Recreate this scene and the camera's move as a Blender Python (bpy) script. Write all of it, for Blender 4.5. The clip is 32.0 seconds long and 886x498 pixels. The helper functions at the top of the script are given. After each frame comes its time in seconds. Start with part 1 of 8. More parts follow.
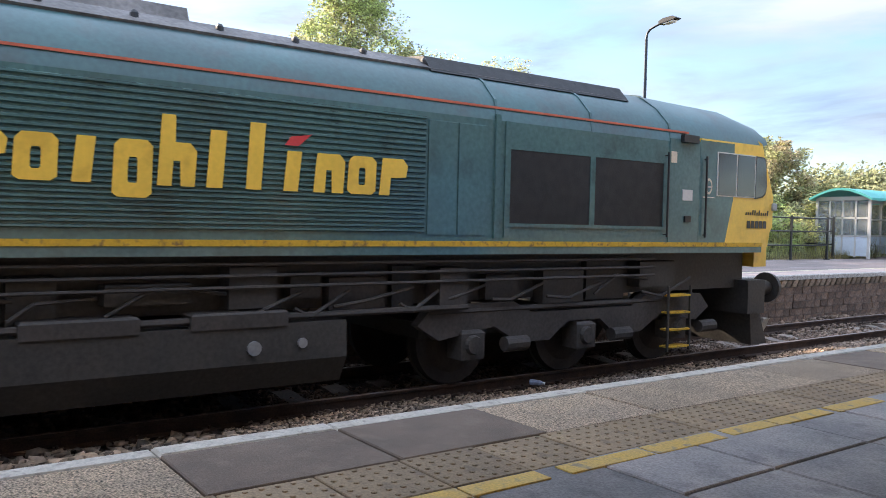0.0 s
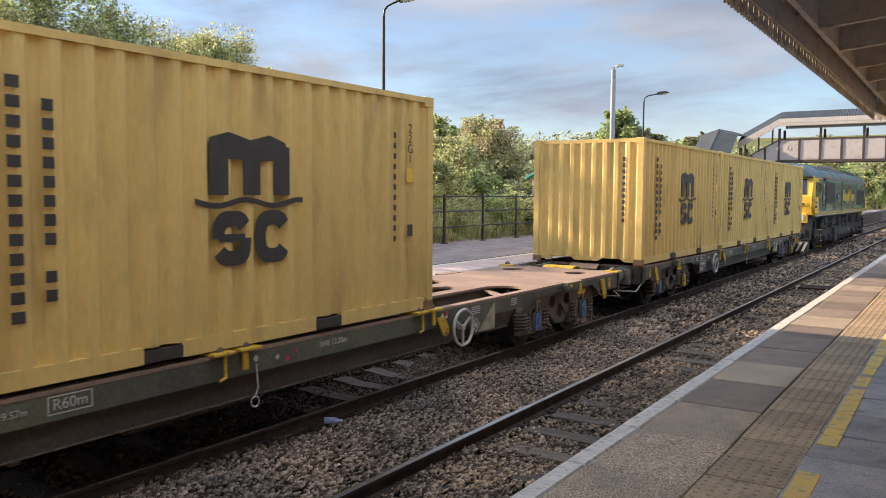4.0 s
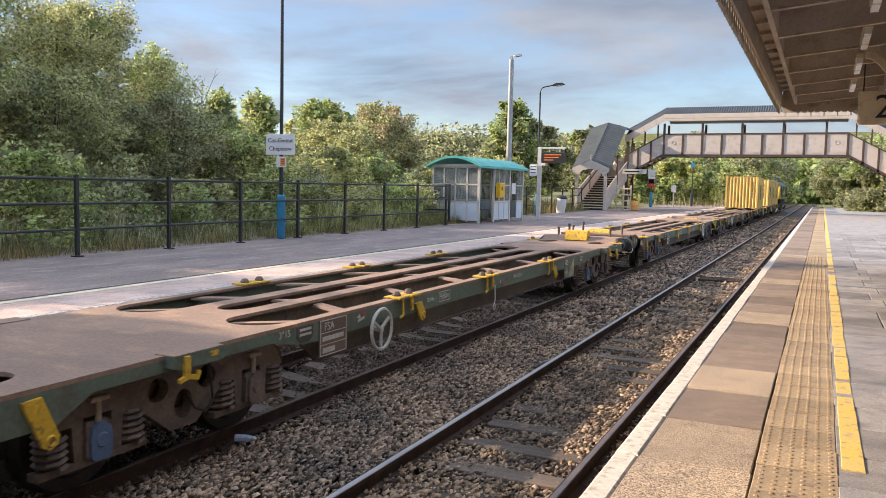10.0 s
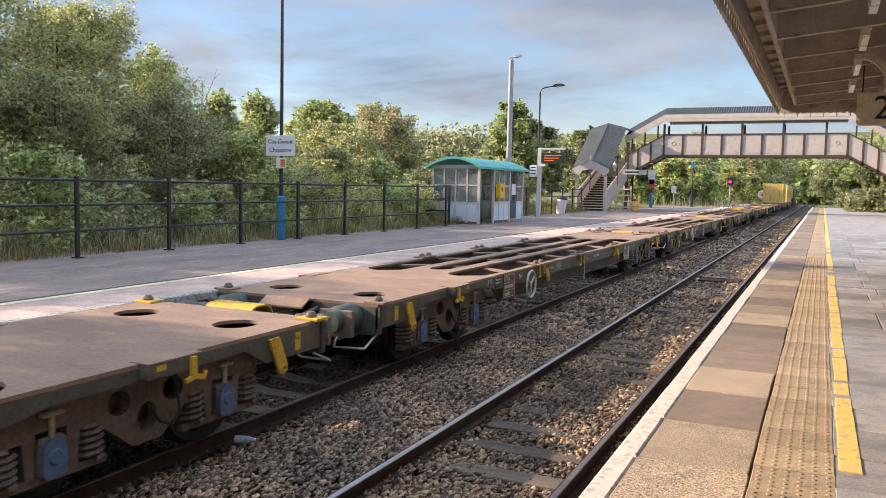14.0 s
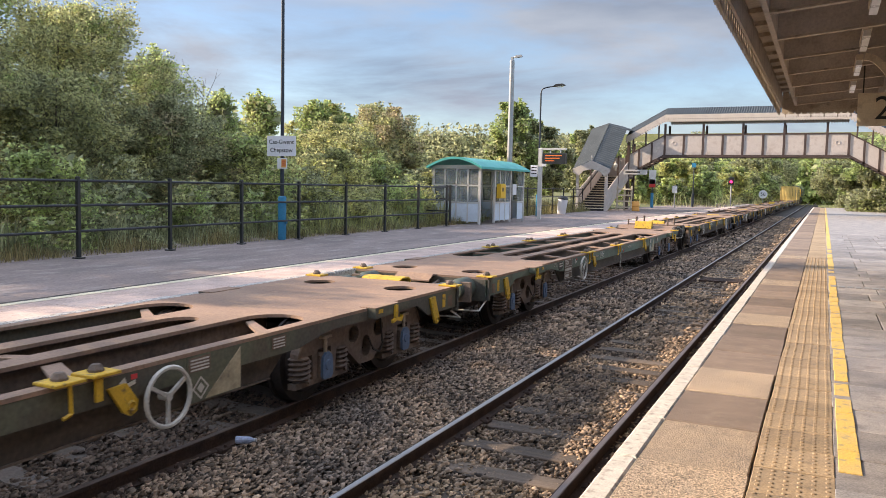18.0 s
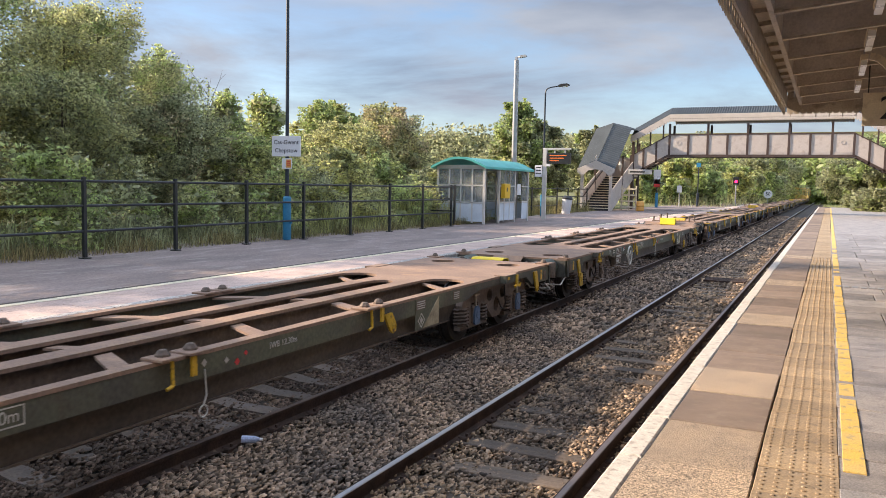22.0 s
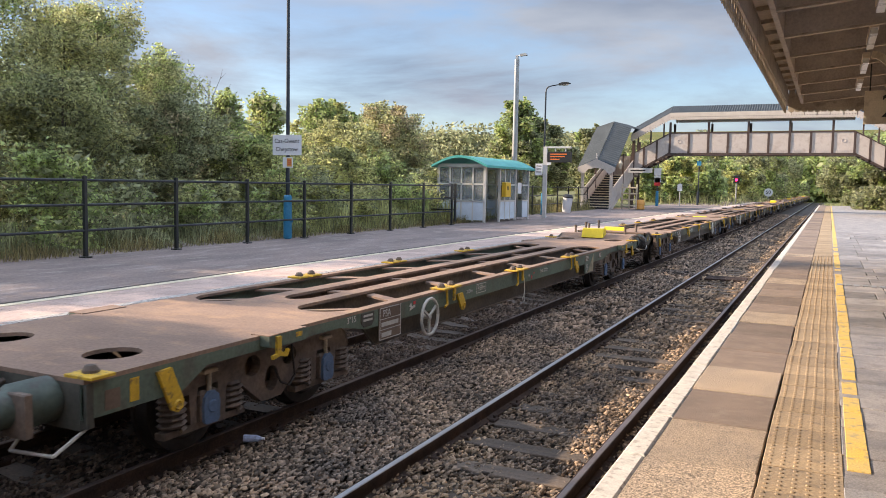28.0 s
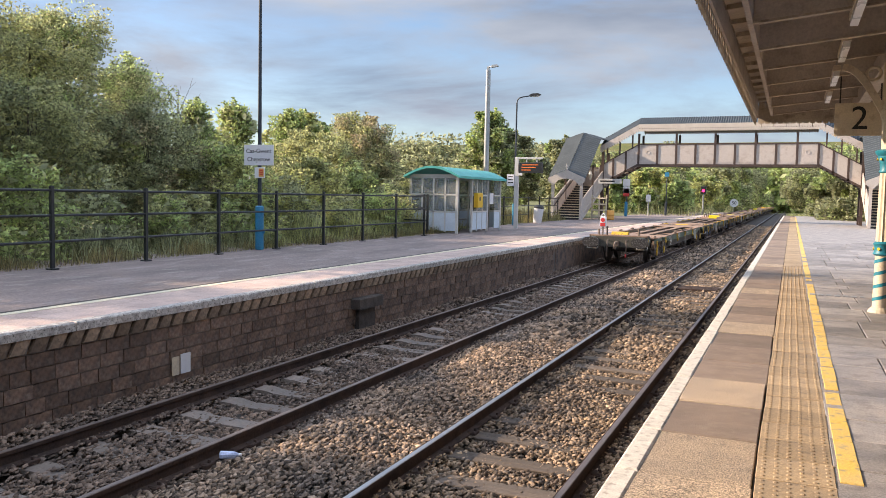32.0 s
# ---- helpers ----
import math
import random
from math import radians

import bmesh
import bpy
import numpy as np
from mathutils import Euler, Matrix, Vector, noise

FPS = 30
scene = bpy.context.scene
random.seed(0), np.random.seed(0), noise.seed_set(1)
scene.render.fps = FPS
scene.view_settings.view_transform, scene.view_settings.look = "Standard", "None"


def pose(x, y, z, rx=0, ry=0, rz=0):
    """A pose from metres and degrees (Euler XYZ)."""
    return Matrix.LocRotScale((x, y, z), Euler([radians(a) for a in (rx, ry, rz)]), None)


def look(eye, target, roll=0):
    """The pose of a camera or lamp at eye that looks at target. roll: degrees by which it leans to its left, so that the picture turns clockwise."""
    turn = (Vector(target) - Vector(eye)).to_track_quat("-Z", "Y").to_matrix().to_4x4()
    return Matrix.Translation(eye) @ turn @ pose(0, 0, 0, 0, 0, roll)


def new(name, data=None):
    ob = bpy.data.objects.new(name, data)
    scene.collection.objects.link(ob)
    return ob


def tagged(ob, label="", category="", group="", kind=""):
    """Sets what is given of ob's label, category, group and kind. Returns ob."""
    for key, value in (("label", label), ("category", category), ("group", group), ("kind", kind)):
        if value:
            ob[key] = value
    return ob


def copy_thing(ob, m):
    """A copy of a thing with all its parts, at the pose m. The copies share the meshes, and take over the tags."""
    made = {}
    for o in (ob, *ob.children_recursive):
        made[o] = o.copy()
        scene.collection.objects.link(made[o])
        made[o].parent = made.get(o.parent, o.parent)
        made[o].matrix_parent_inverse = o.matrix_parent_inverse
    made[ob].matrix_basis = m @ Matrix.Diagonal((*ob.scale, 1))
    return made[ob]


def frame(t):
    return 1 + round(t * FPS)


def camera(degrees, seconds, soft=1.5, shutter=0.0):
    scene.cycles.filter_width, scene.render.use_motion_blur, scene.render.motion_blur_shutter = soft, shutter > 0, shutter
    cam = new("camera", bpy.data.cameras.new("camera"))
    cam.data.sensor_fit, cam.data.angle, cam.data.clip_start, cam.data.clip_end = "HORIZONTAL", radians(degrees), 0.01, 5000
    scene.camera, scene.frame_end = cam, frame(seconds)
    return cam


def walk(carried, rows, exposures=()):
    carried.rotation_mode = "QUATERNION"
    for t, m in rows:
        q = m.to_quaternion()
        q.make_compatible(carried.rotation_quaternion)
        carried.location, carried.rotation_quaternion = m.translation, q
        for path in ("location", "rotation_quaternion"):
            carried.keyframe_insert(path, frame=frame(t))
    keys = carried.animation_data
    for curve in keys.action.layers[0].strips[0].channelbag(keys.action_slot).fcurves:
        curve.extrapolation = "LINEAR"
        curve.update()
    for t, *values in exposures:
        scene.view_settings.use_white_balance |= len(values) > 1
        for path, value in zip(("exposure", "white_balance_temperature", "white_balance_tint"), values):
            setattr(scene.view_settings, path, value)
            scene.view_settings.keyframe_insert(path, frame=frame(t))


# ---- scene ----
cam = camera(57.75, 32.0, soft=0.4, shutter=0.05)
PATH = [
    (0, pose(3.628, -2.009, 1.026, 88.067, -1.292, 54.162)),
    (0.5, pose(3.666, -2.006, 1.037, 88.188, -1.221, 46.773)),
    (1, pose(3.638, -1.985, 1.068, 87.350, -1.482, 44.026)),
    (1.5, pose(3.538, -1.958, 1.373, 84.748, -2.453, 41.083)),
    (2, pose(3.258, -2.004, 1.508, 85.597, -2.219, 35.850)),
    (2.5, pose(2.954, -1.956, 1.533, 86.585, -1.585, 32.257)),
    (3, pose(2.636, -1.804, 1.530, 87.121, -1.217, 30.095)),
    (3.5, pose(2.225, -1.750, 1.511, 87.012, -0.499, 30.914)),
    (4, pose(1.907, -1.673, 1.504, 86.103, -0.384, 33.305)),
    (4.5, pose(1.712, -1.501, 1.535, 85.439, -0.115, 34.912)),
    (6.5, pose(1.054, -1.046, 1.458, 85.456, -1.025, 27.164)),
    (7, pose(1.000, -1.075, 1.443, 85.452, -1.084, 26.409)),
    (7.5, pose(1.009, -1.063, 1.442, 85.483, -1.128, 25.834)),
    (8, pose(1.015, -1.068, 1.446, 85.487, -1.168, 25.460)),
    (8.5, pose(1.008, -1.054, 1.455, 85.484, -1.217, 25.264)),
    (9, pose(1.007, -1.060, 1.456, 85.479, -1.217, 25.251)),
    (14, pose(1.024, -1.085, 1.468, 85.522, -1.174, 25.268)),
    (18, pose(1.030, -1.092, 1.478, 85.514, -1.156, 25.331)),
    (19, pose(1.022, -1.112, 1.481, 85.504, -1.092, 25.627)),
    (22, pose(1.034, -1.115, 1.482, 85.502, -1.115, 25.636)),
    (25, pose(1.029, -1.108, 1.483, 85.441, -1.071, 25.582)),
    (28, pose(1.016, -1.112, 1.481, 85.410, -1.058, 25.651)),
    (30, pose(1.012, -1.121, 1.477, 85.389, -1.046, 25.633)),
    (30.5, pose(0.994, -1.162, 1.477, 85.513, -1.034, 25.326)),
    (31, pose(0.946, -1.238, 1.473, 85.546, -1.069, 25.081)),
    (31.5, pose(0.916, -1.190, 1.477, 85.604, -1.079, 24.491)),
    (32, pose(0.878, -1.078, 1.480, 86.196, -1.106, 23.476)),
]
walk(cam, PATH, exposures=[(0, 1.66, 6500, 16), (1.5, 1.52, 6700, 16), (3, 1.28, 6700, 16), (4, 1.12, 6750, 17), (9, 1.06, 6750, 17), (32, 1.03, 6750, 17)])

# ---- light ----
SUN_DIR = Vector((-0.955, -0.24, 0.44)).normalized()
world = bpy.data.worlds.new("world")
scene.world = world
world.use_nodes = True
wn, wl = world.node_tree.nodes, world.node_tree.links
wn.clear()
sky = wn.new("ShaderNodeTexSky")
sky.sky_type, sky.sun_disc = "NISHITA", False
sky.sun_elevation = math.asin(SUN_DIR.z)
sky.sun_rotation = math.atan2(SUN_DIR.x, SUN_DIR.y)
sky.air_density, sky.dust_density, sky.ozone_density = 1.0, 0.5, 3.0
geo = wn.new("ShaderNodeTexCoord")
mapn = wn.new("ShaderNodeMapping")
mapn.inputs["Scale"].default_value = (1.0, 1.0, 4.2)
mapn.inputs["Rotation"].default_value = (radians(4), radians(-5), radians(20))
cl = wn.new("ShaderNodeTexNoise")
cl.inputs["Scale"].default_value, cl.inputs["Detail"].default_value, cl.inputs["Roughness"].default_value = 2.6, 9, 0.60
cl.inputs["Distortion"].default_value = 0.35
ramp = wn.new("ShaderNodeValToRGB")
ramp.color_ramp.elements[0].position, ramp.color_ramp.elements[1].position = 0.38, 0.60
tone = wn.new("ShaderNodeTexNoise")
tone.inputs["Scale"].default_value, tone.inputs["Detail"].default_value = 3.1, 6
tramp = wn.new("ShaderNodeValToRGB")
tramp.color_ramp.elements[0].position, tramp.color_ramp.elements[1].position = 0.36, 0.66
tramp.color_ramp.elements[0].color = (2.65, 3.4, 4.5, 1)
tramp.color_ramp.elements[1].color = (4.9, 5.65, 6.5, 1)
mix = wn.new("ShaderNodeMix")
mix.data_type = "RGBA"
bg = wn.new("ShaderNodeBackground")
bg.inputs["Strength"].default_value = 0.092
wout = wn.new("ShaderNodeOutputWorld")
wl.new(geo.outputs["Generated"], mapn.inputs["Vector"])
wl.new(mapn.outputs["Vector"], cl.inputs["Vector"])
wl.new(mapn.outputs["Vector"], tone.inputs["Vector"])
wl.new(cl.outputs["Fac"], ramp.inputs["Fac"])
wl.new(tone.outputs["Fac"], tramp.inputs["Fac"])
wl.new(ramp.outputs["Color"], mix.inputs["Factor"])
wl.new(sky.outputs["Color"], mix.inputs["A"])
# a cloud layer is brighter overhead than at the horizon, by (1 + 2 sin h) / 3
sep = wn.new("ShaderNodeSeparateXYZ")
wl.new(geo.outputs["Generated"], sep.inputs["Vector"])
up = wn.new("ShaderNodeMapRange")
up.inputs["From Min"].default_value, up.inputs["From Max"].default_value = 0.22, 1.0
up.inputs["To Min"].default_value, up.inputs["To Max"].default_value = 0.57, 3.3
wl.new(sep.outputs["Z"], up.inputs["Value"])
sc = wn.new("ShaderNodeVectorMath")
sc.operation = "SCALE"
wl.new(tramp.outputs["Color"], sc.inputs[0])
wl.new(up.outputs["Result"], sc.inputs["Scale"])
wl.new(sc.outputs["Vector"], mix.inputs["B"])
wl.new(mix.outputs["Result"], bg.inputs["Color"])
wl.new(bg.outputs["Background"], wout.inputs["Surface"])
sun = new("sun", bpy.data.lights.new("sun", "SUN"))
sun.data.energy, sun.data.angle, sun.data.color = 4.4, radians(0.6), (1.0, 0.84, 0.63)
sun.matrix_world = look((0, 0, 40), Vector((0, 0, 40)) - SUN_DIR)


# ---- materials ----
def mat(name, col, rough=0.7, metal=0.0, var=0.25, scale=3.0, fine=40.0, bump=0.2, col2=None, island=0.0, stain=None, stain_amt=0.5, spec=0.5, obj=False, stretch=(1, 1, 1), fv=0.0):
    """A surface with variation at two scales, optional second colour, stains and tone per piece."""
    m = bpy.data.materials.new(name)
    m.use_nodes = True
    n, l = m.node_tree.nodes, m.node_tree.links
    b = n["Principled BSDF"]
    b.inputs["Roughness"].default_value, b.inputs["Metallic"].default_value = rough, metal
    b.inputs["Specular IOR Level"].default_value = spec
    tc = n.new("ShaderNodeTexCoord")
    mp = n.new("ShaderNodeMapping")
    mp.inputs["Scale"].default_value = stretch
    l.new(tc.outputs["Object"], mp.inputs["Vector"])
    n1, n2 = n.new("ShaderNodeTexNoise"), n.new("ShaderNodeTexNoise")
    for q, s in ((n1, scale), (n2, fine)):
        q.inputs["Scale"].default_value, q.inputs["Detail"].default_value = s, 5
        l.new(mp.outputs["Vector"], q.inputs["Vector"])
    c2 = col2 or tuple(c * (1 - var) for c in col)
    mx = n.new("ShaderNodeMix")
    mx.data_type = "RGBA"
    mx.inputs["A"].default_value, mx.inputs["B"].default_value = (*col, 1), (*c2, 1)
    r1 = n.new("ShaderNodeMapRange")
    r1.inputs["From Min"].default_value, r1.inputs["From Max"].default_value = 0.35, 0.65
    l.new(n1.outputs["Fac"], r1.inputs["Value"])
    l.new(r1.outputs["Result"], mx.inputs["Factor"])
    out = mx.outputs["Result"]
    if stain:
        n3 = n.new("ShaderNodeTexNoise")
        n3.inputs["Scale"].default_value, n3.inputs["Detail"].default_value = scale * 2.7, 8
        l.new(mp.outputs["Vector"], n3.inputs["Vector"])
        r3 = n.new("ShaderNodeMapRange")
        r3.inputs["From Min"].default_value, r3.inputs["From Max"].default_value = 0.54, 0.68
        r3.inputs["To Max"].default_value = stain_amt
        l.new(n3.outputs["Fac"], r3.inputs["Value"])
        m3 = n.new("ShaderNodeMix")
        m3.data_type = "RGBA"
        m3.inputs["B"].default_value = (*stain, 1)
        l.new(r3.outputs["Result"], m3.inputs["Factor"])
        l.new(out, m3.inputs["A"])
        out = m3.outputs["Result"]
    val = n.new("ShaderNodeMapRange")
    val.inputs["From Min"].default_value, val.inputs["From Max"].default_value = 0.28, 0.72
    val.inputs["To Min"].default_value, val.inputs["To Max"].default_value = 1 - (fv or var * 0.7), 1 + (fv or var * 0.7)
    l.new(n2.outputs["Fac"], val.inputs["Value"])
    hs = n.new("ShaderNodeHueSaturation")
    l.new(out, hs.inputs["Color"])
    if island:
        src = n.new("ShaderNodeObjectInfo").outputs["Random"] if obj else n.new("ShaderNodeNewGeometry").outputs["Random Per Island"]
        ri = n.new("ShaderNodeMapRange")
        ri.inputs["To Min"].default_value, ri.inputs["To Max"].default_value = 1 - island, 1 + island
        l.new(src, ri.inputs["Value"])
        mu = n.new("ShaderNodeMath")
        mu.operation = "MULTIPLY"
        l.new(ri.outputs["Result"], mu.inputs[0])
        l.new(val.outputs["Result"], mu.inputs[1])
        l.new(mu.outputs["Value"], hs.inputs["Value"])
    else:
        l.new(val.outputs["Result"], hs.inputs["Value"])
    l.new(hs.outputs["Color"], b.inputs["Base Color"])
    rr = n.new("ShaderNodeMapRange")
    rr.inputs["To Min"].default_value, rr.inputs["To Max"].default_value = max(0.03, rough - 0.12), min(1, rough + 0.12)
    l.new(n1.outputs["Fac"], rr.inputs["Value"])
    l.new(rr.outputs["Result"], b.inputs["Roughness"])
    if bump:
        bp = n.new("ShaderNodeBump")
        bp.inputs["Strength"].default_value, bp.inputs["Distance"].default_value = bump, 0.01
        l.new(n2.outputs["Fac"], bp.inputs["Height"])
        l.new(bp.outputs["Normal"], b.inputs["Normal"])
    return m


def leaf_mat(name, col, col2):
    m = mat(name, col, 0.45, var=0.3, scale=0.9, fine=7, bump=0, col2=col2, island=0.68)
    b = m.node_tree.nodes["Principled BSDF"]
    b.inputs["Subsurface Weight"].default_value = 0.0
    tr = m.node_tree.nodes.new("ShaderNodeBsdfTranslucent")
    ad = m.node_tree.nodes.new("ShaderNodeMixShader")
    ad.inputs["Fac"].default_value = 0.62
    l = m.node_tree.links
    l.new(b.inputs["Base Color"].links[0].from_socket, tr.inputs["Color"])
    l.new(b.outputs["BSDF"], ad.inputs[1])
    l.new(tr.outputs["BSDF"], ad.inputs[2])
    l.new(ad.outputs["Shader"], m.node_tree.nodes["Material Output"].inputs["Surface"])
    return m


def glow(name, col, strength):
    m = bpy.data.materials.new(name)
    m.use_nodes = True
    b = m.node_tree.nodes["Principled BSDF"]
    b.inputs["Base Color"].default_value = (*col, 1)
    b.inputs["Emission Color"].default_value, b.inputs["Emission Strength"].default_value = (*col, 1), strength
    return m


def glass_mat(name, col, rough=0.05, alpha=0.35):
    m = bpy.data.materials.new(name)
    m.use_nodes = True
    b = m.node_tree.nodes["Principled BSDF"]
    b.inputs["Base Color"].default_value, b.inputs["Roughness"].default_value = (*col, 1), rough
    b.inputs["Alpha"].default_value = alpha
    return m


M_grass = mat("grass_ground", (0.16, 0.15, 0.05), 0.95, var=0.4, scale=0.35, fine=6, col2=(0.09, 0.11, 0.035), bump=0.5)
M_bed = mat("ballast_bed", (0.07, 0.055, 0.042), 0.95, var=0.5, scale=2, fine=30, col2=(0.04, 0.032, 0.026), bump=1.0)
M_stone = mat("ballast_stone", (0.345, 0.242, 0.162), 0.9, var=0.35, scale=0.9, fine=25, col2=(0.15, 0.118, 0.095), island=0.85, bump=0.3)
M_stone3 = mat("brown_ballast_stone", (0.36, 0.25, 0.155), 0.9, var=0.35, scale=0.9, fine=25, col2=(0.15, 0.11, 0.08), island=0.85, bump=0.3)
M_stone2 = mat("dirty_stone", (0.215, 0.15, 0.108), 0.92, var=0.35, scale=1.2, fine=25, col2=(0.125, 0.092, 0.072), island=0.55, bump=0.3)
M_rail = mat("rail_steel", (0.075, 0.047, 0.036), 0.85, 0.0, var=0.4, scale=4, fine=50, col2=(0.045, 0.032, 0.027), spec=0.25)
M_railtop = mat("polished_rail", (0.50, 0.49, 0.49), 0.34, 1.0, var=0.15, scale=2, fine=60, bump=0.05)
M_raildull = mat("dull_rail", (0.24, 0.19, 0.165), 0.5, 0.8, var=0.2, scale=2, fine=60, bump=0.05)
M_wood = mat("sleeper_wood", (0.145, 0.108, 0.078), 0.9, var=0.4, scale=2, fine=24, col2=(0.10, 0.078, 0.06), island=0.35, obj=True, stretch=(1, 6, 6), bump=0.6)
M_conc = mat("sleeper_concrete", (0.205, 0.16, 0.128), 0.9, var=0.3, scale=3, fine=40, col2=(0.17, 0.145, 0.125), island=0.25, obj=True)
M_white = mat("white_edge_paint", (0.68, 0.62, 0.53), 0.8, var=0.2, scale=8, fine=90, stain=(0.34, 0.29, 0.24), stain_amt=0.85, fv=0.16)
M_slab = mat("edge_slab", (0.47, 0.35, 0.235), 0.85, var=0.3, scale=2.4, fine=110, fv=1.0, col2=(0.37, 0.285, 0.205), island=0.14, obj=True, bump=0.9, stain=(0.17, 0.14, 0.11), stain_amt=0.3)
M_slabdk = mat("worn_slab", (0.255, 0.185, 0.135), 0.8, var=0.25, scale=3.0, fine=170, fv=0.28, col2=(0.20, 0.148, 0.112), island=0.22, obj=True, bump=0.4, stain=(0.33, 0.26, 0.19), stain_amt=0.35)
M_tact = mat("tactile_buff", (0.40, 0.285, 0.165), 0.8, var=0.25, scale=3, fine=90, fv=0.3, col2=(0.30, 0.225, 0.145), island=0.2, obj=True, stain=(0.15, 0.12, 0.09), stain_amt=0.6)
M_yel = mat("yellow_line", (0.74, 0.49, 0.10), 0.75, var=0.2, scale=5, fine=90, fv=0.22, col2=(0.66, 0.46, 0.16), stain=(0.34, 0.28, 0.19), stain_amt=0.9)
M_flag = mat("flagstone", (0.34, 0.305, 0.28), 0.6, var=0.3, scale=2.2, fine=90, fv=0.32, col2=(0.22, 0.21, 0.205), island=0.3, obj=True, bump=0.35, stain=(0.11, 0.10, 0.095), stain_amt=0.5)
M_joint = mat("joint_dirt", (0.07, 0.058, 0.048), 0.95, var=0.4, scale=4, fine=50)
M_tarmac = mat("tarmac", (0.26, 0.20, 0.178), 0.85, var=0.25, scale=0.8, fine=30, fv=0.28, col2=(0.175, 0.14, 0.128), bump=0.4, stain=(0.34, 0.29, 0.26), stain_amt=0.7, stretch=(1.6, 0.5, 1))
M_pink = mat("pink_slab", (0.58, 0.43, 0.36), 0.85, var=0.2, scale=2, fine=40, fv=0.2, stain=(0.33, 0.26, 0.23), stain_amt=0.5, col2=(0.43, 0.32, 0.275), island=0.12, obj=True)
M_cope = mat("coping_edge", (0.56, 0.53, 0.49), 0.9, var=0.25, scale=15, fine=80, col2=(0.30, 0.275, 0.25), stain=(0.06, 0.052, 0.048), stain_amt=0.95, island=0.1, obj=True)
M_block = mat("wall_block", (0.18, 0.112, 0.078), 0.95, var=0.5, scale=4, fine=25, col2=(0.062, 0.05, 0.045), island=0.35, obj=True, bump=0.6, stain=(0.25, 0.20, 0.16), stain_amt=0.4)
M_corb = mat("corbel_brick", (0.34, 0.25, 0.175), 0.95, var=0.35, scale=5, fine=25, col2=(0.12, 0.09, 0.07), island=0.4, obj=True, bump=0.5, stain=(0.05, 0.042, 0.036), stain_amt=0.8)
M_pointing = mat("pale_pointing", (0.21, 0.175, 0.145), 0.95, var=0.4, scale=1.6, fine=40, col2=(0.085, 0.07, 0.06), bump=0.3)
M_mortar = mat("old_mortar", (0.085, 0.07, 0.06), 0.95, var=0.4, scale=6, fine=40)
M_black = mat("black_paint", (0.018, 0.02, 0.022), 0.45, var=0.3, scale=5, fine=40, bump=0.1)
M_dkblue = mat("dark_blue_post", (0.02, 0.03, 0.045), 0.4, var=0.3, scale=4, fine=30, bump=0.05)
M_blue = mat("blue_wrap", (0.03, 0.24, 0.42), 0.5, var=0.2, scale=4, fine=30, bump=0.1)
M_linepaint = mat("worn_line_paint", (0.74, 0.66, 0.48), 0.75, var=0.15, scale=3, fine=40, stain=(0.40, 0.33, 0.26), stain_amt=0.5)
M_signw = mat("white_sign", (0.74, 0.74, 0.76), 0.4, var=0.06, scale=2, fine=20, bump=0.02)
M_ink = mat("sign_ink", (0.012, 0.012, 0.014), 0.5, var=0.1, bump=0)
M_orange = mat("orange_notice", (0.75, 0.36, 0.08), 0.5, var=0.1, bump=0)
M_cream = mat("cream_paint", (0.66, 0.56, 0.42), 0.55, var=0.15, scale=3, fine=40, bump=0.12, stain=(0.38, 0.29, 0.20), stain_amt=0.45)
M_canopy = mat("canopy_boards", (0.50, 0.44, 0.375), 0.75, var=0.2, scale=1.4, fine=30, col2=(0.41, 0.355, 0.30), bump=0.15, stain=(0.27, 0.22, 0.175), stain_amt=0.4)
M_valance = mat("valance_boards", (0.50, 0.43, 0.34), 0.75, var=0.2, scale=2.5, fine=30, col2=(0.38, 0.31, 0.235), bump=0.2, stain=(0.17, 0.13, 0.10), stain_amt=0.6)
M_teal = mat("teal_paint", (0.015, 0.21, 0.29), 0.45, var=0.2, scale=4, fine=30, bump=0.1)
M_tealroof = mat("teal_roof", (0.07, 0.42, 0.38), 0.5, var=0.15, scale=1.5, fine=30, bump=0.05)
M_bridge = mat("bridge_panel", (0.54, 0.485, 0.44), 0.6, var=0.12, scale=1.2, fine=20, col2=(0.52, 0.46, 0.42), bump=0.08, stain=(0.30, 0.22, 0.17), stain_amt=0.3)
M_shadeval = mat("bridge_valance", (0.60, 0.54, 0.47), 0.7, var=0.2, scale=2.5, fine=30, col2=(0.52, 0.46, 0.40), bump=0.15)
M_brown = mat("brown_paint", (0.085, 0.055, 0.045), 0.55, var=0.25, scale=3, fine=30, bump=0.1)
M_roof = mat("corrugated_roof", (0.062, 0.076, 0.086), 0.85, 0.0, var=0.15, scale=1.2, fine=25, bump=0.1)
M_lpanel = mat("shelter_panel", (0.62, 0.69, 0.76), 0.5, var=0.12, scale=2, fine=30, bump=0.05)
M_alu = mat("grey_aluminium", (0.62, 0.60, 0.57), 0.45, 0.15, var=0.12, scale=3, fine=40, bump=0.05)
M_glass = glass_mat("shelter_glass", (0.30, 0.33, 0.34), 0.05, 0.42)
M_yelbox = mat("yellow_box", (0.80, 0.48, 0.03), 0.45, var=0.1, bump=0.02)
M_amber = glow("amber_dots", (0.8, 0.18, 0.03), 0.12)
M_lens = mat("lamp_lens", (0.72, 0.70, 0.66), 0.3, var=0.05, bump=0)
M_galv = mat("galvanised", (0.40, 0.41, 0.42), 0.45, 0.6, var=0.15, scale=4, fine=30, bump=0.05)
M_red = glow("red_signal", (1.0, 0.02, 0.10), 2.5)
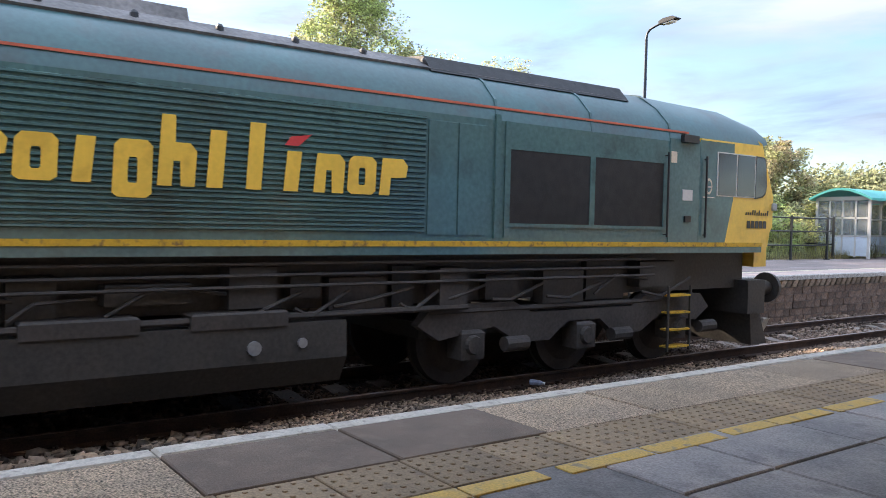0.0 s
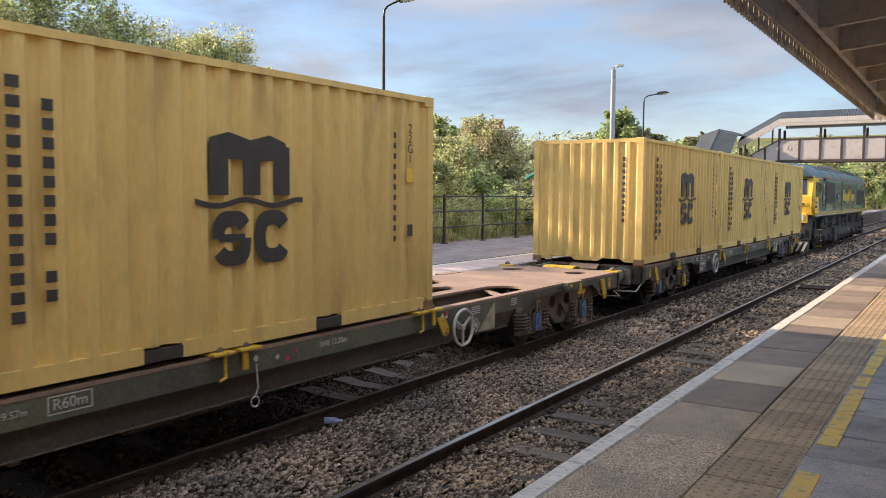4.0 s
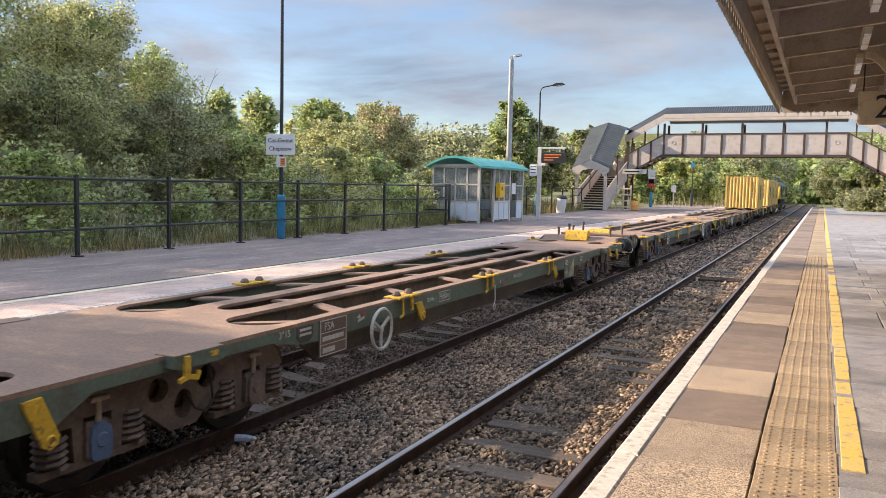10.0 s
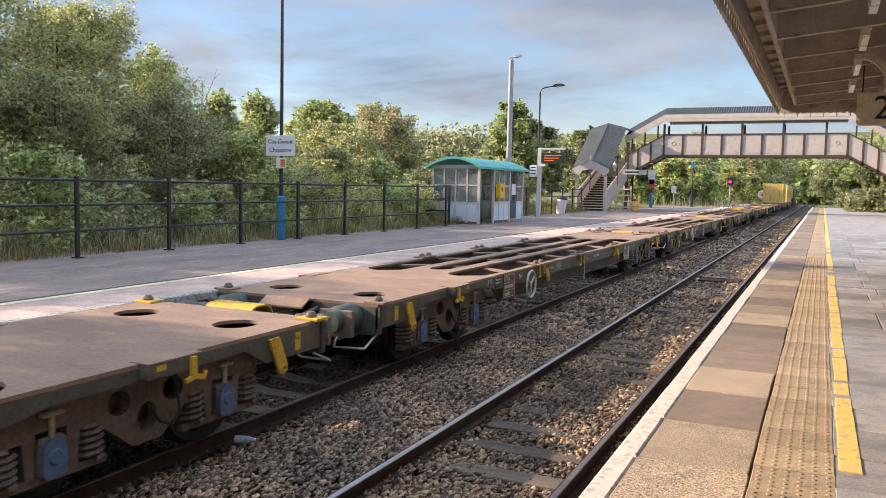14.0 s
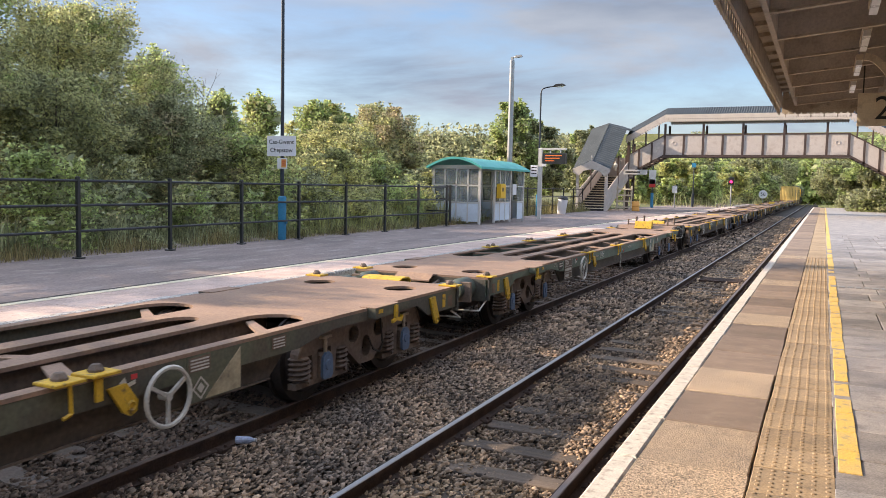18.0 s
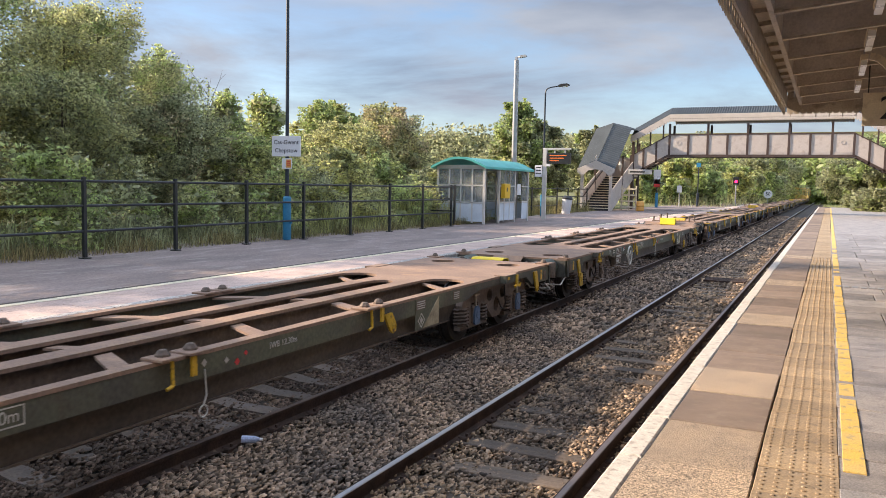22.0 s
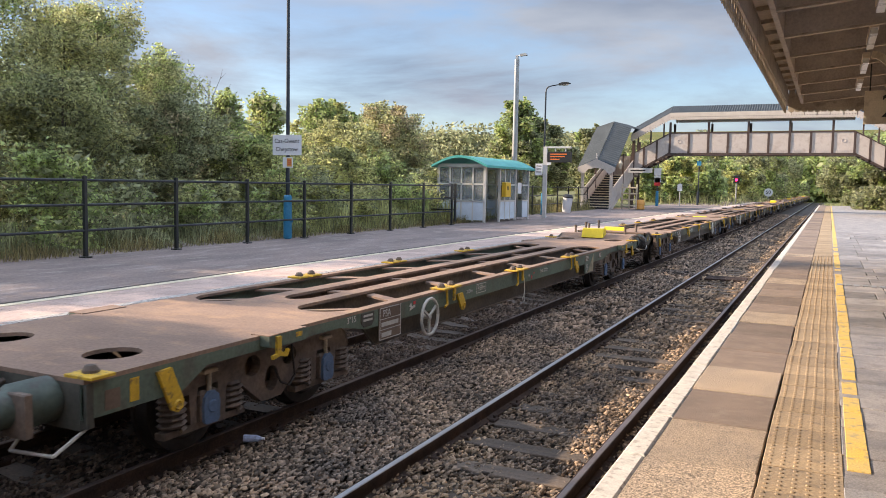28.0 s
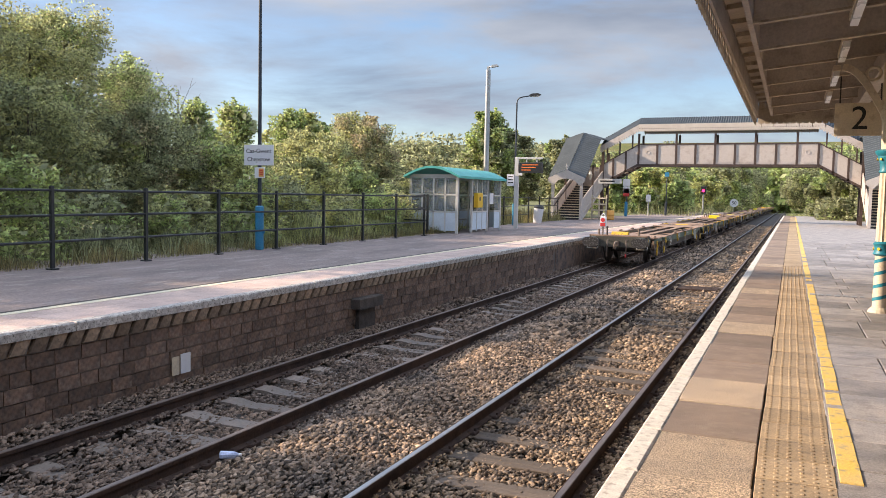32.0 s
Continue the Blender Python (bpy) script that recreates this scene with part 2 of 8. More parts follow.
M_redpaint = mat("red_paint", (0.62, 0.05, 0.05), 0.5, var=0.1, bump=0)
M_door = mat("blue_joinery", (0.02, 0.11, 0.34), 0.45, var=0.15, scale=4, fine=30, bump=0.08)
M_leafA = leaf_mat("leaf_olive", (0.48, 0.465, 0.225), (0.38, 0.395, 0.195))
M_leafB = leaf_mat("leaf_green", (0.44, 0.505, 0.205), (0.33, 0.40, 0.17))
M_leafC = leaf_mat("leaf_yellowgreen", (0.52, 0.51, 0.22), (0.42, 0.44, 0.19))
# also used for crown insides, where the darker green stands for shade
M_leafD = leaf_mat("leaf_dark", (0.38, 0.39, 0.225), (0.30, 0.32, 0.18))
M_leafR = leaf_mat("leaf_reddish", (0.43, 0.355, 0.23), (0.38, 0.35, 0.19))
M_dry = leaf_mat("dry_grass", (0.34, 0.27, 0.13), (0.20, 0.20, 0.085))
M_bark = mat("bark", (0.12, 0.095, 0.075), 0.95, var=0.4, scale=6, fine=30, bump=0.6)
M_wall = mat("station_brick_wall", (0.36, 0.30, 0.24), 0.9, var=0.25, scale=2, fine=20, bump=0.3)


# ---- mesh building ----
class Shape:
    """Collects vertices and faces; every piece is closed and has thickness."""

    def __init__(self):
        self.v, self.f = [], []

    def add(self, v, f):
        k = len(self.v)
        self.v += [tuple(p) for p in v]
        self.f += [tuple(i + k for i in q) for q in f]
        return self

    def box(self, x0, x1, y0, y1, z0, z1, c=0.0):
        """A box; c chamfers the top edges."""
        if c:
            v = [(x0, y0, z0), (x1, y0, z0), (x1, y1, z0), (x0, y1, z0), (x0, y0, z1 - c), (x1, y0, z1 - c), (x1, y1, z1 - c), (x0, y1, z1 - c),
                 (x0 + c, y0 + c, z1), (x1 - c, y0 + c, z1), (x1 - c, y1 - c, z1), (x0 + c, y1 - c, z1)]
            f = [(3, 2, 1, 0), (8, 9, 10, 11)]
            for a in range(4):
                b = (a + 1) % 4
                f += [(a, b, b + 4, a + 4), (a + 4, b + 4, b + 8, a + 8)]
            return self.add(v, f)
        v = [(x, y, z) for z in (z0, z1) for x, y in ((x0, y0), (x1, y0), (x1, y1), (x0, y1))]
        return self.add(v, [(3, 2, 1, 0), (4, 5, 6, 7), (0, 1, 5, 4), (1, 2, 6, 5), (2, 3, 7, 6), (3, 0, 4, 7)])

    def beam(self, a, b, w, h=None, up=(0, 0, 1)):
        """A square bar from a to b."""
        h = h or w
        a, b = Vector(a), Vector(b)
        d = (b - a).normalized()
        s = d.cross(Vector(up))
        s = s.normalized() if s.length > 1e-4 else Vector((1, 0, 0))
        u = s.cross(d).normalized()
        v = [p + s * i * w / 2 + u * j * h / 2 for p in (a, b) for i, j in ((-1, -1), (1, -1), (1, 1), (-1, 1))]
        return self.add(v, [(0, 1, 2, 3), (7, 6, 5, 4), (0, 4, 5, 1), (1, 5, 6, 2), (2, 6, 7, 3), (3, 7, 4, 0)])

    def tube(self, a, b, r0, r1=None, n=12, cap=True):
        r1 = r0 if r1 is None else r1
        a, b = Vector(a), Vector(b)
        d = (b - a).normalized()
        s = d.orthogonal().normalized()
        u = d.cross(s)
        v = [p + (s * math.cos(t) + u * math.sin(t)) * r for p, r in ((a, r0), (b, r1)) for t in [2 * math.pi * i / n for i in range(n)]]
        f = [(i, (i + 1) % n, n + (i + 1) % n, n + i) for i in range(n)]
        if cap:
            f += [tuple(range(n))[::-1], tuple(range(n, 2 * n))]
        return self.add(v, f)

    def path(self, pts, r, n=8):
        for a, b in zip(pts[:-1], pts[1:]):
            self.tube(a, b, r, r, n)
        return self

    def lathe(self, prof, o=(0, 0, 0), n=16):
        """Turned about z: (radius, height) pairs."""
        v = [(o[0] + r * math.cos(2 * math.pi * i / n), o[1] + r * math.sin(2 * math.pi * i / n), o[2] + z) for r, z in prof for i in range(n)]
        f = [(k * n + i, k * n + (i + 1) % n, (k + 1) * n + (i + 1) % n, (k + 1) * n + i) for k in range(len(prof) - 1) for i in range(n)]
        f += [tuple(range(n))[::-1], tuple(range((len(prof) - 1) * n, len(prof) * n))]
        return self.add(v, f)

    def ring(self, c, R, r, axis="x", n=24, k=6, squash=1.0):
        v, f = [], []
        for i in range(n):
            t = 2 * math.pi * i / n
            for j in range(k):
                q = 2 * math.pi * j / k
                d, e = (R + r * math.cos(q)), r * math.sin(q) * squash
                p = {"x": (e, d * math.cos(t), d * math.sin(t)), "y": (d * math.cos(t), e, d * math.sin(t)), "z": (d * math.cos(t), d * math.sin(t), e)}[axis]
                v.append((c[0] + p[0], c[1] + p[1], c[2] + p[2]))
                f.append((i * k + j, i * k + (j + 1) % k, ((i + 1) % n) * k + (j + 1) % k, ((i + 1) % n) * k + j))
        return self.add(v, f)

    def prism(self, poly, axis, a, b):
        """A polygon pushed along an axis. axis x: poly is (y, z); y: (x, z); z: (x, y)."""
        def p3(p, t):
            return {"x": (t, p[0], p[1]), "y": (p[0], t, p[1]), "z": (p[0], p[1], t)}[axis]
        n = len(poly)
        v = [p3(p, a) for p in poly] + [p3(p, b) for p in poly]
        return self.add(v, [tuple(range(n)), tuple(range(2 * n - 1, n - 1, -1))] + [(i, n + i, n + (i + 1) % n, (i + 1) % n) for i in range(n)])

    def holed(self, x0, x1, y0, y1, cx, cy, a, b, z0, z1, n=24):
        """A rectangular plate with an oval hole."""
        v, f = [], []
        for i in range(n):
            t = 2 * math.pi * (i + 0.5) / n
            c, s = math.cos(t), math.sin(t)
            tx = ((x1 if c > 0 else x0) - cx) / c if abs(c) > 1e-6 else 1e9
            ty = ((y1 if s > 0 else y0) - cy) / s if abs(s) > 1e-6 else 1e9
            k = min(tx, ty)
            ox, oy = cx + c * k, cy + s * k
            v += [(ox, oy, z1), (cx + a * c, cy + b * s, z1), (ox, oy, z0), (cx + a * c, cy + b * s, z0)]
        for qx, qy in ((x0, y0), (x1, y0), (x1, y1), (x0, y1)):
            v += [(qx, qy, z1), (qx, qy, z0)]
        for i in range(n):
            p, q = 4 * i, 4 * ((i + 1) % n)
            f += [(p, q, q + 1, p + 1), (p + 2, p + 3, q + 3, q + 2), (p + 1, q + 1, q + 3, p + 3)]
            # fill to the corner between two sides
            A, B = v[p], v[q]
            sideA = (abs(A[0] - x0) < 1e-6 or abs(A[0] - x1) < 1e-6)
            sideB = (abs(B[0] - x0) < 1e-6 or abs(B[0] - x1) < 1e-6)
            if sideA != sideB:
                X, Y = (A[0], B[1]) if sideA else (B[0], A[1])
                kx = 4 * n + 2 * [(x0, y0), (x1, y0), (x1, y1), (x0, y1)].index((x0 if abs(X - x0) < 1e-6 else x1, y0 if abs(Y - y0) < 1e-6 else y1))
                f += [(p, kx, q), (p, p + 2, kx + 1, kx), (kx, kx + 1, q + 2, q)]
            else:
                f += [(p, p + 2, q + 2, q)]
        return self.add(v, f)

    def mesh(self, name, material, smooth=False):
        me = bpy.data.meshes.new(name)
        me.from_pydata(self.v, [], self.f)
        bm = bmesh.new()
        bm.from_mesh(me)
        bmesh.ops.recalc_face_normals(bm, faces=bm.faces)
        bm.to_mesh(me)
        bm.free()
        me.materials.append(material)
        if smooth:
            me.polygons.foreach_set("use_smooth", [True] * len(me.polygons))
            me.set_sharp_from_angle(angle=radians(35))
        return me


def part(name, shape, material, parent=None, label="", smooth=False, at=None):
    ob = new(name, shape if isinstance(shape, bpy.types.Mesh) else shape.mesh(name, material, smooth))
    if parent is not None:
        ob.parent = parent
    if at is not None:
        ob.matrix_basis = at
    if label:
        ob["label"] = label
    return ob


def thing(name, label, category, group="", m=None, kind=""):
    ob = new(name)
    ob.empty_display_size = 0.1
    if m is not None:
        ob.matrix_basis = m
    return tagged(ob, label, category, group, kind)


LETTER_MESHES = {}


def letters(body, size, material, parent, m, name="lettering"):
    """Raised lettering in the built-in font, turned into a mesh; reads along local x, faces local z."""
    key = (body, size, material.name)
    if key in LETTER_MESHES:
        ob = new(name, LETTER_MESHES[key])
        ob.parent, ob.matrix_basis = parent, m
        return ob
    cu = bpy.data.curves.new(name, "FONT")
    cu.body, cu.size, cu.extrude, cu.align_x, cu.align_y = body, size, 0.002, "CENTER", "CENTER"
    tmp = new(name, cu)
    dg = bpy.context.evaluated_depsgraph_get()
    me = bpy.data.meshes.new_from_object(tmp.evaluated_get(dg))
    bpy.data.objects.remove(tmp)
    me.materials.clear()
    me.materials.append(material)
    LETTER_MESHES[key] = me
    ob = new(name, me)
    ob.parent = parent
    ob.matrix_basis = m
    return ob


def cloud_mesh(name, v, f, material):
    me = bpy.data.meshes.new(name)
    v, f = np.asarray(v, np.float32), np.asarray(f, np.int32)
    me.vertices.add(len(v))
    me.vertices.foreach_set("co", v.ravel())
    me.loops.add(f.size)
    me.loops.foreach_set("vertex_index", f.ravel())
    me.polygons.add(len(f))
    me.polygons.foreach_set("loop_start", np.arange(0, f.size, f.shape[1], dtype=np.int32))
    me.polygons.foreach_set("loop_total", np.full(len(f), f.shape[1], dtype=np.int32))
    me.update(calc_edges=True)
    me.materials.append(material)
    return me


CX, FX, RZ, FE = -1.50, -4.85, -0.915, -6.44   # track centres, rail top, far platform edge

# ---- ground, tracks ----
ground = tagged(part("ground", Shape().add([(-3000, -3000, -1.5), (3000, -3000, -1.5), (3000, 3000, -1.5), (-3000, 3000, -1.5)], [(0, 1, 2, 3)]), M_grass),
                "rough grass and earth around the station", "ground", kind="structure")
bed = Shape()
nx, ny = 15, 60
vv = [(-6.5 + 6.6 * i / nx, -6 + 206 * (j / ny) ** 2, -1.165 + 0.02 * noise.noise((i * 0.7, j * 0.9, 3))) for j in range(ny + 1) for i in range(nx + 1)]
bed.add(vv, [(j * (nx + 1) + i, j * (nx + 1) + i + 1, (j + 1) * (nx + 1) + i + 1, (j + 1) * (nx + 1) + i) for j in range(ny) for i in range(nx)])
tagged(part("ballast_bed", bed, M_bed), "bed of dirty grey-brown railway ballast", "ballast", kind="structure")

CUBE = np.array([(x, y, z) for z in (-1, 1) for y in (-1, 1) for x in (-1, 1)], np.float32)
CF = np.array([(4, 5, 7, 6), (0, 1, 5, 4), (1, 3, 7, 5), (3, 2, 6, 7), (2, 0, 4, 6)])


def stones(count, x0, x1, y0, y1, size, zf, seed, power=1.0):
    """Angular stones scattered over a strip, denser towards y0."""
    r = np.random.RandomState(seed)
    x = r.uniform(x0, x1, count)
    y = y0 + (y1 - y0) * r.uniform(0, 1, count) ** power
    s = size * r.uniform(0.55, 1.35, count)
    v = CUBE[None] * r.uniform(0.3, 1.15, (count, 8, 3)).astype(np.float32) * np.stack([r.uniform(0.8, 1.7, count), r.uniform(0.7, 1.1, count), r.uniform(0.6, 1.1, count)], 1)[:, None, :].astype(np.float32)
    ang = r.uniform(0, 2 * np.pi, (count, 2))
    c, sn = np.cos(ang[:, 0:1]), np.sin(ang[:, 0:1])
    vx = v[:, :, 0] * c - v[:, :, 1] * sn
    vy = v[:, :, 0] * sn + v[:, :, 1] * c
    vz = v[:, :, 2] * 0.7
    c2, s2 = np.cos(ang[:, 1:2] * 0.15), np.sin(ang[:, 1:2] * 0.15)
    vx, vz = vx * c2 - vz * s2, vx * s2 + vz * c2
    z = zf(x, y) + r.uniform(-0.015, 0.02, count)
    P = np.stack([vx * s[:, None] + x[:, None], vy * s[:, None] + y[:, None], vz * s[:, None] + z[:, None]], -1).reshape(-1, 3)
    F = (CF[None] + 8 * np.arange(count)[:, None, None]).reshape(-1, 4)
    return P, F


def bed_height(x, y):
    z = np.full_like(x, -1.085)
    for c in (CX, FX):
        d = np.abs(x - c)
        z = np.where(d < 0.62, -1.096 if c == CX else -1.13, z)
    six = np.exp(-((x - (CX + FX) / 2) / 0.55) ** 2)
    z = z + 0.075 * six + 0.02 * np.sin(x * 2.1 + y * 1.3)
    return z + 0.05 * np.exp(-((x + 6.3) / 0.4) ** 2)


DIRT = -3.98     # left of this line the stones are dark with brake dust
NEARLINE = -2.32     # right of this line they are browner, in the near line
for nm, m_, sets, lab in (("ballast_stones", M_stone, [stones(2200, DIRT, NEARLINE, -6, 0.8, 0.045, bed_height, 9), stones(20500, DIRT, NEARLINE, 0.8, 12.5, 0.0205, bed_height, 1), stones(5500, DIRT, NEARLINE, 12.5, 34, 0.040, bed_height, 2, 1.3), stones(2200, DIRT, NEARLINE, 34, 90, 0.065, bed_height, 3, 1.4)], "loose angular grey and brown ballast stones"),
                          ("brown_ballast", M_stone3, [stones(2200, NEARLINE, -0.05, -6, 0.8, 0.045, bed_height, 19), stones(26500, NEARLINE, -0.05, 0.8, 12.5, 0.0205, bed_height, 11), stones(7500, NEARLINE, -0.05, 12.5, 34, 0.040, bed_height, 12, 1.3), stones(2800, NEARLINE, -0.05, 34, 90, 0.065, bed_height, 13, 1.4)], "rusty brown ballast stones of the near line"),
                          ("dirty_ballast", M_stone2, [stones(3000, -6.38, DIRT, -6, 1.5, 0.045, bed_height, 10), stones(16000, -6.38, DIRT, 1.5, 13.5, 0.0235, bed_height, 5), stones(7000, -6.38, DIRT, 13.5, 36, 0.040, bed_height, 6, 1.3), stones(3000, -6.38, DIRT, 36, 90, 0.065, bed_height, 7, 1.4)], "dark dirty ballast stones below the far line")):
    off, PV, PF = 0, [], []
    for P, F in sets:
        PV.append(P)
        PF.append(F + off)
        off += len(P)
    tagged(new(nm, cloud_mesh(nm, np.concatenate(PV), np.concatenate(PF), m_)), lab, "ballast", kind="stuff")

# rails: flat-bottom section with a narrow polished head
RAIL = [(-0.07, -0.159), (0.07, -0.159), (0.07, -0.148), (0.012, -0.128), (0.010, -0.05), (0.034, -0.038), (0.036, -0.006), (-0.036, -0.006), (-0.034, -0.038), (-0.010, -0.05), (-0.012, -0.128), (-0.07, -0.148)]
for cx, top, sleeper_mat, label, long in ((CX, M_railtop, M_wood, "near running line with polished rails on old timber sleepers", "timber"), (FX, M_raildull, M_conc, "far running line with dull rails on concrete sleepers", "concrete")):
    track = thing("railway_track", label, "railway track", "running lines", pose(cx, 0, RZ), kind="structure")
    for side in (-1, 1):
        r = part("rail", Shape().prism([(x + side * 0.7525, z) for x, z in RAIL], "y", -10, 240), M_rail, track, "rusty steel rail")
        part("rail_head", Shape().prism([(side * 0.7525 + x, z) for x, z in ((-0.024, -0.0058), (0.030, -0.0058), (0.027, 0.0), (-0.021, 0.0))], "y", -10, 240), top if side < 0 else M_raildull, r, "shiny worn running surface")
    s = Shape()
    if long == "timber":
        s.box(-1.25, 1.25, -0.125, 0.125, -0.29, -0.165, 0.008)
    else:
        s.prism([(-1.25, -0.33), (1.25, -0.33), (1.22, -0.175), (0.45, -0.18), (0.3, -0.205), (-0.3, -0.205), (-0.45, -0.18), (-1.22, -0.175)], "y", -0.13, 0.13)
    sm = s.mesh("sleeper", sleeper_mat)
    ch = Shape()
    for side in (-1, 1):
        for k in (-1, 1):
            ch.box(side * 0.7525 + k * 0.075 - 0.05, side * 0.7525 + k * 0.075 + 0.05, -0.07, 0.07, -0.175, -0.128, 0.012)
            ch.tube((side * 0.7525 + k * 0.1, 0.0, -0.13), (side * 0.7525 + k * 0.1, 0.0, -0.10), 0.016, n=6)
    cm = ch.mesh("rail_chair", M_rail)
    for i in range(125):
        y = -4 + i * 0.68 + 0.03 * math.sin(i * 7.1)
        o = part("sleeper", sm, None, track, at=pose(0, y, 0, 0, 0, 0.6 * math.sin(i * 3.3)))
        if i < 40:
            part("rail_chair", cm, None, o)

# ---- near platform ----
NP = tagged(part("platform_near", Shape().box(0.04, 9, -12, 96, -1.4, -0.03).box(0.012, 0.04, -12, 96, -1.2, -0.06), M_joint), "near platform of paved slabs with a white edge", "platform", kind="structure")
rnd = random.Random(5)
LIGHT_SLABS = (0, 2, 5, 8, 9, 10, 11, 13, 17, 22, 29)      # speckled pale slabs, the rest worn smooth and brown
y, i = -6.14, 0
while y < 94:
    L = 0.86 if y < 40 else 1.72
    part("edge_stone", Shape().box(0.035, 0.166 + rnd.uniform(-0.006, 0.006), y + 0.002, y + L - 0.002, -0.11, rnd.uniform(-0.003, 0.003), 0.012), M_white, NP)
    part("edge_slab", Shape().box(0.166, 0.752 + rnd.uniform(-0.008, 0.002), y + 0.004, y + L - rnd.uniform(0.003, 0.009), -0.06, rnd.uniform(-0.008, 0.001), 0.006), M_slab if i in LIGHT_SLABS else M_slabdk, NP)
    y += L
    i += 1
tile = Shape().box(0, 0.40, 0.002, 0.398, -0.05, -0.004, 0.004)
for a in range(6):
    for b in range(6):
        x, yy = 0.035 + a * 0.066, 0.035 + b * 0.066
        tile.lathe([(0.0125, 0), (0.0105, 0.005), (0.006, 0.0062)], (x, yy, -0.0045), 6)
tile_near = tile.mesh("tactile_tile", M_tact)
tile_far = Shape().box(0, 0.40, 0.002, 0.398, -0.05, -0.004, 0.004).mesh("tactile_tile", M_tact)
for i in range(236):
    part("tactile_tile", tile_near if i < 60 else tile_far, None, NP, at=pose(0.757 + 0.003 * math.sin(i * 5.1), -5.0 + i * 0.405, 0.002 * math.sin(i * 3.7)))
y = -5.0
while y < 90:
    L = rnd.choice((0.30, 0.40, 0.46, 0.52))
    if rnd.random() < 0.93:
        part("yellow_line_piece", Shape().box(1.178 + rnd.uniform(-0.006, 0.006), 1.284 + rnd.uniform(-0.008, 0.008), y, y + L, -0.05, 0.0005, 0.002), M_yel, NP)
    y += L + rnd.choice((0.012, 0.02, 0.04, 0.07, 0.12))
y = -5.0
while y < 32:
    D = rnd.choice((0.55, 0.62, 0.7, 0.8)) if y < 16 else 1.1
    x = 1.148
    while x < (5.6 if y < 14 else 4.2):
        W = rnd.choice((0.6, 0.75, 0.9, 1.1)) if x > 1.2 else rnd.choice((0.55, 0.7))
        part("flagstone", Shape().box(x + 0.006, x + W - 0.006, y + 0.006, y + D - 0.006, -0.07, -0.004 + rnd.uniform(-0.004, 0.002), 0.007), M_flag, NP)
        x += W
    y += D
part("paving_sheet", Shape().box(1.17, 9, 32, 94, -0.05, -0.008), M_flag, NP)
part("paving_sheet", Shape().box(5.4, 9, -12, 32, -0.05, -0.012), M_flag, NP)

# ---- far platform ----
FP = tagged(part("platform_far", Shape().box(-13.2, FE - 0.55, -30, 110, -1.4, -0.012).box(FE - 0.56, FE - 0.10, -30, 110, -1.3, -0.02), M_tarmac), "far platform with weathered tarmac surface", "platform", kind="structure")
back = part("wall_core", Shape().box(FE - 0.30, FE + 0.015, -12, 100, -1.35, -0.13), M_pointing, FP)
for i in range(74):
    y = -8 + i * 1.22
    part("coping_slab", Shape().box(FE - 0.62, FE + 0.075, y + 0.003, y + 1.214, -0.085, 0.0 + 0.002 * math.sin(i * 4.7), 0.012), M_pink, FP)
    part("coping_nosing", Shape().box(FE - 0.06, FE + 0.092, y + 0.003, y + 1.214, -0.10, 0.004 + 0.002 * math.sin(i * 4.7), 0.018), M_cope, FP)
cb_ = Shape().prism([(FE + 0.0, -0.265), (FE + 0.055, -0.255), (FE + 0.075, -0.105), (FE + 0.0, -0.105)], "y", 0.0, 0.172)
cb = Shape().add([(x, y + (z + 0.265) * 0.45, z) for x, y, z in cb_.v], cb_.f).mesh("corbel_brick", M_corb)
for i in range(170):
    part("corbel_brick", cb, None, FP, at=Matrix.Translation((0.004 * math.sin(i * 2.9), -1.5 + i * 0.235, 0)))
bl = [Shape().box(FE, FE + 0.035, 0.006, L - 0.006, 0.006, 0.156).mesh("wall_block", M_block) for L in (0.25, 0.31, 0.36)]
for course in range(5):
    y = -1.5 + 0.17 * course
    while y < 25:
        k = rnd.randrange(3)
        part("wall_block", bl[k], None, FP, at=pose(rnd.uniform(-0.012, 0.006), y, -1.085 + course * 0.163))
        y += (0.25, 0.31, 0.36)[k]
part("wall_facing", Shape().box(FE - 0.05, FE + 0.03, 25.4, 100, -1.3, -0.10), M_block, FP)
part("yellow_line", Shape().box(-7.60, -7.46, -30, 100, -0.02, -0.003), M_linepaint, FP, "thin worn cream line")
part("line_edge", Shape().box(-7.72, -7.61, -30, 100, -0.02, -0.007), M_joint, FP, "dark tarred joint")
for i in range(-4, 22):
    part("platform_slab", Shape().box(-7.45, FE - 0.63, i * 2.4 + 0.005, i * 2.4 + 2.395, -0.03, -0.007), M_pink, FP)
part("platform_slab", Shape().box(-7.45, FE - 0.63, 52.8, 108, -0.03, -0.007), M_pink, FP)


plates = Shape().box(FE + 0.05, FE + 0.062, 7.12, 7.30, -0.92, -0.66)
part("wall_plate", plates, M_signw, FP, "small white plate")
part("wall_plate", Shape().box(FE + 0.05, FE + 0.06, 6.96, 7.09, -0.92, -0.68), M_cream, FP, "small cream plate")
part("cable_box", Shape().box(FE + 0.02, FE + 0.22, 11.6, 12.5, -0.62, -0.42, 0.02).box(FE + 0.02, FE + 0.12, 11.75, 12.35, -1.0, -0.62), M_mortar, FP, "dark concrete cable box")
verge = Shape()
vy = [(-13.2 - 0.0, -0.02), (-14.2, 0.02), (-17, 0.15), (-24, 0.2), (-70, 0.5)]
verge.add([(x, yy, z) for yy in (-40, 200) for x, z in vy], [(i, i + 1, 5 + i + 1, 5 + i) for i in range(4)])
tagged(part("verge", verge, M_grass), "grassy verge behind the fence", "ground", kind="structure")

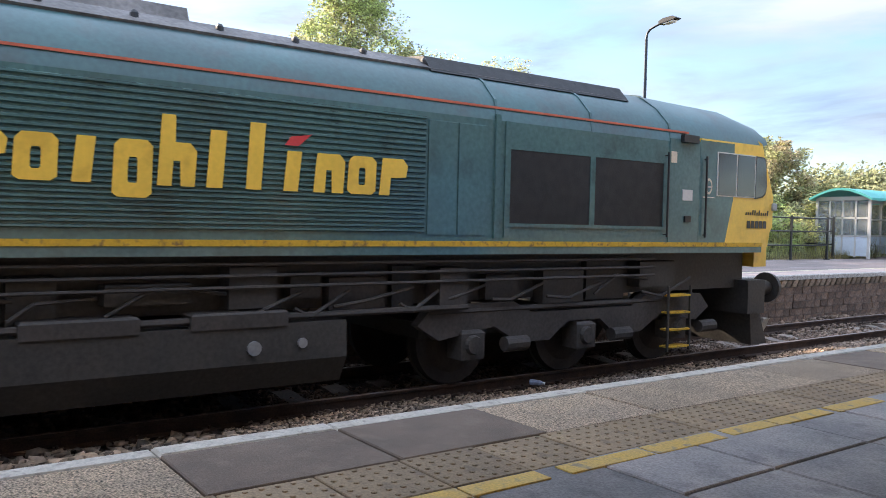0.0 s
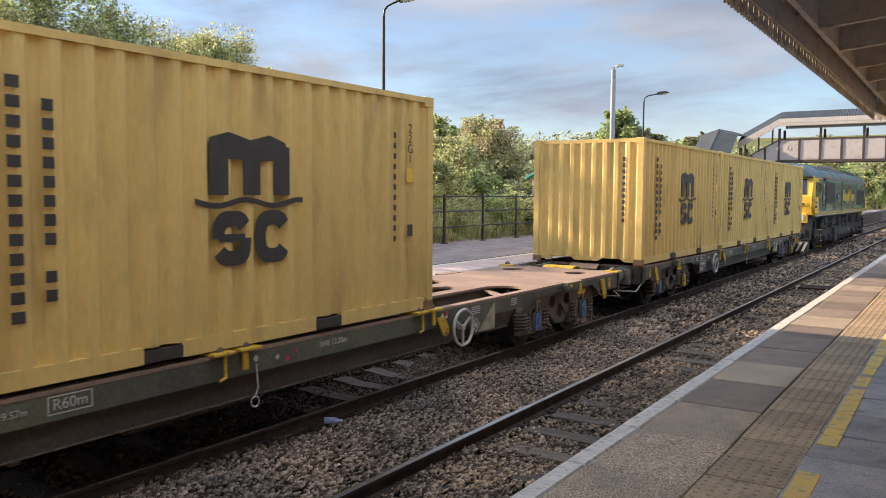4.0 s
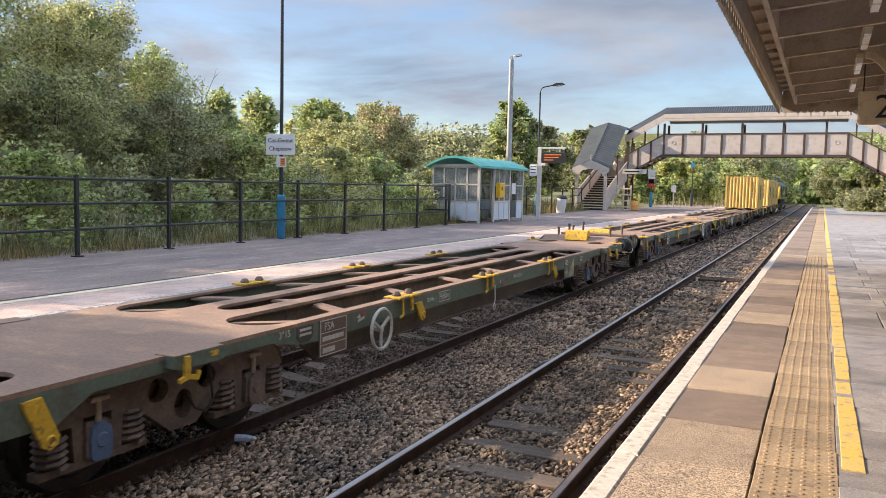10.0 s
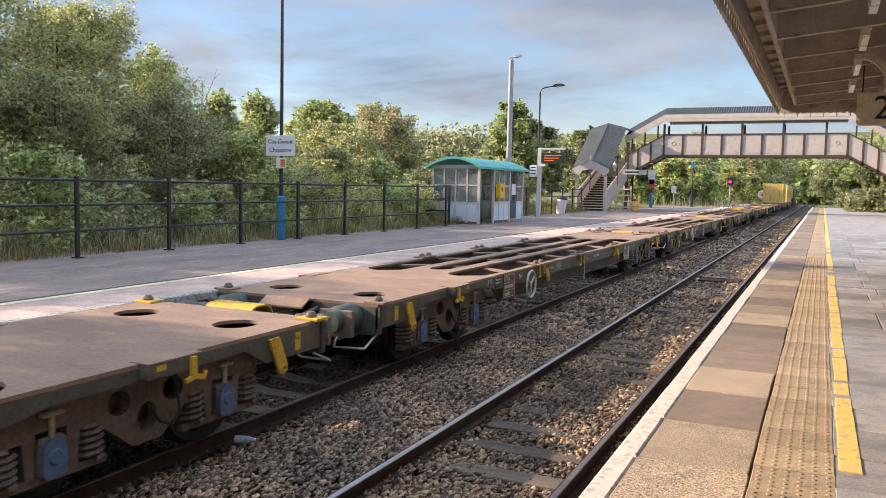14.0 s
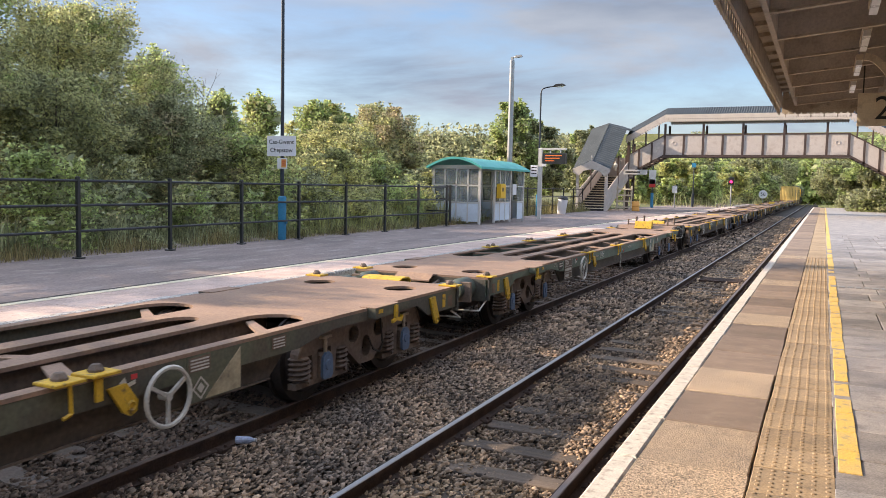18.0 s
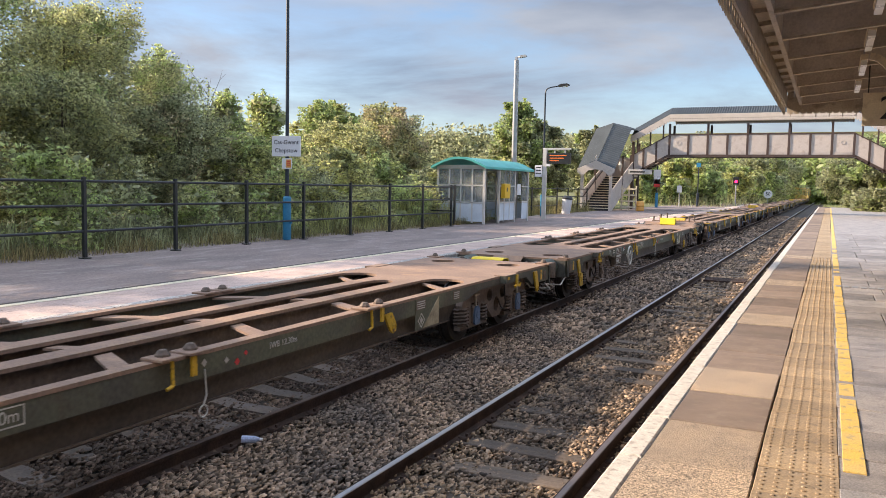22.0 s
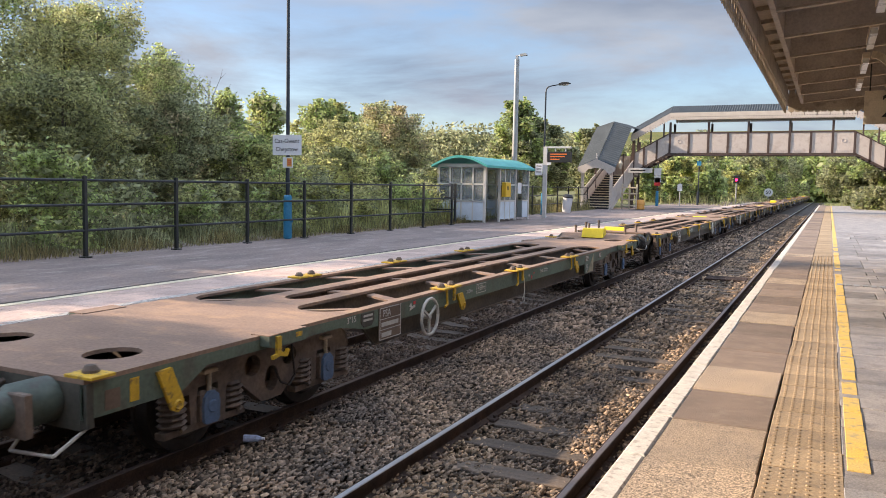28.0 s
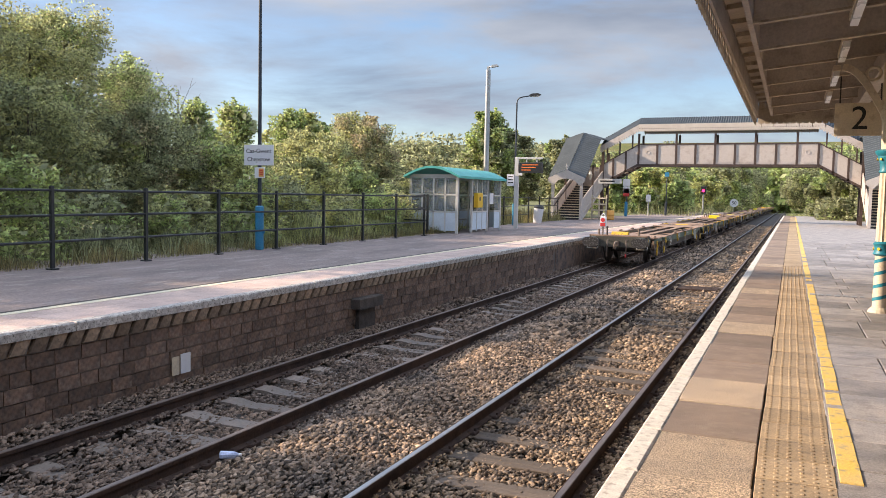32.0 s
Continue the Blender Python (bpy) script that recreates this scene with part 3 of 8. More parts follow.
# ---- fence ----
def fence(x0, y0, n, pitch, dx=0.0, far=False):
    t = thing("fence", "black painted tubular steel fence with three rails", "fence", "platform fences")
    for i in range(n):
        y, x = y0 + i * pitch, x0 + dx * i
        p = part("post", Shape().box(x - 0.032, x + 0.032, y - 0.032, y + 0.032, -0.05, 1.52, 0.01), M_black, t)
        if not far:
            part("base_plate", Shape().box(x - 0.08, x + 0.08, y - 0.08, y + 0.08, -0.02, 0.012), M_black, p)
        if i < n - 1:
            for z in (0.50, 0.98, 1.44):
                part("rail", Shape().tube((x, y + 0.03, z), (x + dx, y + pitch - 0.03, z), 0.024, n=8), M_black, t)
    return t


fence(-11.45, 0.17, 12, 2.34, -0.012)
end = thing("fence", "short black steel return fence beside the shelter", "fence", "platform fences")
for k in range(2):
    x = -11.95 - k * 1.7
    part("post", Shape().box(x - 0.035, x + 0.035, 27.0 - 0.035, 27.0 + 0.035, -0.05, 1.53, 0.01), M_black, end)
for z in (0.52, 1.0, 1.47):
    part("rail", Shape().tube((-11.95, 27.0, z), (-13.65, 27.0, z), 0.024, n=8), M_black, end)
fence(-12.9, 34.2, 8, 2.5, -0.1)


# ---- lamps and posts ----
def street_lamp(x, y, h, reach, wrap, label):
    t = thing("street_lamp", label, "street lamp", "platform lamps", pose(x, y, 0))
    part("pole", Shape().tube((0, 0, -0.05), (0, 0, 1.1), 0.075, n=14).tube((0, 0, 1.1), (0, 0, h - 0.25), 0.052, 0.04, n=12), M_dkblue, t, smooth=True)
    pts = [(0, 0, h - 0.25), (0.03, 0, h - 0.10), (0.12, 0, h - 0.01), (0.28, 0, h + 0.04), (reach, 0, h + 0.10)]
    part("arm", Shape().path(pts, 0.032), M_dkblue, t, smooth=True)
    head = part("lamp_head", Shape().prism([(reach - 0.05, h + 0.05), (reach + 0.45, h + 0.10), (reach + 0.55, h + 0.13), (reach + 0.42, h + 0.20), (reach + 0.1, h + 0.19), (reach - 0.05, h + 0.13)], "y", -0.12, 0.12), M_black, t, "dark lamp head")
    part("lens", Shape().prism([(reach + 0.08, h + 0.058), (reach + 0.43, h + 0.094), (reach + 0.40, h + 0.05), (reach + 0.12, h + 0.03)], "y", -0.09, 0.09), M_lens, head, "clear lamp lens")
    if wrap:
        w = part("base_wrap", Shape().lathe([(0.10, 0.0), (0.11, 0.02), (0.11, 1.10), (0.085, 1.13)], (0, 0, 0), 14), M_blue, t, "bright blue lamp base cover", True)
        part("lock", Shape().box(0.10, 0.15, -0.03, 0.03, 0.42, 0.50, 0.01), M_blue, w)
    return t


street_lamp(-11.70, 16.04, 6.6, 0.55, True, "tall dark blue platform lamp with a bright blue base cover")
street_lamp(-12.45, 39.0, 6.6, 0.75, True, "dark platform lamp with a curved arm and blue base")
street_lamp(-13.0, -9.5, 6.6, 0.55, True, "dark blue platform lamp farther down the platform")
sg = thing("station_sign", "white station name sign with dark lettering clamped to a lamp post", "sign", "", pose(-11.70, 15.93, 2.43))
SR = 8
part("sign_board", Shape().box(-0.36, 0.46, -0.012, 0.012, -0.27, 0.25, 0.004), M_signw, sg, at=pose(0, 0, 0, 0, 0, SR))
for z in (0.10, -0.20):
    part("bracket", Shape().box(-0.07, 0.07, 0.012, 0.17, z, z + 0.05), M_galv, sg)
letters("Cas-Gwent", 0.155, M_ink, sg, pose(0, 0, 0, 0, 0, SR) @ pose(0.05, -0.016, 0.09, 90))
letters("Chepstow", 0.155, M_ink, sg, pose(0, 0, 0, 0, 0, SR) @ pose(0.05, -0.016, -0.12, 90))
nt = thing("notice", "small orange and white notice below the station sign", "notice", "", pose(-11.62, 15.93, 1.97))
part("notice_board", Shape().box(-0.15, 0.15, -0.01, 0.01, -0.13, 0.14, 0.003), M_signw, nt)
part("notice_panel", Shape().box(-0.02, 0.13, -0.014, -0.009, -0.10, 0.11), M_orange, nt)
for k in range(3):
    part("text_bar", Shape().box(0.0, 0.11, -0.017, -0.013, 0.05 - k * 0.05, 0.075 - k * 0.05), M_redpaint, nt)
mast = thing("mast", "tall galvanised steel mast behind the shelter with a lamp", "mast", "", pose(-12.95, 36.0, 0))
part("pole", Shape().tube((0, 0, -0.05), (0, 0, 7.6), 0.14, 0.115, 14), M_galv, mast, smooth=True)
part("camera_head", Shape().box(-0.06, 0.06, -0.06, 0.06, 7.6, 7.78, 0.02).beam((0, 0, 7.74), (0.35, -0.1, 7.80), 0.05), M_galv, mast)
part("lamp_head", Shape().prism([(0.2, 7.70), (0.55, 7.74), (0.5, 7.84), (0.22, 7.82)], "y", -0.16, 0.0), M_galv, mast)

# ---- shelter ----
sh = thing("waiting_shelter", "platform waiting shelter with teal curved roof and glazed white panels", "shelter", "", pose(0, 0, 0))
X0, X1, Y0, Y1 = -13.15, -11.15, 28.0, 33.0
rf = Shape()
N = 12
top = [(X0 - 0.2 + (X1 - X0 + 0.4) * k / N, 2.26 + 0.38 * math.sin(math.pi * k / N)) for k in range(N + 1)]
rf.prism(top + [(x, z - 0.09) for x, z in top[::-1]], "y", Y0 - 0.3, Y1 + 0.3)
part("roof", rf, M_tealroof, sh, "curved teal roof")
part("roof_beam", Shape().box(X1 - 0.05, X1 + 0.02, Y0, Y1, 2.18, 2.30).box(X0, X1, Y0 - 0.02, Y0 + 0.04, 2.18, 2.32).box(X0, X1, Y1 - 0.04, Y1, 2.18, 2.32).box(X0, X0 + 0.06, Y0, Y1, 2.18, 2.3), M_alu, sh)
for x, yy in ((X0, Y0), (X1, Y0), (X0, Y1), (X1, Y1), (X1, Y0 + 1.55), (X1, Y0 + 3.35), (X0, Y0 + 2.5)):
    part("post", Shape().box(x - 0.045, x + 0.045, yy - 0.045, yy + 0.045, 0.0, 2.25), M_alu, sh)


def wall_panel(ax, c, a, b, cols):
    """A glazed bay: solid lower panel, mid rail and two rows of panes."""
    w = (b - a) / cols
    for k in range(cols):
        p, q = a + k * w + 0.03, a + (k + 1) * w - 0.03
        for z0, z1, m, nm in ((0.10, 0.80, M_lpanel, "lower_panel"), (0.88, 1.48, M_glass, "pane"), (1.56, 2.16, M_glass, "pane")):
            s = Shape()
            s.box(p, q, c - 0.012, c + 0.012, z0, z1) if ax == "y" else s.box(c - 0.012, c + 0.012, p, q, z0, z1)
            part(nm, s, m, sh)
        for z in (0.84, 1.52):
            s = Shape()
            s.box(a + k * w, a + (k + 1) * w, c - 0.025, c + 0.025, z - 0.03, z + 0.03) if ax == "y" else s.box(c - 0.025, c + 0.025, a + k * w, a + (k + 1) * w, z - 0.03, z + 0.03)
            part("glazing_bar", s, M_alu, sh)
        s = Shape()
        s.box(q, q + 0.06, c - 0.025, c + 0.025, 0.05, 2.2) if ax == "y" else s.box(c - 0.025, c + 0.025, q, q + 0.06, 0.05, 2.2)
        part("glazing_bar", s, M_alu, sh)


wall_panel("y", Y0, X0, X1, 4)
wall_panel("y", Y1, X0, X1, 4)
wall_panel("x", X0, Y0, Y1, 4)
wall_panel("x", X1, Y0 + 1.55, Y0 + 3.35, 3)
wall_panel("x", X1, Y1 - 0.75, Y1, 1)
part("bench", Shape().box(X0 + 0.15, X0 + 0.6, Y0 + 0.4, Y1 - 0.4, 0.42, 0.47, 0.01).box(X0 + 0.3, X0 + 0.4, Y0 + 0.9, Y0 + 1.0, 0, 0.42).box(X0 + 0.3, X0 + 0.4, Y1 - 1.0, Y1 - 0.9, 0, 0.42), M_galv, sh)
yb = thing("help_point", "bright yellow box mounted on the shelter wall", "yellow box", "", pose(-11.05, 29.9, 0))
part("case", Shape().box(-0.02, 0.16, -0.28, 0.28, 1.02, 1.62, 0.03), M_yelbox, yb)
part("label_plate", Shape().box(0.155, 0.165, -0.12, 0.02, 1.3, 1.46), M_ink, yb)
nb = thing("notice", "white paper notice on the shelter post", "notice", "", pose(-11.08, 31.7, 0))
part("sheet", Shape().box(-0.01, 0.02, -0.22, 0.22, 1.15, 1.62), M_signw, nb)

# ---- information display ----
idp = thing("information_display", "grey post carrying a dark train information screen", "display", "", pose(-11.2, 35.5, 0))
part("post", Shape().box(-0.09, 0.09, -0.07, 0.07, -0.02, 3.35, 0.02), M_alu, idp)
part("arm", Shape().box(-0.1, 1.25, -0.06, 0.06, 3.28, 3.36, 0.01).box(0.45, 0.5, -0.03, 0.03, 3.0, 3.28).box(0.95, 1.0, -0.03, 0.03, 3.0, 3.28), M_alu, idp)
scr = part("screen_case", Shape().box(0.15, 1.25, -0.13, 0.13, 2.62, 3.12, 0.02), M_black, idp)
for k, L in enumerate((0.82, 0.7, 0.45)):
    part("text_bar", Shape().box(0.27, 0.27 + L, -0.136, -0.129, 2.98 - k * 0.12, 3.02 - k * 0.12), M_amber, scr)
isg = thing("platform_sign", "small white sign plates on the display post", "sign", "", pose(-11.2, 35.4, 0))
part("plate", Shape().box(-0.45, -0.1, -0.02, 0.0, 2.0, 2.55, 0.005), M_signw, isg)
part("plate", Shape().box(0.1, 0.3, -0.02, 0.0, 2.5, 2.62), M_signw, isg)
for k in range(3):
    part("text_bar", Shape().box(-0.40, -0.15, -0.026, -0.019, 2.42 - k * 0.14, 2.46 - k * 0.14), M_ink, isg)
bn = thing("litter_bin", "white and dark litter bin leaning by the fence", "bin", "", pose(-12.7, 44.0, 0, 0, 6, 0))
part("bin_body", Shape().lathe([(0.22, 0.0), (0.25, 0.05), (0.29, 0.8), (0.30, 0.85)], n=14), M_signw, bn, smooth=True)
part("bin_lid", Shape().lathe([(0.31, 0.85), (0.31, 0.92), (0.2, 1.05)], n=14), M_black, bn, smooth=True)

# ---- footbridge ----
BY, BW = 60.0, 1.9     # near face, width of the deck
fb = thing("footbridge", "covered station footbridge with cream panels, brown frames and grey corrugated roof", "footbridge", "")
XA, XB = -9.80, 2.38
for yy in (BY, BY + BW):
    part("girder", Shape().box(XA, XB, yy - 0.08, yy + 0.08, 3.95, 4.10).box(XA, XB, yy - 0.06, yy + 0.06, 5.52, 5.62), M_brown, fb)
    n = 9
    for i in range(n):
        a, b = XA + (XB - XA) * i / n, XA + (XB - XA) * (i + 1) / n
        p = part("panel", Shape().box(a + 0.07, b - 0.07, yy - 0.025, yy + 0.025, 4.10, 5.52), M_bridge, fb)
        if yy == BY:
            if i in (0, n - 1):
                part("crest", Shape().ring(((a + b) / 2, yy - 0.03, 4.95), 0.13, 0.025, "y", 16, 5), M_bridge, p, "oval cast crest")
            d = Shape()
            for q in range(9):
                xx = a + 0.14 + q * (b - a - 0.28) / 8
                d.prism([(xx - 0.05, 4.12), (xx + 0.05, 4.12), (xx + 0.05, 4.24), (xx, 4.32), (xx - 0.05, 4.24)], "y", yy - 0.05, yy - 0.026)
            part("fretwork", d, M_bridge, p)
    for i in range(n + 1):
        x = XA + (XB - XA) * i / n
        tall = i % 2 == 0
        part("post", Shape().box(x - 0.075, x + 0.075, yy - 0.075, yy + 0.075, 4.0, 6.35 if tall else 5.6), M_brown, fb)
part("deck", Shape().box(XA, XB, BY, BY + BW, 3.98, 4.12), M_brown, fb)


def corrugated(p0, p1, p2, n, r=0.028):
    """A roof slope of corrugated sheet from eave p0-p1 up to ridge at p0+p2."""
    p0, p1, p2 = Vector(p0), Vector(p1), Vector(p2)
    nor = (p1 - p0).cross(p2).normalized()
    v, f = [], []
    for i in range(n + 1):
        o = nor * (r if i % 2 else -r)
        q = p0 + (p1 - p0) * i / n + o
        v += [q, q + p2, q - nor * 0.03, q + p2 - nor * 0.03]
    for i in range(n):
        a, b = 4 * i, 4 * i + 4
        f += [(a, b, b + 1, a + 1), (a + 2, a + 3, b + 3, b + 2), (a, a + 2, b + 2, b), (a + 1, b + 1, b + 3, a + 3)]
    f += [(0, 1, 3, 2), (4 * n, 4 * n + 2, 4 * n + 3, 4 * n + 1)]
    return Shape().add(v, f)


RZ0, RZ1 = 7.02, 7.62
part("roof", corrugated((XA - 0.1, BY - 0.35, RZ0), (XB + 0.1, BY - 0.35, RZ0), (0, BW / 2 + 0.35, RZ1 - RZ0), 150), M_roof, fb, "grey corrugated sheet roof slope")
part("roof", corrugated((XB + 0.1, BY + BW + 0.35, RZ0), (XA - 0.1, BY + BW + 0.35, RZ0), (0, -BW / 2 - 0.35, RZ1 - RZ0), 150), M_roof, fb, "grey corrugated sheet roof slope")


def dagger_strip(x0, x1, y, z0, z1, dz=0.0):
    """A board along x with a row of short points below it, dropping by dz over its length."""
    s = Shape()
    n = max(2, int(abs(x1 - x0) / 0.17))
    s.prism([(x0, z0 + 0.13), (x1, z0 + 0.13 + dz), (x1, z1 + dz), (x0, z1)], "y", y - 0.02, y + 0.02)
    for i in range(n):
        a, b = x0 + (x1 - x0) * i / n, x0 + (x1 - x0) * (i + 1) / n
        o = dz * (i + 0.5) / n
        s.prism([(a + 0.012, z0 + 0.14 + o), (a + 0.012, z0 + 0.06 + o), ((a + b) / 2, z0 + o), (b - 0.012, z0 + 0.06 + o), (b - 0.012, z0 + 0.14 + o)], "y", y - 0.018, y + 0.018)
    return s


def pierced_row(x0, x1, y, z, dz=0.0):
    """The dark round piercings of a valance, as shallow studs."""
    s = Shape()
    n = max(2, int(abs(x1 - x0) / 0.17))
    for i in range(n):
        x, o = x0 + (x1 - x0) * (i + 0.5) / n, dz * (i + 0.5) / n
        s.tube((x, y - 0.024, z + o), (x, y - 0.019, z + o), 0.032, n=8)
    return s


for yy in (BY - 0.36, BY + BW + 0.36):
    v_ = part("valance", dagger_strip(XA, XB, yy, 6.46, 7.02), M_shadeval, fb, "cream pierced valance")
    part("piercings", pierced_row(XA, XB, yy, 6.70), M_brown, v_)
part("soffit", Shape().box(XA, XB, BY - 0.3, BY + BW + 0.3, 6.90, 6.96), M_brown, fb)


def flight(side, x0, x1, z0, z1, lab):
    """The sloping bay that runs down along the bridge line to the landing."""
    t = thing("bridge_flight", lab, "footbridge", "footbridge flights")
    d = z1 - z0
    for yy in (BY, BY + BW):
        n = 3
        for i in range(n):
            a, b = x0 + (x1 - x0) * i / n, x0 + (x1 - x0) * (i + 1) / n
            za, zb = z0 + d * i / n, z0 + d * (i + 1) / n
            part("panel", Shape().prism([(a, za + 0.15), (b, zb + 0.15), (b, zb + 1.52), (a, za + 1.52)], "y", yy - 0.025, yy + 0.025), M_bridge, t)
            part("post", Shape().box(b - 0.07, b + 0.07, yy - 0.07, yy + 0.07, zb, zb + 1.6), M_brown, t)
        part("stringer", Shape().prism([(x0, z0), (x1, z1), (x1, z1 + 0.16), (x0, z0 + 0.16)], "y", yy - 0.07, yy + 0.07).prism([(x0, z0 + 1.52), (x1, z1 + 1.52), (x1, z1 + 1.6), (x0, z0 + 1.6)], "y", yy - 0.06, yy + 0.06), M_brown, t)
    for k in range(8):
        q = (k + 0.5) / 8
        part("step", Shape().box(x0 + (x1 - x0) * q - 0.17, x0 + (x1 - x0) * q + 0.17, BY, BY + BW, z0 + d * q + 0.05, z0 + d * q + 0.1), M_brown, t)
    rz = RZ1 - z0
    a, b = (x0, x1) if x0 < x1 else (x1, x0)
    za, zb = (z0, z1) if x0 < x1 else (z1, z0)
    for sgn, ye in ((1, BY - 0.35), (-1, BY + BW + 0.35)):
        part("roof", corrugated((a, ye, za + RZ0 - 4.0), (b, ye, zb + RZ0 - 4.0), (0, sgn * (BW / 2 + 0.35), RZ1 - RZ0), 36), M_roof, t, "grey corrugated sheet roof slope")
    part("valance", dagger_strip(a, b, BY - 0.36, za + 2.45, za + 3.0, zb - za), M_bridge, t)
    for i in range(3):
        x = x0 + (x1 - x0) * (i + 0.5) / 3
        part("roof_post", Shape().box(x - 0.05, x + 0.05, BY - 0.05, BY + 0.05, z0 + d * (i + 0.5) / 3 + 1.5, z0 + d * (i + 0.5) / 3 + 2.8), M_brown, t)
    return t


flight(-1, XA, -12.6, 4.0, 2.45, "sloping covered bay of the footbridge going down to the far landing")
flight(1, XB, 5.2, 4.0, 2.45, "sloping covered bay of the footbridge going down to the near landing")


def stair(xc, lab):
    """Landing tower and the covered stair that comes down along the platform."""
    t = thing("bridge_stair", lab, "stairs", "footbridge stairs")
    y1, y0, z1, w = BY - 0.1, BY - 6.6, 2.45, 1.0
    part("landing", Shape().box(xc - w, xc + w, y1, BY + BW, z1 - 0.15, z1), M_brown, t)
    for x in (xc - w, xc + w):
        for yy in (BY, BY + BW):
            part("trestle_post", Shape().box(x - 0.1, x + 0.1, yy - 0.1, yy + 0.1, 0, z1 + 2.6), M_brown, t)
        part("brace", Shape().beam((x, BY, 0.2), (x, BY + BW, z1 - 0.2), 0.08).beam((x, BY, z1 - 0.2), (x, BY + BW, 0.2), 0.08), M_brown, t)
        part("landing_wall", Shape().box(x - 0.03, x + 0.03, BY, BY + BW, z1, z1 + 1.5), M_bridge, t)
        part("stringer", Shape().prism([(y0, 0.0), (y0 + 0.35, 0.0), (y1, z1 - 0.25), (y1, z1 + 0.05), (y0, 0.3)], "x", x - 0.06, x + 0.06), M_bridge, t)
        part("side_wall", Shape().prism([(y0, 0.3), (y1, z1 + 0.05), (y1, z1 + 1.1), (y0, 1.3)], "x", x - 0.03, x + 0.03), M_bridge, t)
        part("gate_post", Shape().box(x - 0.09, x + 0.09, y0 - 0.09, y0 + 0.09, 0, 2.75), M_bridge, t)
        part("roof_post", Shape().box(x - 0.06, x + 0.06, BY - 3.3, BY - 3.18, 1.2, 3.9), M_brown, t)
        part("handrail", Shape().beam((x + (0.12 if x < xc else -0.12), y0, 0.95), (x + (0.12 if x < xc else -0.12), y1, z1 + 0.95), 0.06), M_brown, t)
    part("back_wall", Shape().box(xc - w, xc + w, BY + BW - 0.03, BY + BW + 0.03, z1, z1 + 1.5), M_bridge, t)
    n = 14
    for k in range(n):
        q = (k + 0.5) / n
        zz, yy = z1 * (k + 1) / n, y0 + (y1 - y0) * q
        part("step", Shape().box(xc - w + 0.05, xc + w - 0.05, yy - 0.25, yy + 0.25, zz - 0.05, zz), M_cream, t)
        part("riser", Shape().box(xc - w + 0.05, xc + w - 0.05, yy - 0.23, yy - 0.20, zz - 0.18, zz - 0.05), M_ink, t)
    e0, e1 = 2.78, 5.85
    for sg_ in (-1, 1):
        part("roof", corrugated((xc + sg_ * (w + 0.3), y0 - 0.2, e0), (xc + sg_ * (w + 0.3), BY - 2.2, e1), (-sg_ * (w + 0.3), 0, 0.42), 44), M_roof, t, "grey corrugated sheet roof slope")
        part("roof", corrugated((xc + sg_ * (w + 0.3), BY - 2.2, e1), (xc + sg_ * (w + 0.3), BY + BW + 0.4, e1 + 0.1), (-sg_ * (w + 0.3), 0, 0.42), 40), M_roof, t, "grey corrugated sheet roof slope")
    part("gable", Shape().prism([(xc - w - 0.3, 2.62), (xc - w - 0.3, 2.85), (xc, 3.42), (xc + w + 0.3, 2.85), (xc + w + 0.3, 2.62), (xc + w - 0.1, 2.35), (xc + 0.55, 2.72), (xc, 2.82), (xc - 0.55, 2.72), (xc - w + 0.1, 2.35)], "y", y0 - 0.24, y0 - 0.18), M_bridge, t, "cream shaped gable board")
    part("finial", Shape().lathe([(0.05, 3.4), (0.07, 3.5), (0.03, 3.55), (0.06, 3.65), (0.01, 3.8)], (xc, y0 - 0.2, 0), 8), M_bridge, t)
    return t


stair(-13.45, "covered timber footbridge stair with cream gable on the far platform")
stair(6.15, "covered timber stair of the footbridge on the near platform")
wl_ = thing("wall_lantern", "old brass-coloured lantern on the bridge stair", "lantern", "", pose(-12.0, 54.0, 3.0))
part("lantern_body", Shape().lathe([(0.06, -0.25), (0.14, 0.0), (0.16, 0.15), (0.05, 0.3), (0.02, 0.4)], n=8), M_cream, wl_)
ws = thing("direction_sign", "long grey-white direction sign board on the bridge", "sign", "", pose(-11.3, 57.2, 2.75))
part("board", Shape().box(-0.85, 0.85, -0.03, 0.03, -0.17, 0.17, 0.01), M_alu, ws)
part("bracket", Shape().beam((0.5, 0, 0), (0.3, 3.3, 0.2), 0.06).beam((-0.6, 0, 0), (-0.9, 3.3, 0.2), 0.06), M_brown, ws)
part("text_bar", Shape().box(-0.7, 0.35, -0.04, -0.03, -0.05, 0.05), M_ink, ws)
bar = thing("wooden_barrier", "pale timber barrier stack beside the stair", "barrier", "", pose(-11.6, 55.2, 0))
for k in range(4):
    part("plank", Shape().box(-0.55, 0.55, -0.06, 0.06, 0.2 + k * 0.42, 0.3 + k * 0.42), M_cream, bar)
for x in (-0.5, 0.0, 0.5):
    part("upright", Shape().box(x - 0.05, x + 0.05, 0.06, 0.14, 0, 1.75), M_cream, bar)
ob_ = thing("orange_barrel", "orange plastic drum beside the stair", "drum", "", pose(-10.9, 55.6, 0))
part("drum", Shape().lathe([(0.3, 0), (0.33, 0.05), (0.30, 0.3), (0.33, 0.35), (0.3, 0.62), (0.25, 0.68)], n=14), M_orange, ob_, smooth=True)

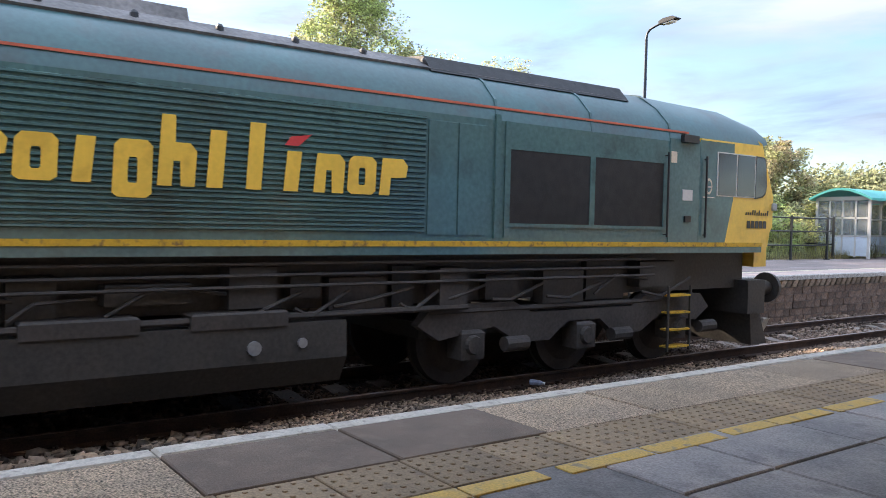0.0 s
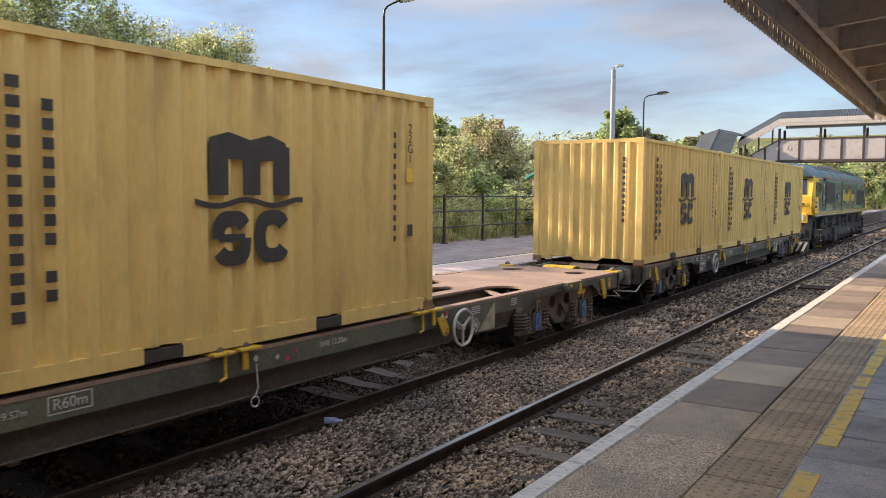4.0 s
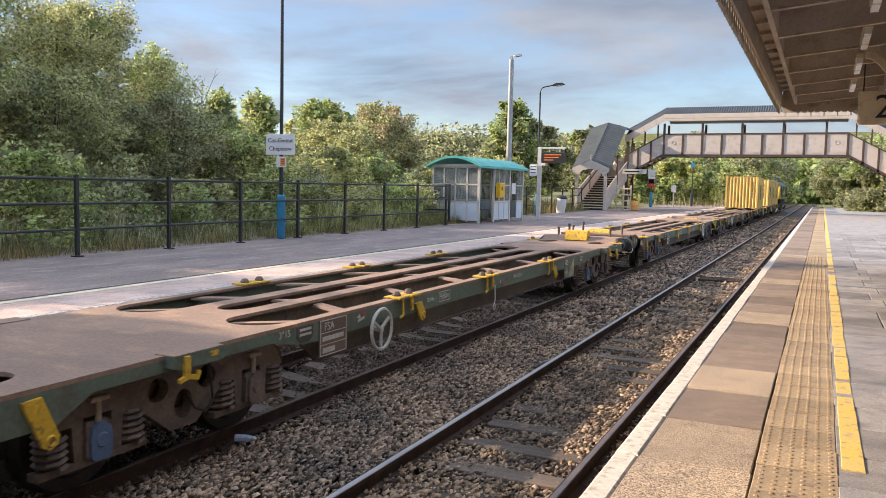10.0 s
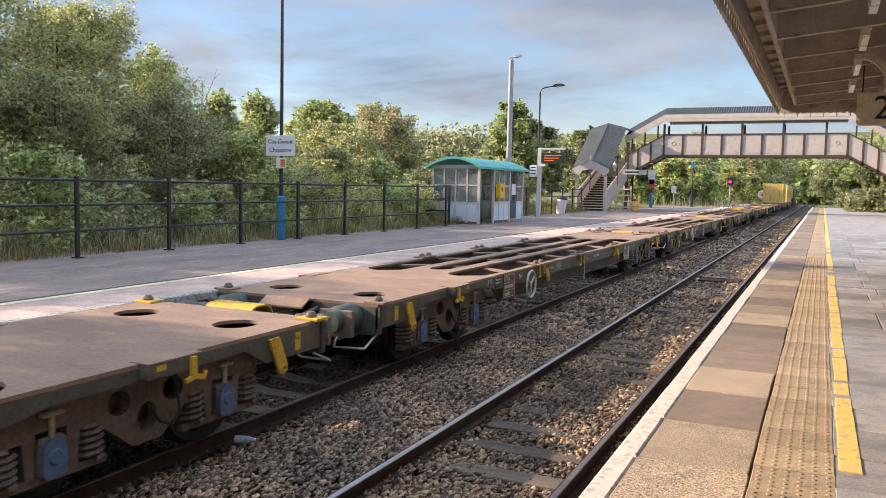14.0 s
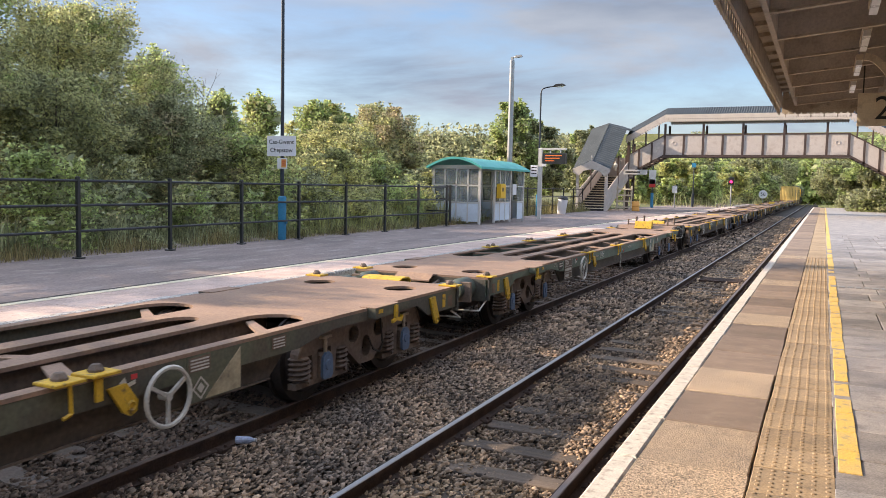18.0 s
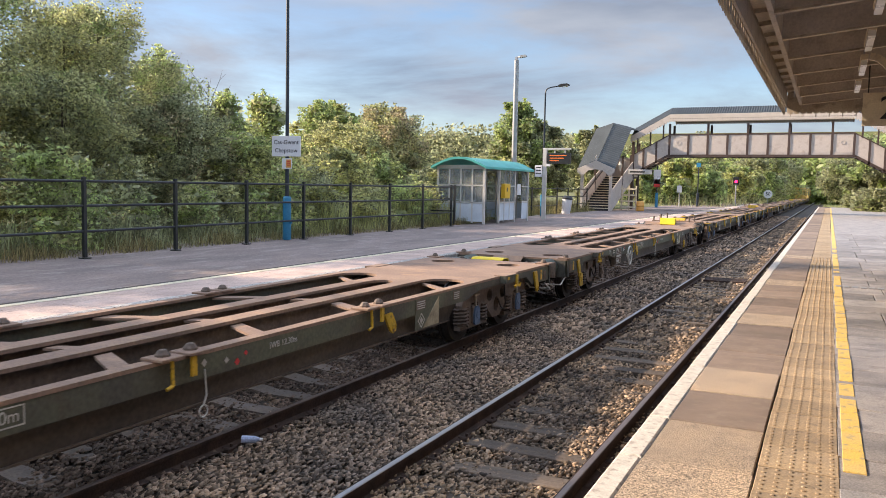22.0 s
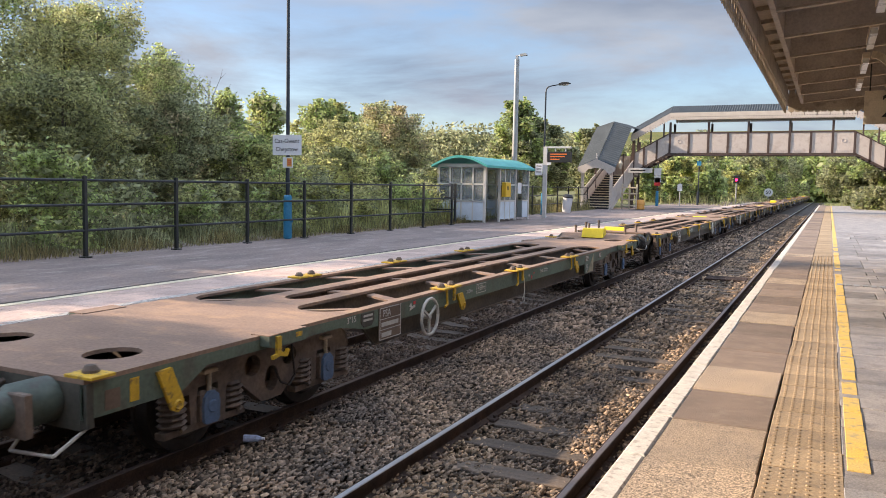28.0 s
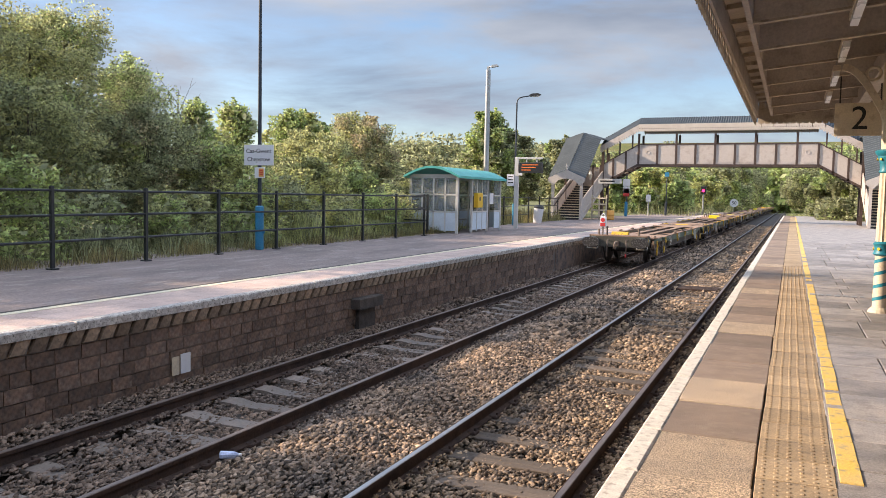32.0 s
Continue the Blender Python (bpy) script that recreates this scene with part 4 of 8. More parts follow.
# ---- signs and signal past the bridge ----
def sign_post(x, y, h, label, boards, base=None):
    t = thing("sign_post", label, "sign", "", pose(x, y, 0))
    part("pole", Shape().tube((0, 0, -0.5), (0, 0, h), 0.05, n=10), M_galv if not base else M_dkblue, t)
    for w, z0, z1, m in boards:
        part("board", Shape().box(-w / 2, w / 2, -0.09, -0.06, z0, z1, 0.005), m, t)
    if base:
        part("base_wrap", Shape().lathe([(0.13, 0), (0.13, 1.2), (0.1, 1.25)], n=12), base, t)
    return t


sign_post(-12.3, 69, 3.6, "platform end warning sign, red and white, on a blue-based post", [(0.6, 2.6, 3.2, M_signw), (0.55, 2.0, 2.58, M_signw), (0.5, 1.72, 2.4, M_redpaint)], M_blue)
sign_post(-10.9, 72, 2.0, "small white lineside sign on a grey post", [(0.42, 1.3, 1.9, M_signw)])
sign_post(-10.2, 78, 4.2, "tall dark post with a small blue sign", [(0.4, 3.7, 4.1, M_blue)], M_dkblue)
sgn = thing("signal", "red colour-light railway signal on a grey post", "signal", "", pose(-7.6, 86, -0.9))
part("post", Shape().tube((0, 0, -0.2), (0, 0, 3.2), 0.07, n=10), M_galv, sgn)
part("signal_head", Shape().box(-0.28, 0.28, -0.12, 0.12, 3.1, 3.85, 0.03), M_black, sgn)
part("aspect", Shape().tube((0, -0.13, 3.4), (0, -0.17, 3.4), 0.14, n=16), M_red, sgn, "glowing red aspect")
sp = thing("speed_sign", "round white speed restriction sign", "sign", "", pose(-7.2, 128, -0.9))
part("post", Shape().tube((0, 0, -0.2), (0, 0, 2.0), 0.05, n=8), M_galv, sp)
part("disc", Shape().tube((0, -0.08, 2.1), (0, -0.05, 2.1), 0.62, n=24), M_signw, sp)
letters("50", 0.7, M_ink, sp, pose(0, -0.09, 2.1, 90))
lt = thing("litter", "crumpled pale blue and white plastic bottle on the ballast", "litter", "", pose(-3.84, 4.92, -0.985, 0, 0, 20))
part("bottle", Shape().tube((-0.10, 0, 0), (0.03, 0, 0.005), 0.038, 0.034, 9).tube((0.03, 0, 0.005), (0.075, 0, 0.008), 0.034, 0.014, 9), mat("blue_plastic", (0.50, 0.58, 0.80), 0.3, var=0.3, scale=20, fine=60, bump=0.4), lt)
part("cap", Shape().tube((0.075, 0, 0.008), (0.10, 0, 0.008), 0.016, n=8), M_signw, lt)
grid = thing("drain_grate", "rusty steel foot crossing grate between the rails", "grate", "", pose(CX, 22.8, RZ - 0.15))
for k in range(9):
    part("slat", Shape().box(-0.55, 0.55, -0.4 + k * 0.1, -0.33 + k * 0.1, 0, 0.05), M_rail, grid)
ac = thing("access_cover", "steel ribbed access cover set in the platform", "cover", "", pose(1.62, 13.2, 0.0))
for k in range(7):
    part("rib", Shape().box(-0.42 + k * 0.12, -0.34 + k * 0.12, -0.09, 0.09, -0.01, 0.006), M_galv, ac)

# ---- canopy ----
CE, CZ, CY1 = 0.05, 3.18, 18.3
can = thing("canopy", "old timber platform canopy with a dagger-board valance, painted brown cream", "canopy", "")
n = int((CY1 + 14) / 0.115)
for i in range(n):
    a = -14 + i * 0.115
    half = [(0.003, 0.42), (0.003, 0.30), (0.011, 0.285), (0.011, 0.20), (0.003, 0.19), (0.003, 0.175), (0.013, 0.16), (0.013, 0.125), (0.003, 0.11), (0.003, 0.075), (0.03, 0.035)]
    pl = [(a + p, CZ + q) for p, q in half] + [(a + 0.0575, CZ)] + [(a + 0.115 - p, CZ + q) for p, q in half[::-1]]
    part("dagger_board", Shape().prism(pl, "x", CE - 0.018 + 0.004 * (i % 2), CE + 0.012 + 0.004 * (i % 2)), M_valance, can, "weathered dagger board" if i == 0 else "")
part("fascia", Shape().box(CE - 0.03, CE + 0.04, -14, CY1, CZ + 0.42, CZ + 0.55), M_valance, can)
part("backing_board", Shape().box(CE + 0.022, CE + 0.05, -14, CY1, CZ + 0.17, CZ + 0.42), M_canopy, can, "plain board behind the valance")
part("inner_fascia", Shape().box(CE + 0.30, CE + 0.36, -14, CY1 - 0.1, CZ + 0.20, CZ + 0.50), M_canopy, can)
for i in range(48):
    a = CE + 0.05 + i * 0.13
    z = CZ - 0.02
    part("end_board", Shape().prism([(a + 0.004, CZ + 0.75), (a - 0.002, z + 0.10), (a + 0.02, z + 0.05), (a + 0.11, z + 0.05), (a + 0.130, z + 0.10), (a + 0.126, CZ + 0.75)], "y", CY1 - 0.03, CY1 + 0.02), M_valance, can)
for i in range(0, 48, 2):
    a = CE + 0.115 + i * 0.13
    part("drop_finial", Shape().lathe([(0.004, -0.10), (0.018, -0.07), (0.008, -0.04), (0.018, -0.01), (0.008, 0.05)], (a, CY1, CZ + 0.05), 6), M_bridge, can, "pale turned drop finial")
part("roof_boarding", Shape().prism([(CE, CZ + 0.50), (6.5, CZ + 1.15), (6.5, CZ + 1.22), (CE, CZ + 0.57)], "y", -14, CY1), M_canopy, can, "painted roof boarding")
for i in range(20):
    y = CY1 - 0.35 - i * 1.62
    jo = part("joist", Shape().prism([(CE + 0.36, CZ + 0.21), (6.4, CZ + 0.80), (6.4, CZ + 1.14), (CE + 0.36, CZ + 0.53)], "y", y - 0.035, y + 0.035), M_canopy, can, "deep painted joist" if i == 0 else "")
    part("batten", Shape().prism([(CE + 0.36, CZ + 0.185), (6.4, CZ + 0.775), (6.4, CZ + 0.80), (CE + 0.36, CZ + 0.21)], "y", y - 0.05, y + 0.05), M_valance, jo, "pale bottom batten" if i == 0 else "")
for i in range(40):
    y = CY1 - 0.75 - i * 0.81
    part("rafter", Shape().prism([(CE + 0.05, CZ + 0.45), (6.4, CZ + 1.08), (6.4, CZ + 1.14), (CE + 0.05, CZ + 0.51)], "y", y - 0.02, y + 0.02), M_valance, can)
for x, z in ((2.035, CZ + 0.42), (4.6, CZ + 0.7)):
    part("beam", Shape().box(x - 0.1, x + 0.1, -14, CY1, z - 0.22, z + 0.05), M_canopy, can)
part("gutter", Shape().tube((CE - 0.06, -14, CZ + 0.5), (CE - 0.06, CY1, CZ + 0.5), 0.06, n=8), M_valance, can)
for i in range(6):
    y = 3.2 + i * 2.45
    f_ = thing("canopy_light", "white fluorescent batten light fixed under the canopy", "light", "canopy lights", pose(1.40, y, CZ + 0.27))
    part("batten", Shape().box(-0.05, 0.05, -0.65, 0.65, 0.0, 0.08, 0.01), M_cream, f_)
    part("tube", Shape().box(-0.04, 0.04, -0.6, 0.6, -0.07, 0.0, 0.0), M_lens, f_, "white diffuser")
    for q in (-0.35, 0.35):
        part("hanger", Shape().box(-0.012, 0.012, q - 0.012, q + 0.012, 0.08, 0.36), M_galv, f_)
pn = thing("platform_sign", "square cream board with the platform number hanging from the canopy", "sign", "", pose(1.80, 13.4, 2.82))
part("board", Shape().box(-0.36, 0.36, -0.025, 0.025, -0.26, 0.26, 0.006), M_cream, pn)
letters("2", 0.52, M_ink, pn, pose(0, -0.03, 0, 90))
for x in (-0.29, 0.29):
    part("hanger", Shape().box(x - 0.01, x + 0.01, -0.01, 0.01, 0.26, 1.02), M_black, pn)


def pillar(y, label):
    """Cast iron column: fluted shaft, spiral-striped lower part, banded rings, capital and brackets."""
    t = thing("canopy_column", label, "column", "canopy columns", pose(2.035, y, 0))
    part("foot", Shape().lathe([(0.15, -0.02), (0.14, 0.03), (0.105, 0.07)], n=16), M_cream, t)
    part("lower_shaft", Shape().lathe([(0.095, 0.05), (0.088, 0.82)], n=20), M_cream, t, smooth=True)
    sp_ = Shape()
    turns, steps = 4.0, 80
    vv, ff = [], []
    for i in range(steps + 1):
        a, z = 2 * math.pi * turns * i / steps, 0.08 + 0.69 * i / steps
        r = 0.097 - 0.007 * i / steps
        for rr_, dz in ((r, -0.024), (r, 0.024), (r - 0.012, 0.024), (r - 0.012, -0.024)):
            vv.append((rr_ * math.cos(a), rr_ * math.sin(a), z + dz))
    for i in range(steps):
        for j in range(4):
            ff.append((4 * i + j, 4 * i + (j + 1) % 4, 4 * i + 4 + (j + 1) % 4, 4 * i + 4 + j))
    part("spiral_stripe", sp_.add(vv, ff), M_teal, t, "teal spiral stripe", True)
    b = part("band", Shape().lathe([(0.10, 0.78), (0.122, 0.80), (0.105, 0.83), (0.105, 0.91), (0.122, 0.94), (0.095, 0.97)], n=18), M_teal, t, "teal cast ring", True)
    for k in range(6):
        a = math.pi / 3 * k
        part("rosette", Shape().tube((0.10 * math.cos(a), 0.10 * math.sin(a), 0.87), (0.118 * math.cos(a), 0.118 * math.sin(a), 0.87), 0.021, n=7), M_yelbox, b)
    fl = Shape()
    n, prof = 24, [(0.088, 0.95), (0.078, 1.93)]
    fl.add([((r + (0.006 if i % 2 else -0.004)) * math.cos(2 * math.pi * i / n), (r + (0.006 if i % 2 else -0.004)) * math.sin(2 * math.pi * i / n), z) for r, z in prof for i in range(n)],
           [(i, (i + 1) % n, n + (i + 1) % n, n + i) for i in range(n)] + [tuple(range(n))[::-1], tuple(range(n, 2 * n))])
    part("upper_shaft", fl, M_cream, t, "fluted cream shaft")
    cp_ = part("capital", Shape().lathe([(0.085, 1.90), (0.10, 1.915), (0.088, 1.94), (0.092, 2.03), (0.118, 2.10), (0.118, 2.13), (0.15, 2.165), (0.155, 2.20), (0.09, 2.22)], n=18), M_teal, t, "teal leafy capital", True)
    for k in range(8):
        a = math.pi / 4 * k
        part("rosette", Shape().tube((0.105 * math.cos(a), 0.105 * math.sin(a), 2.085), (0.128 * math.cos(a), 0.128 * math.sin(a), 2.085), 0.017, n=7), M_yelbox, cp_)
    part("stem", Shape().lathe([(0.085, 2.2), (0.095, 2.6), (0.12, 2.68), (0.12, 2.74), (0.10, 2.76), (0.10, 3.38)], n=12), M_cream, t, "cream upper stem", True)
    for dx, dy in ((-1, 0), (1, 0), (0, 1), (0, -1)):
        pts = [(dx * (0.08 + 0.52 * q), dy * (0.08 + 0.52 * q), 2.72 + 0.62 * math.sin(q * math.pi / 2)) for q in [k / 8 for k in range(9)]]
        br = Shape()
        for a, c in zip(pts[:-1], pts[1:]):
            br.beam(a, c, 0.07, 0.09)
        br.ring((dx * 0.22, dy * 0.22, 3.24), 0.085, 0.022, "x" if dx == 0 else "y", 14, 5)
        part("bracket", br, M_cream, t, "curved cast bracket")
    return t


pillar(3.82, "cream cast iron canopy column with teal spiral stripes")
pillar(11.34, "cream cast iron canopy column with teal spiral stripes")
pillar(-3.7, "cream cast iron canopy column with teal spiral stripes")

# station building beside the near platform
stn = thing("station_building", "station building wall with blue door joinery under the canopy", "building", "")
part("wall", Shape().box(5.6, 6.2, -14, 20, -0.1, 4.2), M_wall, stn)
kiosk = thing("platform_lobby", "blue framed glazed lobby with cream panels beside the canopy column", "lobby", "", pose(2.11, 6.0, 0))
for x in (-0.06, 0.36, 1.55, 2.0):
    part("post", Shape().box(x, x + (0.12 if x < 0 else 0.07), -0.06, 0.06, 0.13, 2.27, 0.004), M_door, kiosk, "blue painted post")
part("corner_return", Shape().box(-0.06, 0.06, 0.06, 2.4, 0.13, 2.27), M_door, kiosk)
part("cornice", Shape().box(-0.14, 2.2, -0.16, 2.5, 2.27, 2.36, 0.015), M_door, kiosk, "blue moulded cornice")
part("cornice_moulding", Shape().box(-0.10, 2.15, -0.12, 2.45, 2.19, 2.265, 0.0), M_door, kiosk)
part("head_rail", Shape().box(0.06, 2.0, -0.045, 0.045, 1.86, 1.93), M_door, kiosk)
part("bottom_rail", Shape().box(0.06, 2.0, -0.05, 0.05, 0.13, 0.22), M_door, kiosk)
part("panel", Shape().box(0.06, 0.36, -0.01, 0.01, 0.82, 1.86), M_cream, kiosk, "cream upper panel")
part("panel", Shape().box(0.06, 0.36, -0.012, 0.012, 0.22, 0.82), M_lpanel, kiosk, "pale grey lower panel")
part("fanlight_panel", Shape().box(0.06, 2.0, -0.01, 0.01, 1.93, 2.19), M_cream, kiosk)
door = part("door", Shape().box(0.43, 0.50, -0.03, 0.03, 0.22, 1.86).box(1.48, 1.55, -0.03, 0.03, 0.22, 1.86).box(0.50, 1.48, -0.03, 0.03, 1.78, 1.86), M_door, kiosk, "blue glazed door")
part("glass", Shape().box(0.50, 1.48, -0.006, 0.006, 0.22, 1.78), M_glass, door)
for z in (0.50, 1.48):
    part("hinge", Shape().box(0.26, 0.46, -0.075, -0.06, z, z + 0.04), M_galv, kiosk)
part("plinth", Shape().box(-0.10, 2.2, -0.10, 2.45, -0.01, 0.13, 0.02), M_wall, kiosk, "rough concrete plinth")
dsp = thing("information_display", "dark train information screen hung below the canopy end", "display", "", pose(3.3, 21.5, 0))
part("screen_case", Shape().box(-0.1, 0.9, -0.12, 0.12, 2.35, 2.8, 0.02), M_black, dsp)
part("post", Shape().box(0.35, 0.45, -0.05, 0.05, 0, 2.4), M_alu, dsp)
for k, L in enumerate((0.7, 0.5)):
    part("text_bar", Shape().box(0.0, L, -0.128, -0.119, 2.64 - k * 0.14, 2.69 - k * 0.14), M_amber, dsp)

# ---- plants ----
def leaves(rs, clumps, size, per, flat=0.6):
    """Leaf blades, two triangles folded on the midrib, scattered in uneven clumps."""
    V, F, k = [], [], 0
    for (cx, cy, cz, rx, ry, rz) in clumps:
        n = per if rx > 0.12 else per // 3
        d = np.clip(rs.normal(size=(n, 3)), -1.25, 1.25)
        st = 0.5 + 0.35 * rs.uniform(size=3)
        c = np.stack([cx + d[:, 0] * rx * st[0], cy + d[:, 1] * ry * st[1], cz + d[:, 2] * rz * st[2]], 1)
        d /= np.linalg.norm(d, axis=1)[:, None]
        a = rs.normal(size=(n, 3))
        a[:, 2] *= flat
        a += d * 0.6
        a /= np.linalg.norm(a, axis=1)[:, None]
        b = np.cross(a, rs.normal(size=(n, 3)))
        b /= np.linalg.norm(b, axis=1)[:, None] + 1e-9
        s = size * rs.uniform(0.6, 1.5, n)[:, None]
        p0, p1, p2, p3 = c - a * s, c + b * s * 0.5, c + a * s, c - b * s * 0.5
        V.append(np.stack([p0, p1, p2, p3], 1).reshape(-1, 3))
        F.append((np.arange(n)[:, None] * 4 + np.array([[0, 1, 2, 3]])) + k)
        k += 4 * n
    return np.concatenate(V), np.concatenate(F)


def tree(name, x, y, h, rx, ry, material, seed, size=0.09, per=420, n=40, label="", cat="tree", low=0.0, z=0.0, second=None, trunk=True, fine=False):
    """Tapered trunk with limbs, and a crown of leafy clumps with gaps and an uneven outline."""
    rs = np.random.RandomState(seed)
    t = thing(name, label, cat, "", pose(x, y, z))
    cl_ = []
    for i in range(n):
        q = rs.uniform(0, 1)
        hh = low * h + (1 - low) * h * q
        prof = math.sin(math.pi * min(1, 0.12 + 0.80 * q)) ** 0.7
        a = rs.uniform(0, 2 * math.pi)
        rr_ = prof * rs.uniform(0.1, 1.0) ** 0.6 * (1 + 0.12 * math.sin(3 * a + 5 * q + seed))
        k = rs.uniform(0.55, 1.3)
        s = (0.36 * k * (0.7 + 0.3 * (h / 6))) if fine else 0.15 * h * k * (1 - 0.35 * q)
        cl_.append((rx * rr_ * math.cos(a), ry * rr_ * math.sin(a), hh - 0.1 * h * q + 0.05 * h, s * 1.1, s * 1.1, s))
    if fine:
        for i in range(int(3 + n * 0.06)):
            a, q = rs.uniform(0, 2 * math.pi), rs.uniform(0.0, 0.55)
            cl_.insert(0, (rx * q * math.cos(a), ry * q * math.sin(a), h * (0.99 - 0.25 * q), 0.10, 0.10, 0.45))
        n = len(cl_)
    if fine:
        # inner leaf mass that closes the crown, coloured darker in place of its shade
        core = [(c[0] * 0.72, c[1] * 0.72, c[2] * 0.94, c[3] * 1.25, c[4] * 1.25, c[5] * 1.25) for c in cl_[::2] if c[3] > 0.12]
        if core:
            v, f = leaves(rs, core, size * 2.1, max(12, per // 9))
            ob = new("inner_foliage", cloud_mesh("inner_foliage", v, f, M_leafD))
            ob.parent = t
    m = max(1, int(n * 0.75)) if second else n
    v, f = leaves(rs, cl_[:m], size, per)
    ob = new("crown", cloud_mesh("crown", v, f, material))
    ob.parent = t
    if second:
        v, f = leaves(rs, cl_[m:], size, per)
        ob = new("tip_foliage", cloud_mesh("tip_foliage", v, f, second))
        ob.parent = t
    if trunk:
        tr = Shape().tube((0, 0, -0.3), (0.05, 0, h * 0.45), 0.035 * h * 0.5, 0.018 * h * 0.5, 8).tube((0.05, 0, h * 0.45), (0, 0.1, h * 0.92), 0.009 * h, 0.003 * h, 7)
        part("trunk", tr, M_bark, t)
        for c in cl_[:: max(1, n // 14)]:
            part("limb", Shape().tube((0.03, 0, max(0.3, c[2] * 0.5)), (c[0] * 0.9, c[1] * 0.9, c[2]), 0.008 * h * 0.6, 0.004, 5), M_bark, t)
    return t


# thicket behind the fence, from the near end to the shelter
NEAR = ((-19.8, 9.2, 6.7, 2.7, 2.6, M_leafA, M_leafC, 11, 0.10, "dense olive-green sycamore behind the fence"),
        (-18.6, 4.2, 6.4, 2.8, 2.8, M_leafB, M_leafA, 12, 0.08, "green leafy tree behind the fence"),
        (-19.6, 13.2, 6.9, 3.1, 2.8, M_leafA, M_leafB, 13, 0.05, "tall olive-green tree with sunlit upper leaves"),
        (-19.7, 17.0, 6.9, 2.7, 2.5, M_leafA, M_leafB, 14, 0.04, "olive-green tree with reddish seed heads"),
        (-19.8, 19.8, 5.8, 1.4, 1.6, M_leafB, M_leafA, 15, 0.04, "green tree at the end of the thicket"),
        (-19.0, 15.2, 6.2, 2.2, 2.0, M_leafA, M_leafB, 19, 0.04, "olive-green tree between taller ones"),
        (-16.4, 13.0, 4.3, 1.8, 2.4, M_leafA, M_leafD, 16, 0.0, "dusty green undergrowth bush behind the fence"),
        (-16.6, 17.3, 4.0, 1.6, 2.2, M_leafD, M_leafR, 17, 0.0, "dark buddleia bush with dry flower spikes"),
        (-16.2, 8.4, 3.8, 1.7, 2.4, M_leafD, M_leafA, 18, 0.0, "dark leafy bush behind the fence"))
for x, y, h, rx, ry, m, m2, sd, low, lab in NEAR:
    tree("tree" if h > 4.5 else "bush", x, y, h, rx, ry, m, sd, 0.041, 260, int(26 * h), lab + " in dense leaf", "tree" if h > 4.5 else "bush", low=low, second=m2, fine=True)
bare = thing("dead_tree", "bare grey dead sapling with thin twigs", "tree", "", pose(-19.6, 21.6, 0))
part("trunk", Shape().tube((0, 0, -0.1), (0.05, 0.1, 2.6), 0.06, 0.035, 7).tube((0.05, 0.1, 2.6), (0.0, 0.35, 5.1), 0.03, 0.008, 6), M_bark, bare)
rt = random.Random(77)
for k in range(34):
    z = rt.uniform(2.2, 4.6)
    a_, r_ = rt.uniform(0, 6.28), rt.uniform(0.35, 0.9)
    p1 = (r_ * math.cos(a_), 0.2 + r_ * math.sin(a_), z + rt.uniform(0.5, 0.9))
    part("twig", Shape().tube((0.03, 0.05 + 0.06 * z, z), p1, 0.014, 0.006, 5).tube(p1, (p1[0] * 1.15, p1[1] * 1.2, p1[2] + 0.35), 0.006, 0.003, 4).tube(p1, (p1[0] * 1.35, p1[1] * 1.05, p1[2] + 0.2), 0.006, 0.003, 4), M_bark, bare)
tree("birch_tree", -20.8, 11.4, 10.2, 1.9, 1.9, M_leafB, 21, 0.046, 260, 170, "tall slender birch tree with small hanging leaves", low=0.2, second=M_leafD, fine=True)
tree("tree", -21.5, -1.5, 9.0, 3.0, 3.0, M_leafB, 22, 0.09, 220, 120, "green tree standing beside the line", low=0.1, second=M_leafA, fine=True)
tree("tree", -21.0, -10.0, 8.0, 4.0, 4.0, M_leafB, 23, 0.12, 200, 100, "green tree beside the line", low=0.1, second=M_leafA, fine=True)
tree("bush", -19.5, 22.7, 4.8, 0.6, 0.6, M_leafB, 24, 0.06, 200, 60, "slim upright bright green young tree behind the fence", "bush", second=M_leafC, fine=True)
tree("bush", -19.9, 23.9, 3.3, 0.75, 0.75, M_leafD, 25, 0.07, 200, 40, "dark conical bush behind the fence", "bush", second=M_leafB, fine=True)
tree("tree", -20.2, 25.9, 5.0, 0.75, 0.75, M_leafB, 26, 0.075, 150, 46, "thin young tree with open crown", low=0.3, second=M_leafA, fine=True)
tree("bush", -15.8, 19.8, 2.9, 1.5, 1.8, M_leafC, 27, 0.06, 240, 60, "sunlit yellow-green bush behind the platform fence", "bush", second=M_leafB, fine=True)
tree("bush", -15.6, 24.0, 2.7, 1.6, 2.2, M_leafC, 28, 0.06, 240, 64, "sunlit yellow-green undergrowth behind the fence", "bush", second=M_leafA, fine=True)
tree("tree", -24.5, 37.0, 6.0, 2.4, 2.4, M_leafB, 29, 0.09, 230, 110, "round green tree beyond the thicket", low=0.05, second=M_leafC, fine=True)
tree("bush", -18.6, 29.5, 4.3, 2.2, 2.6, M_leafA, 31, 0.055, 300, 110, "sunlit olive bush near the shelter", "bush", second=M_leafC, fine=True)
tree("bush", -19.0, 34.0, 5.4, 2.4, 2.6, M_leafA, 32, 0.06, 300, 120, "tall bush behind the shelter with dry flower heads", "bush", second=M_leafR, fine=True)
tree("bush", -16.2, 28.0, 2.6, 1.4, 2.2, M_leafB, 33, 0.06, 220, 60, "low green bush beside the shelter", "bush", second=M_leafC, fine=True)
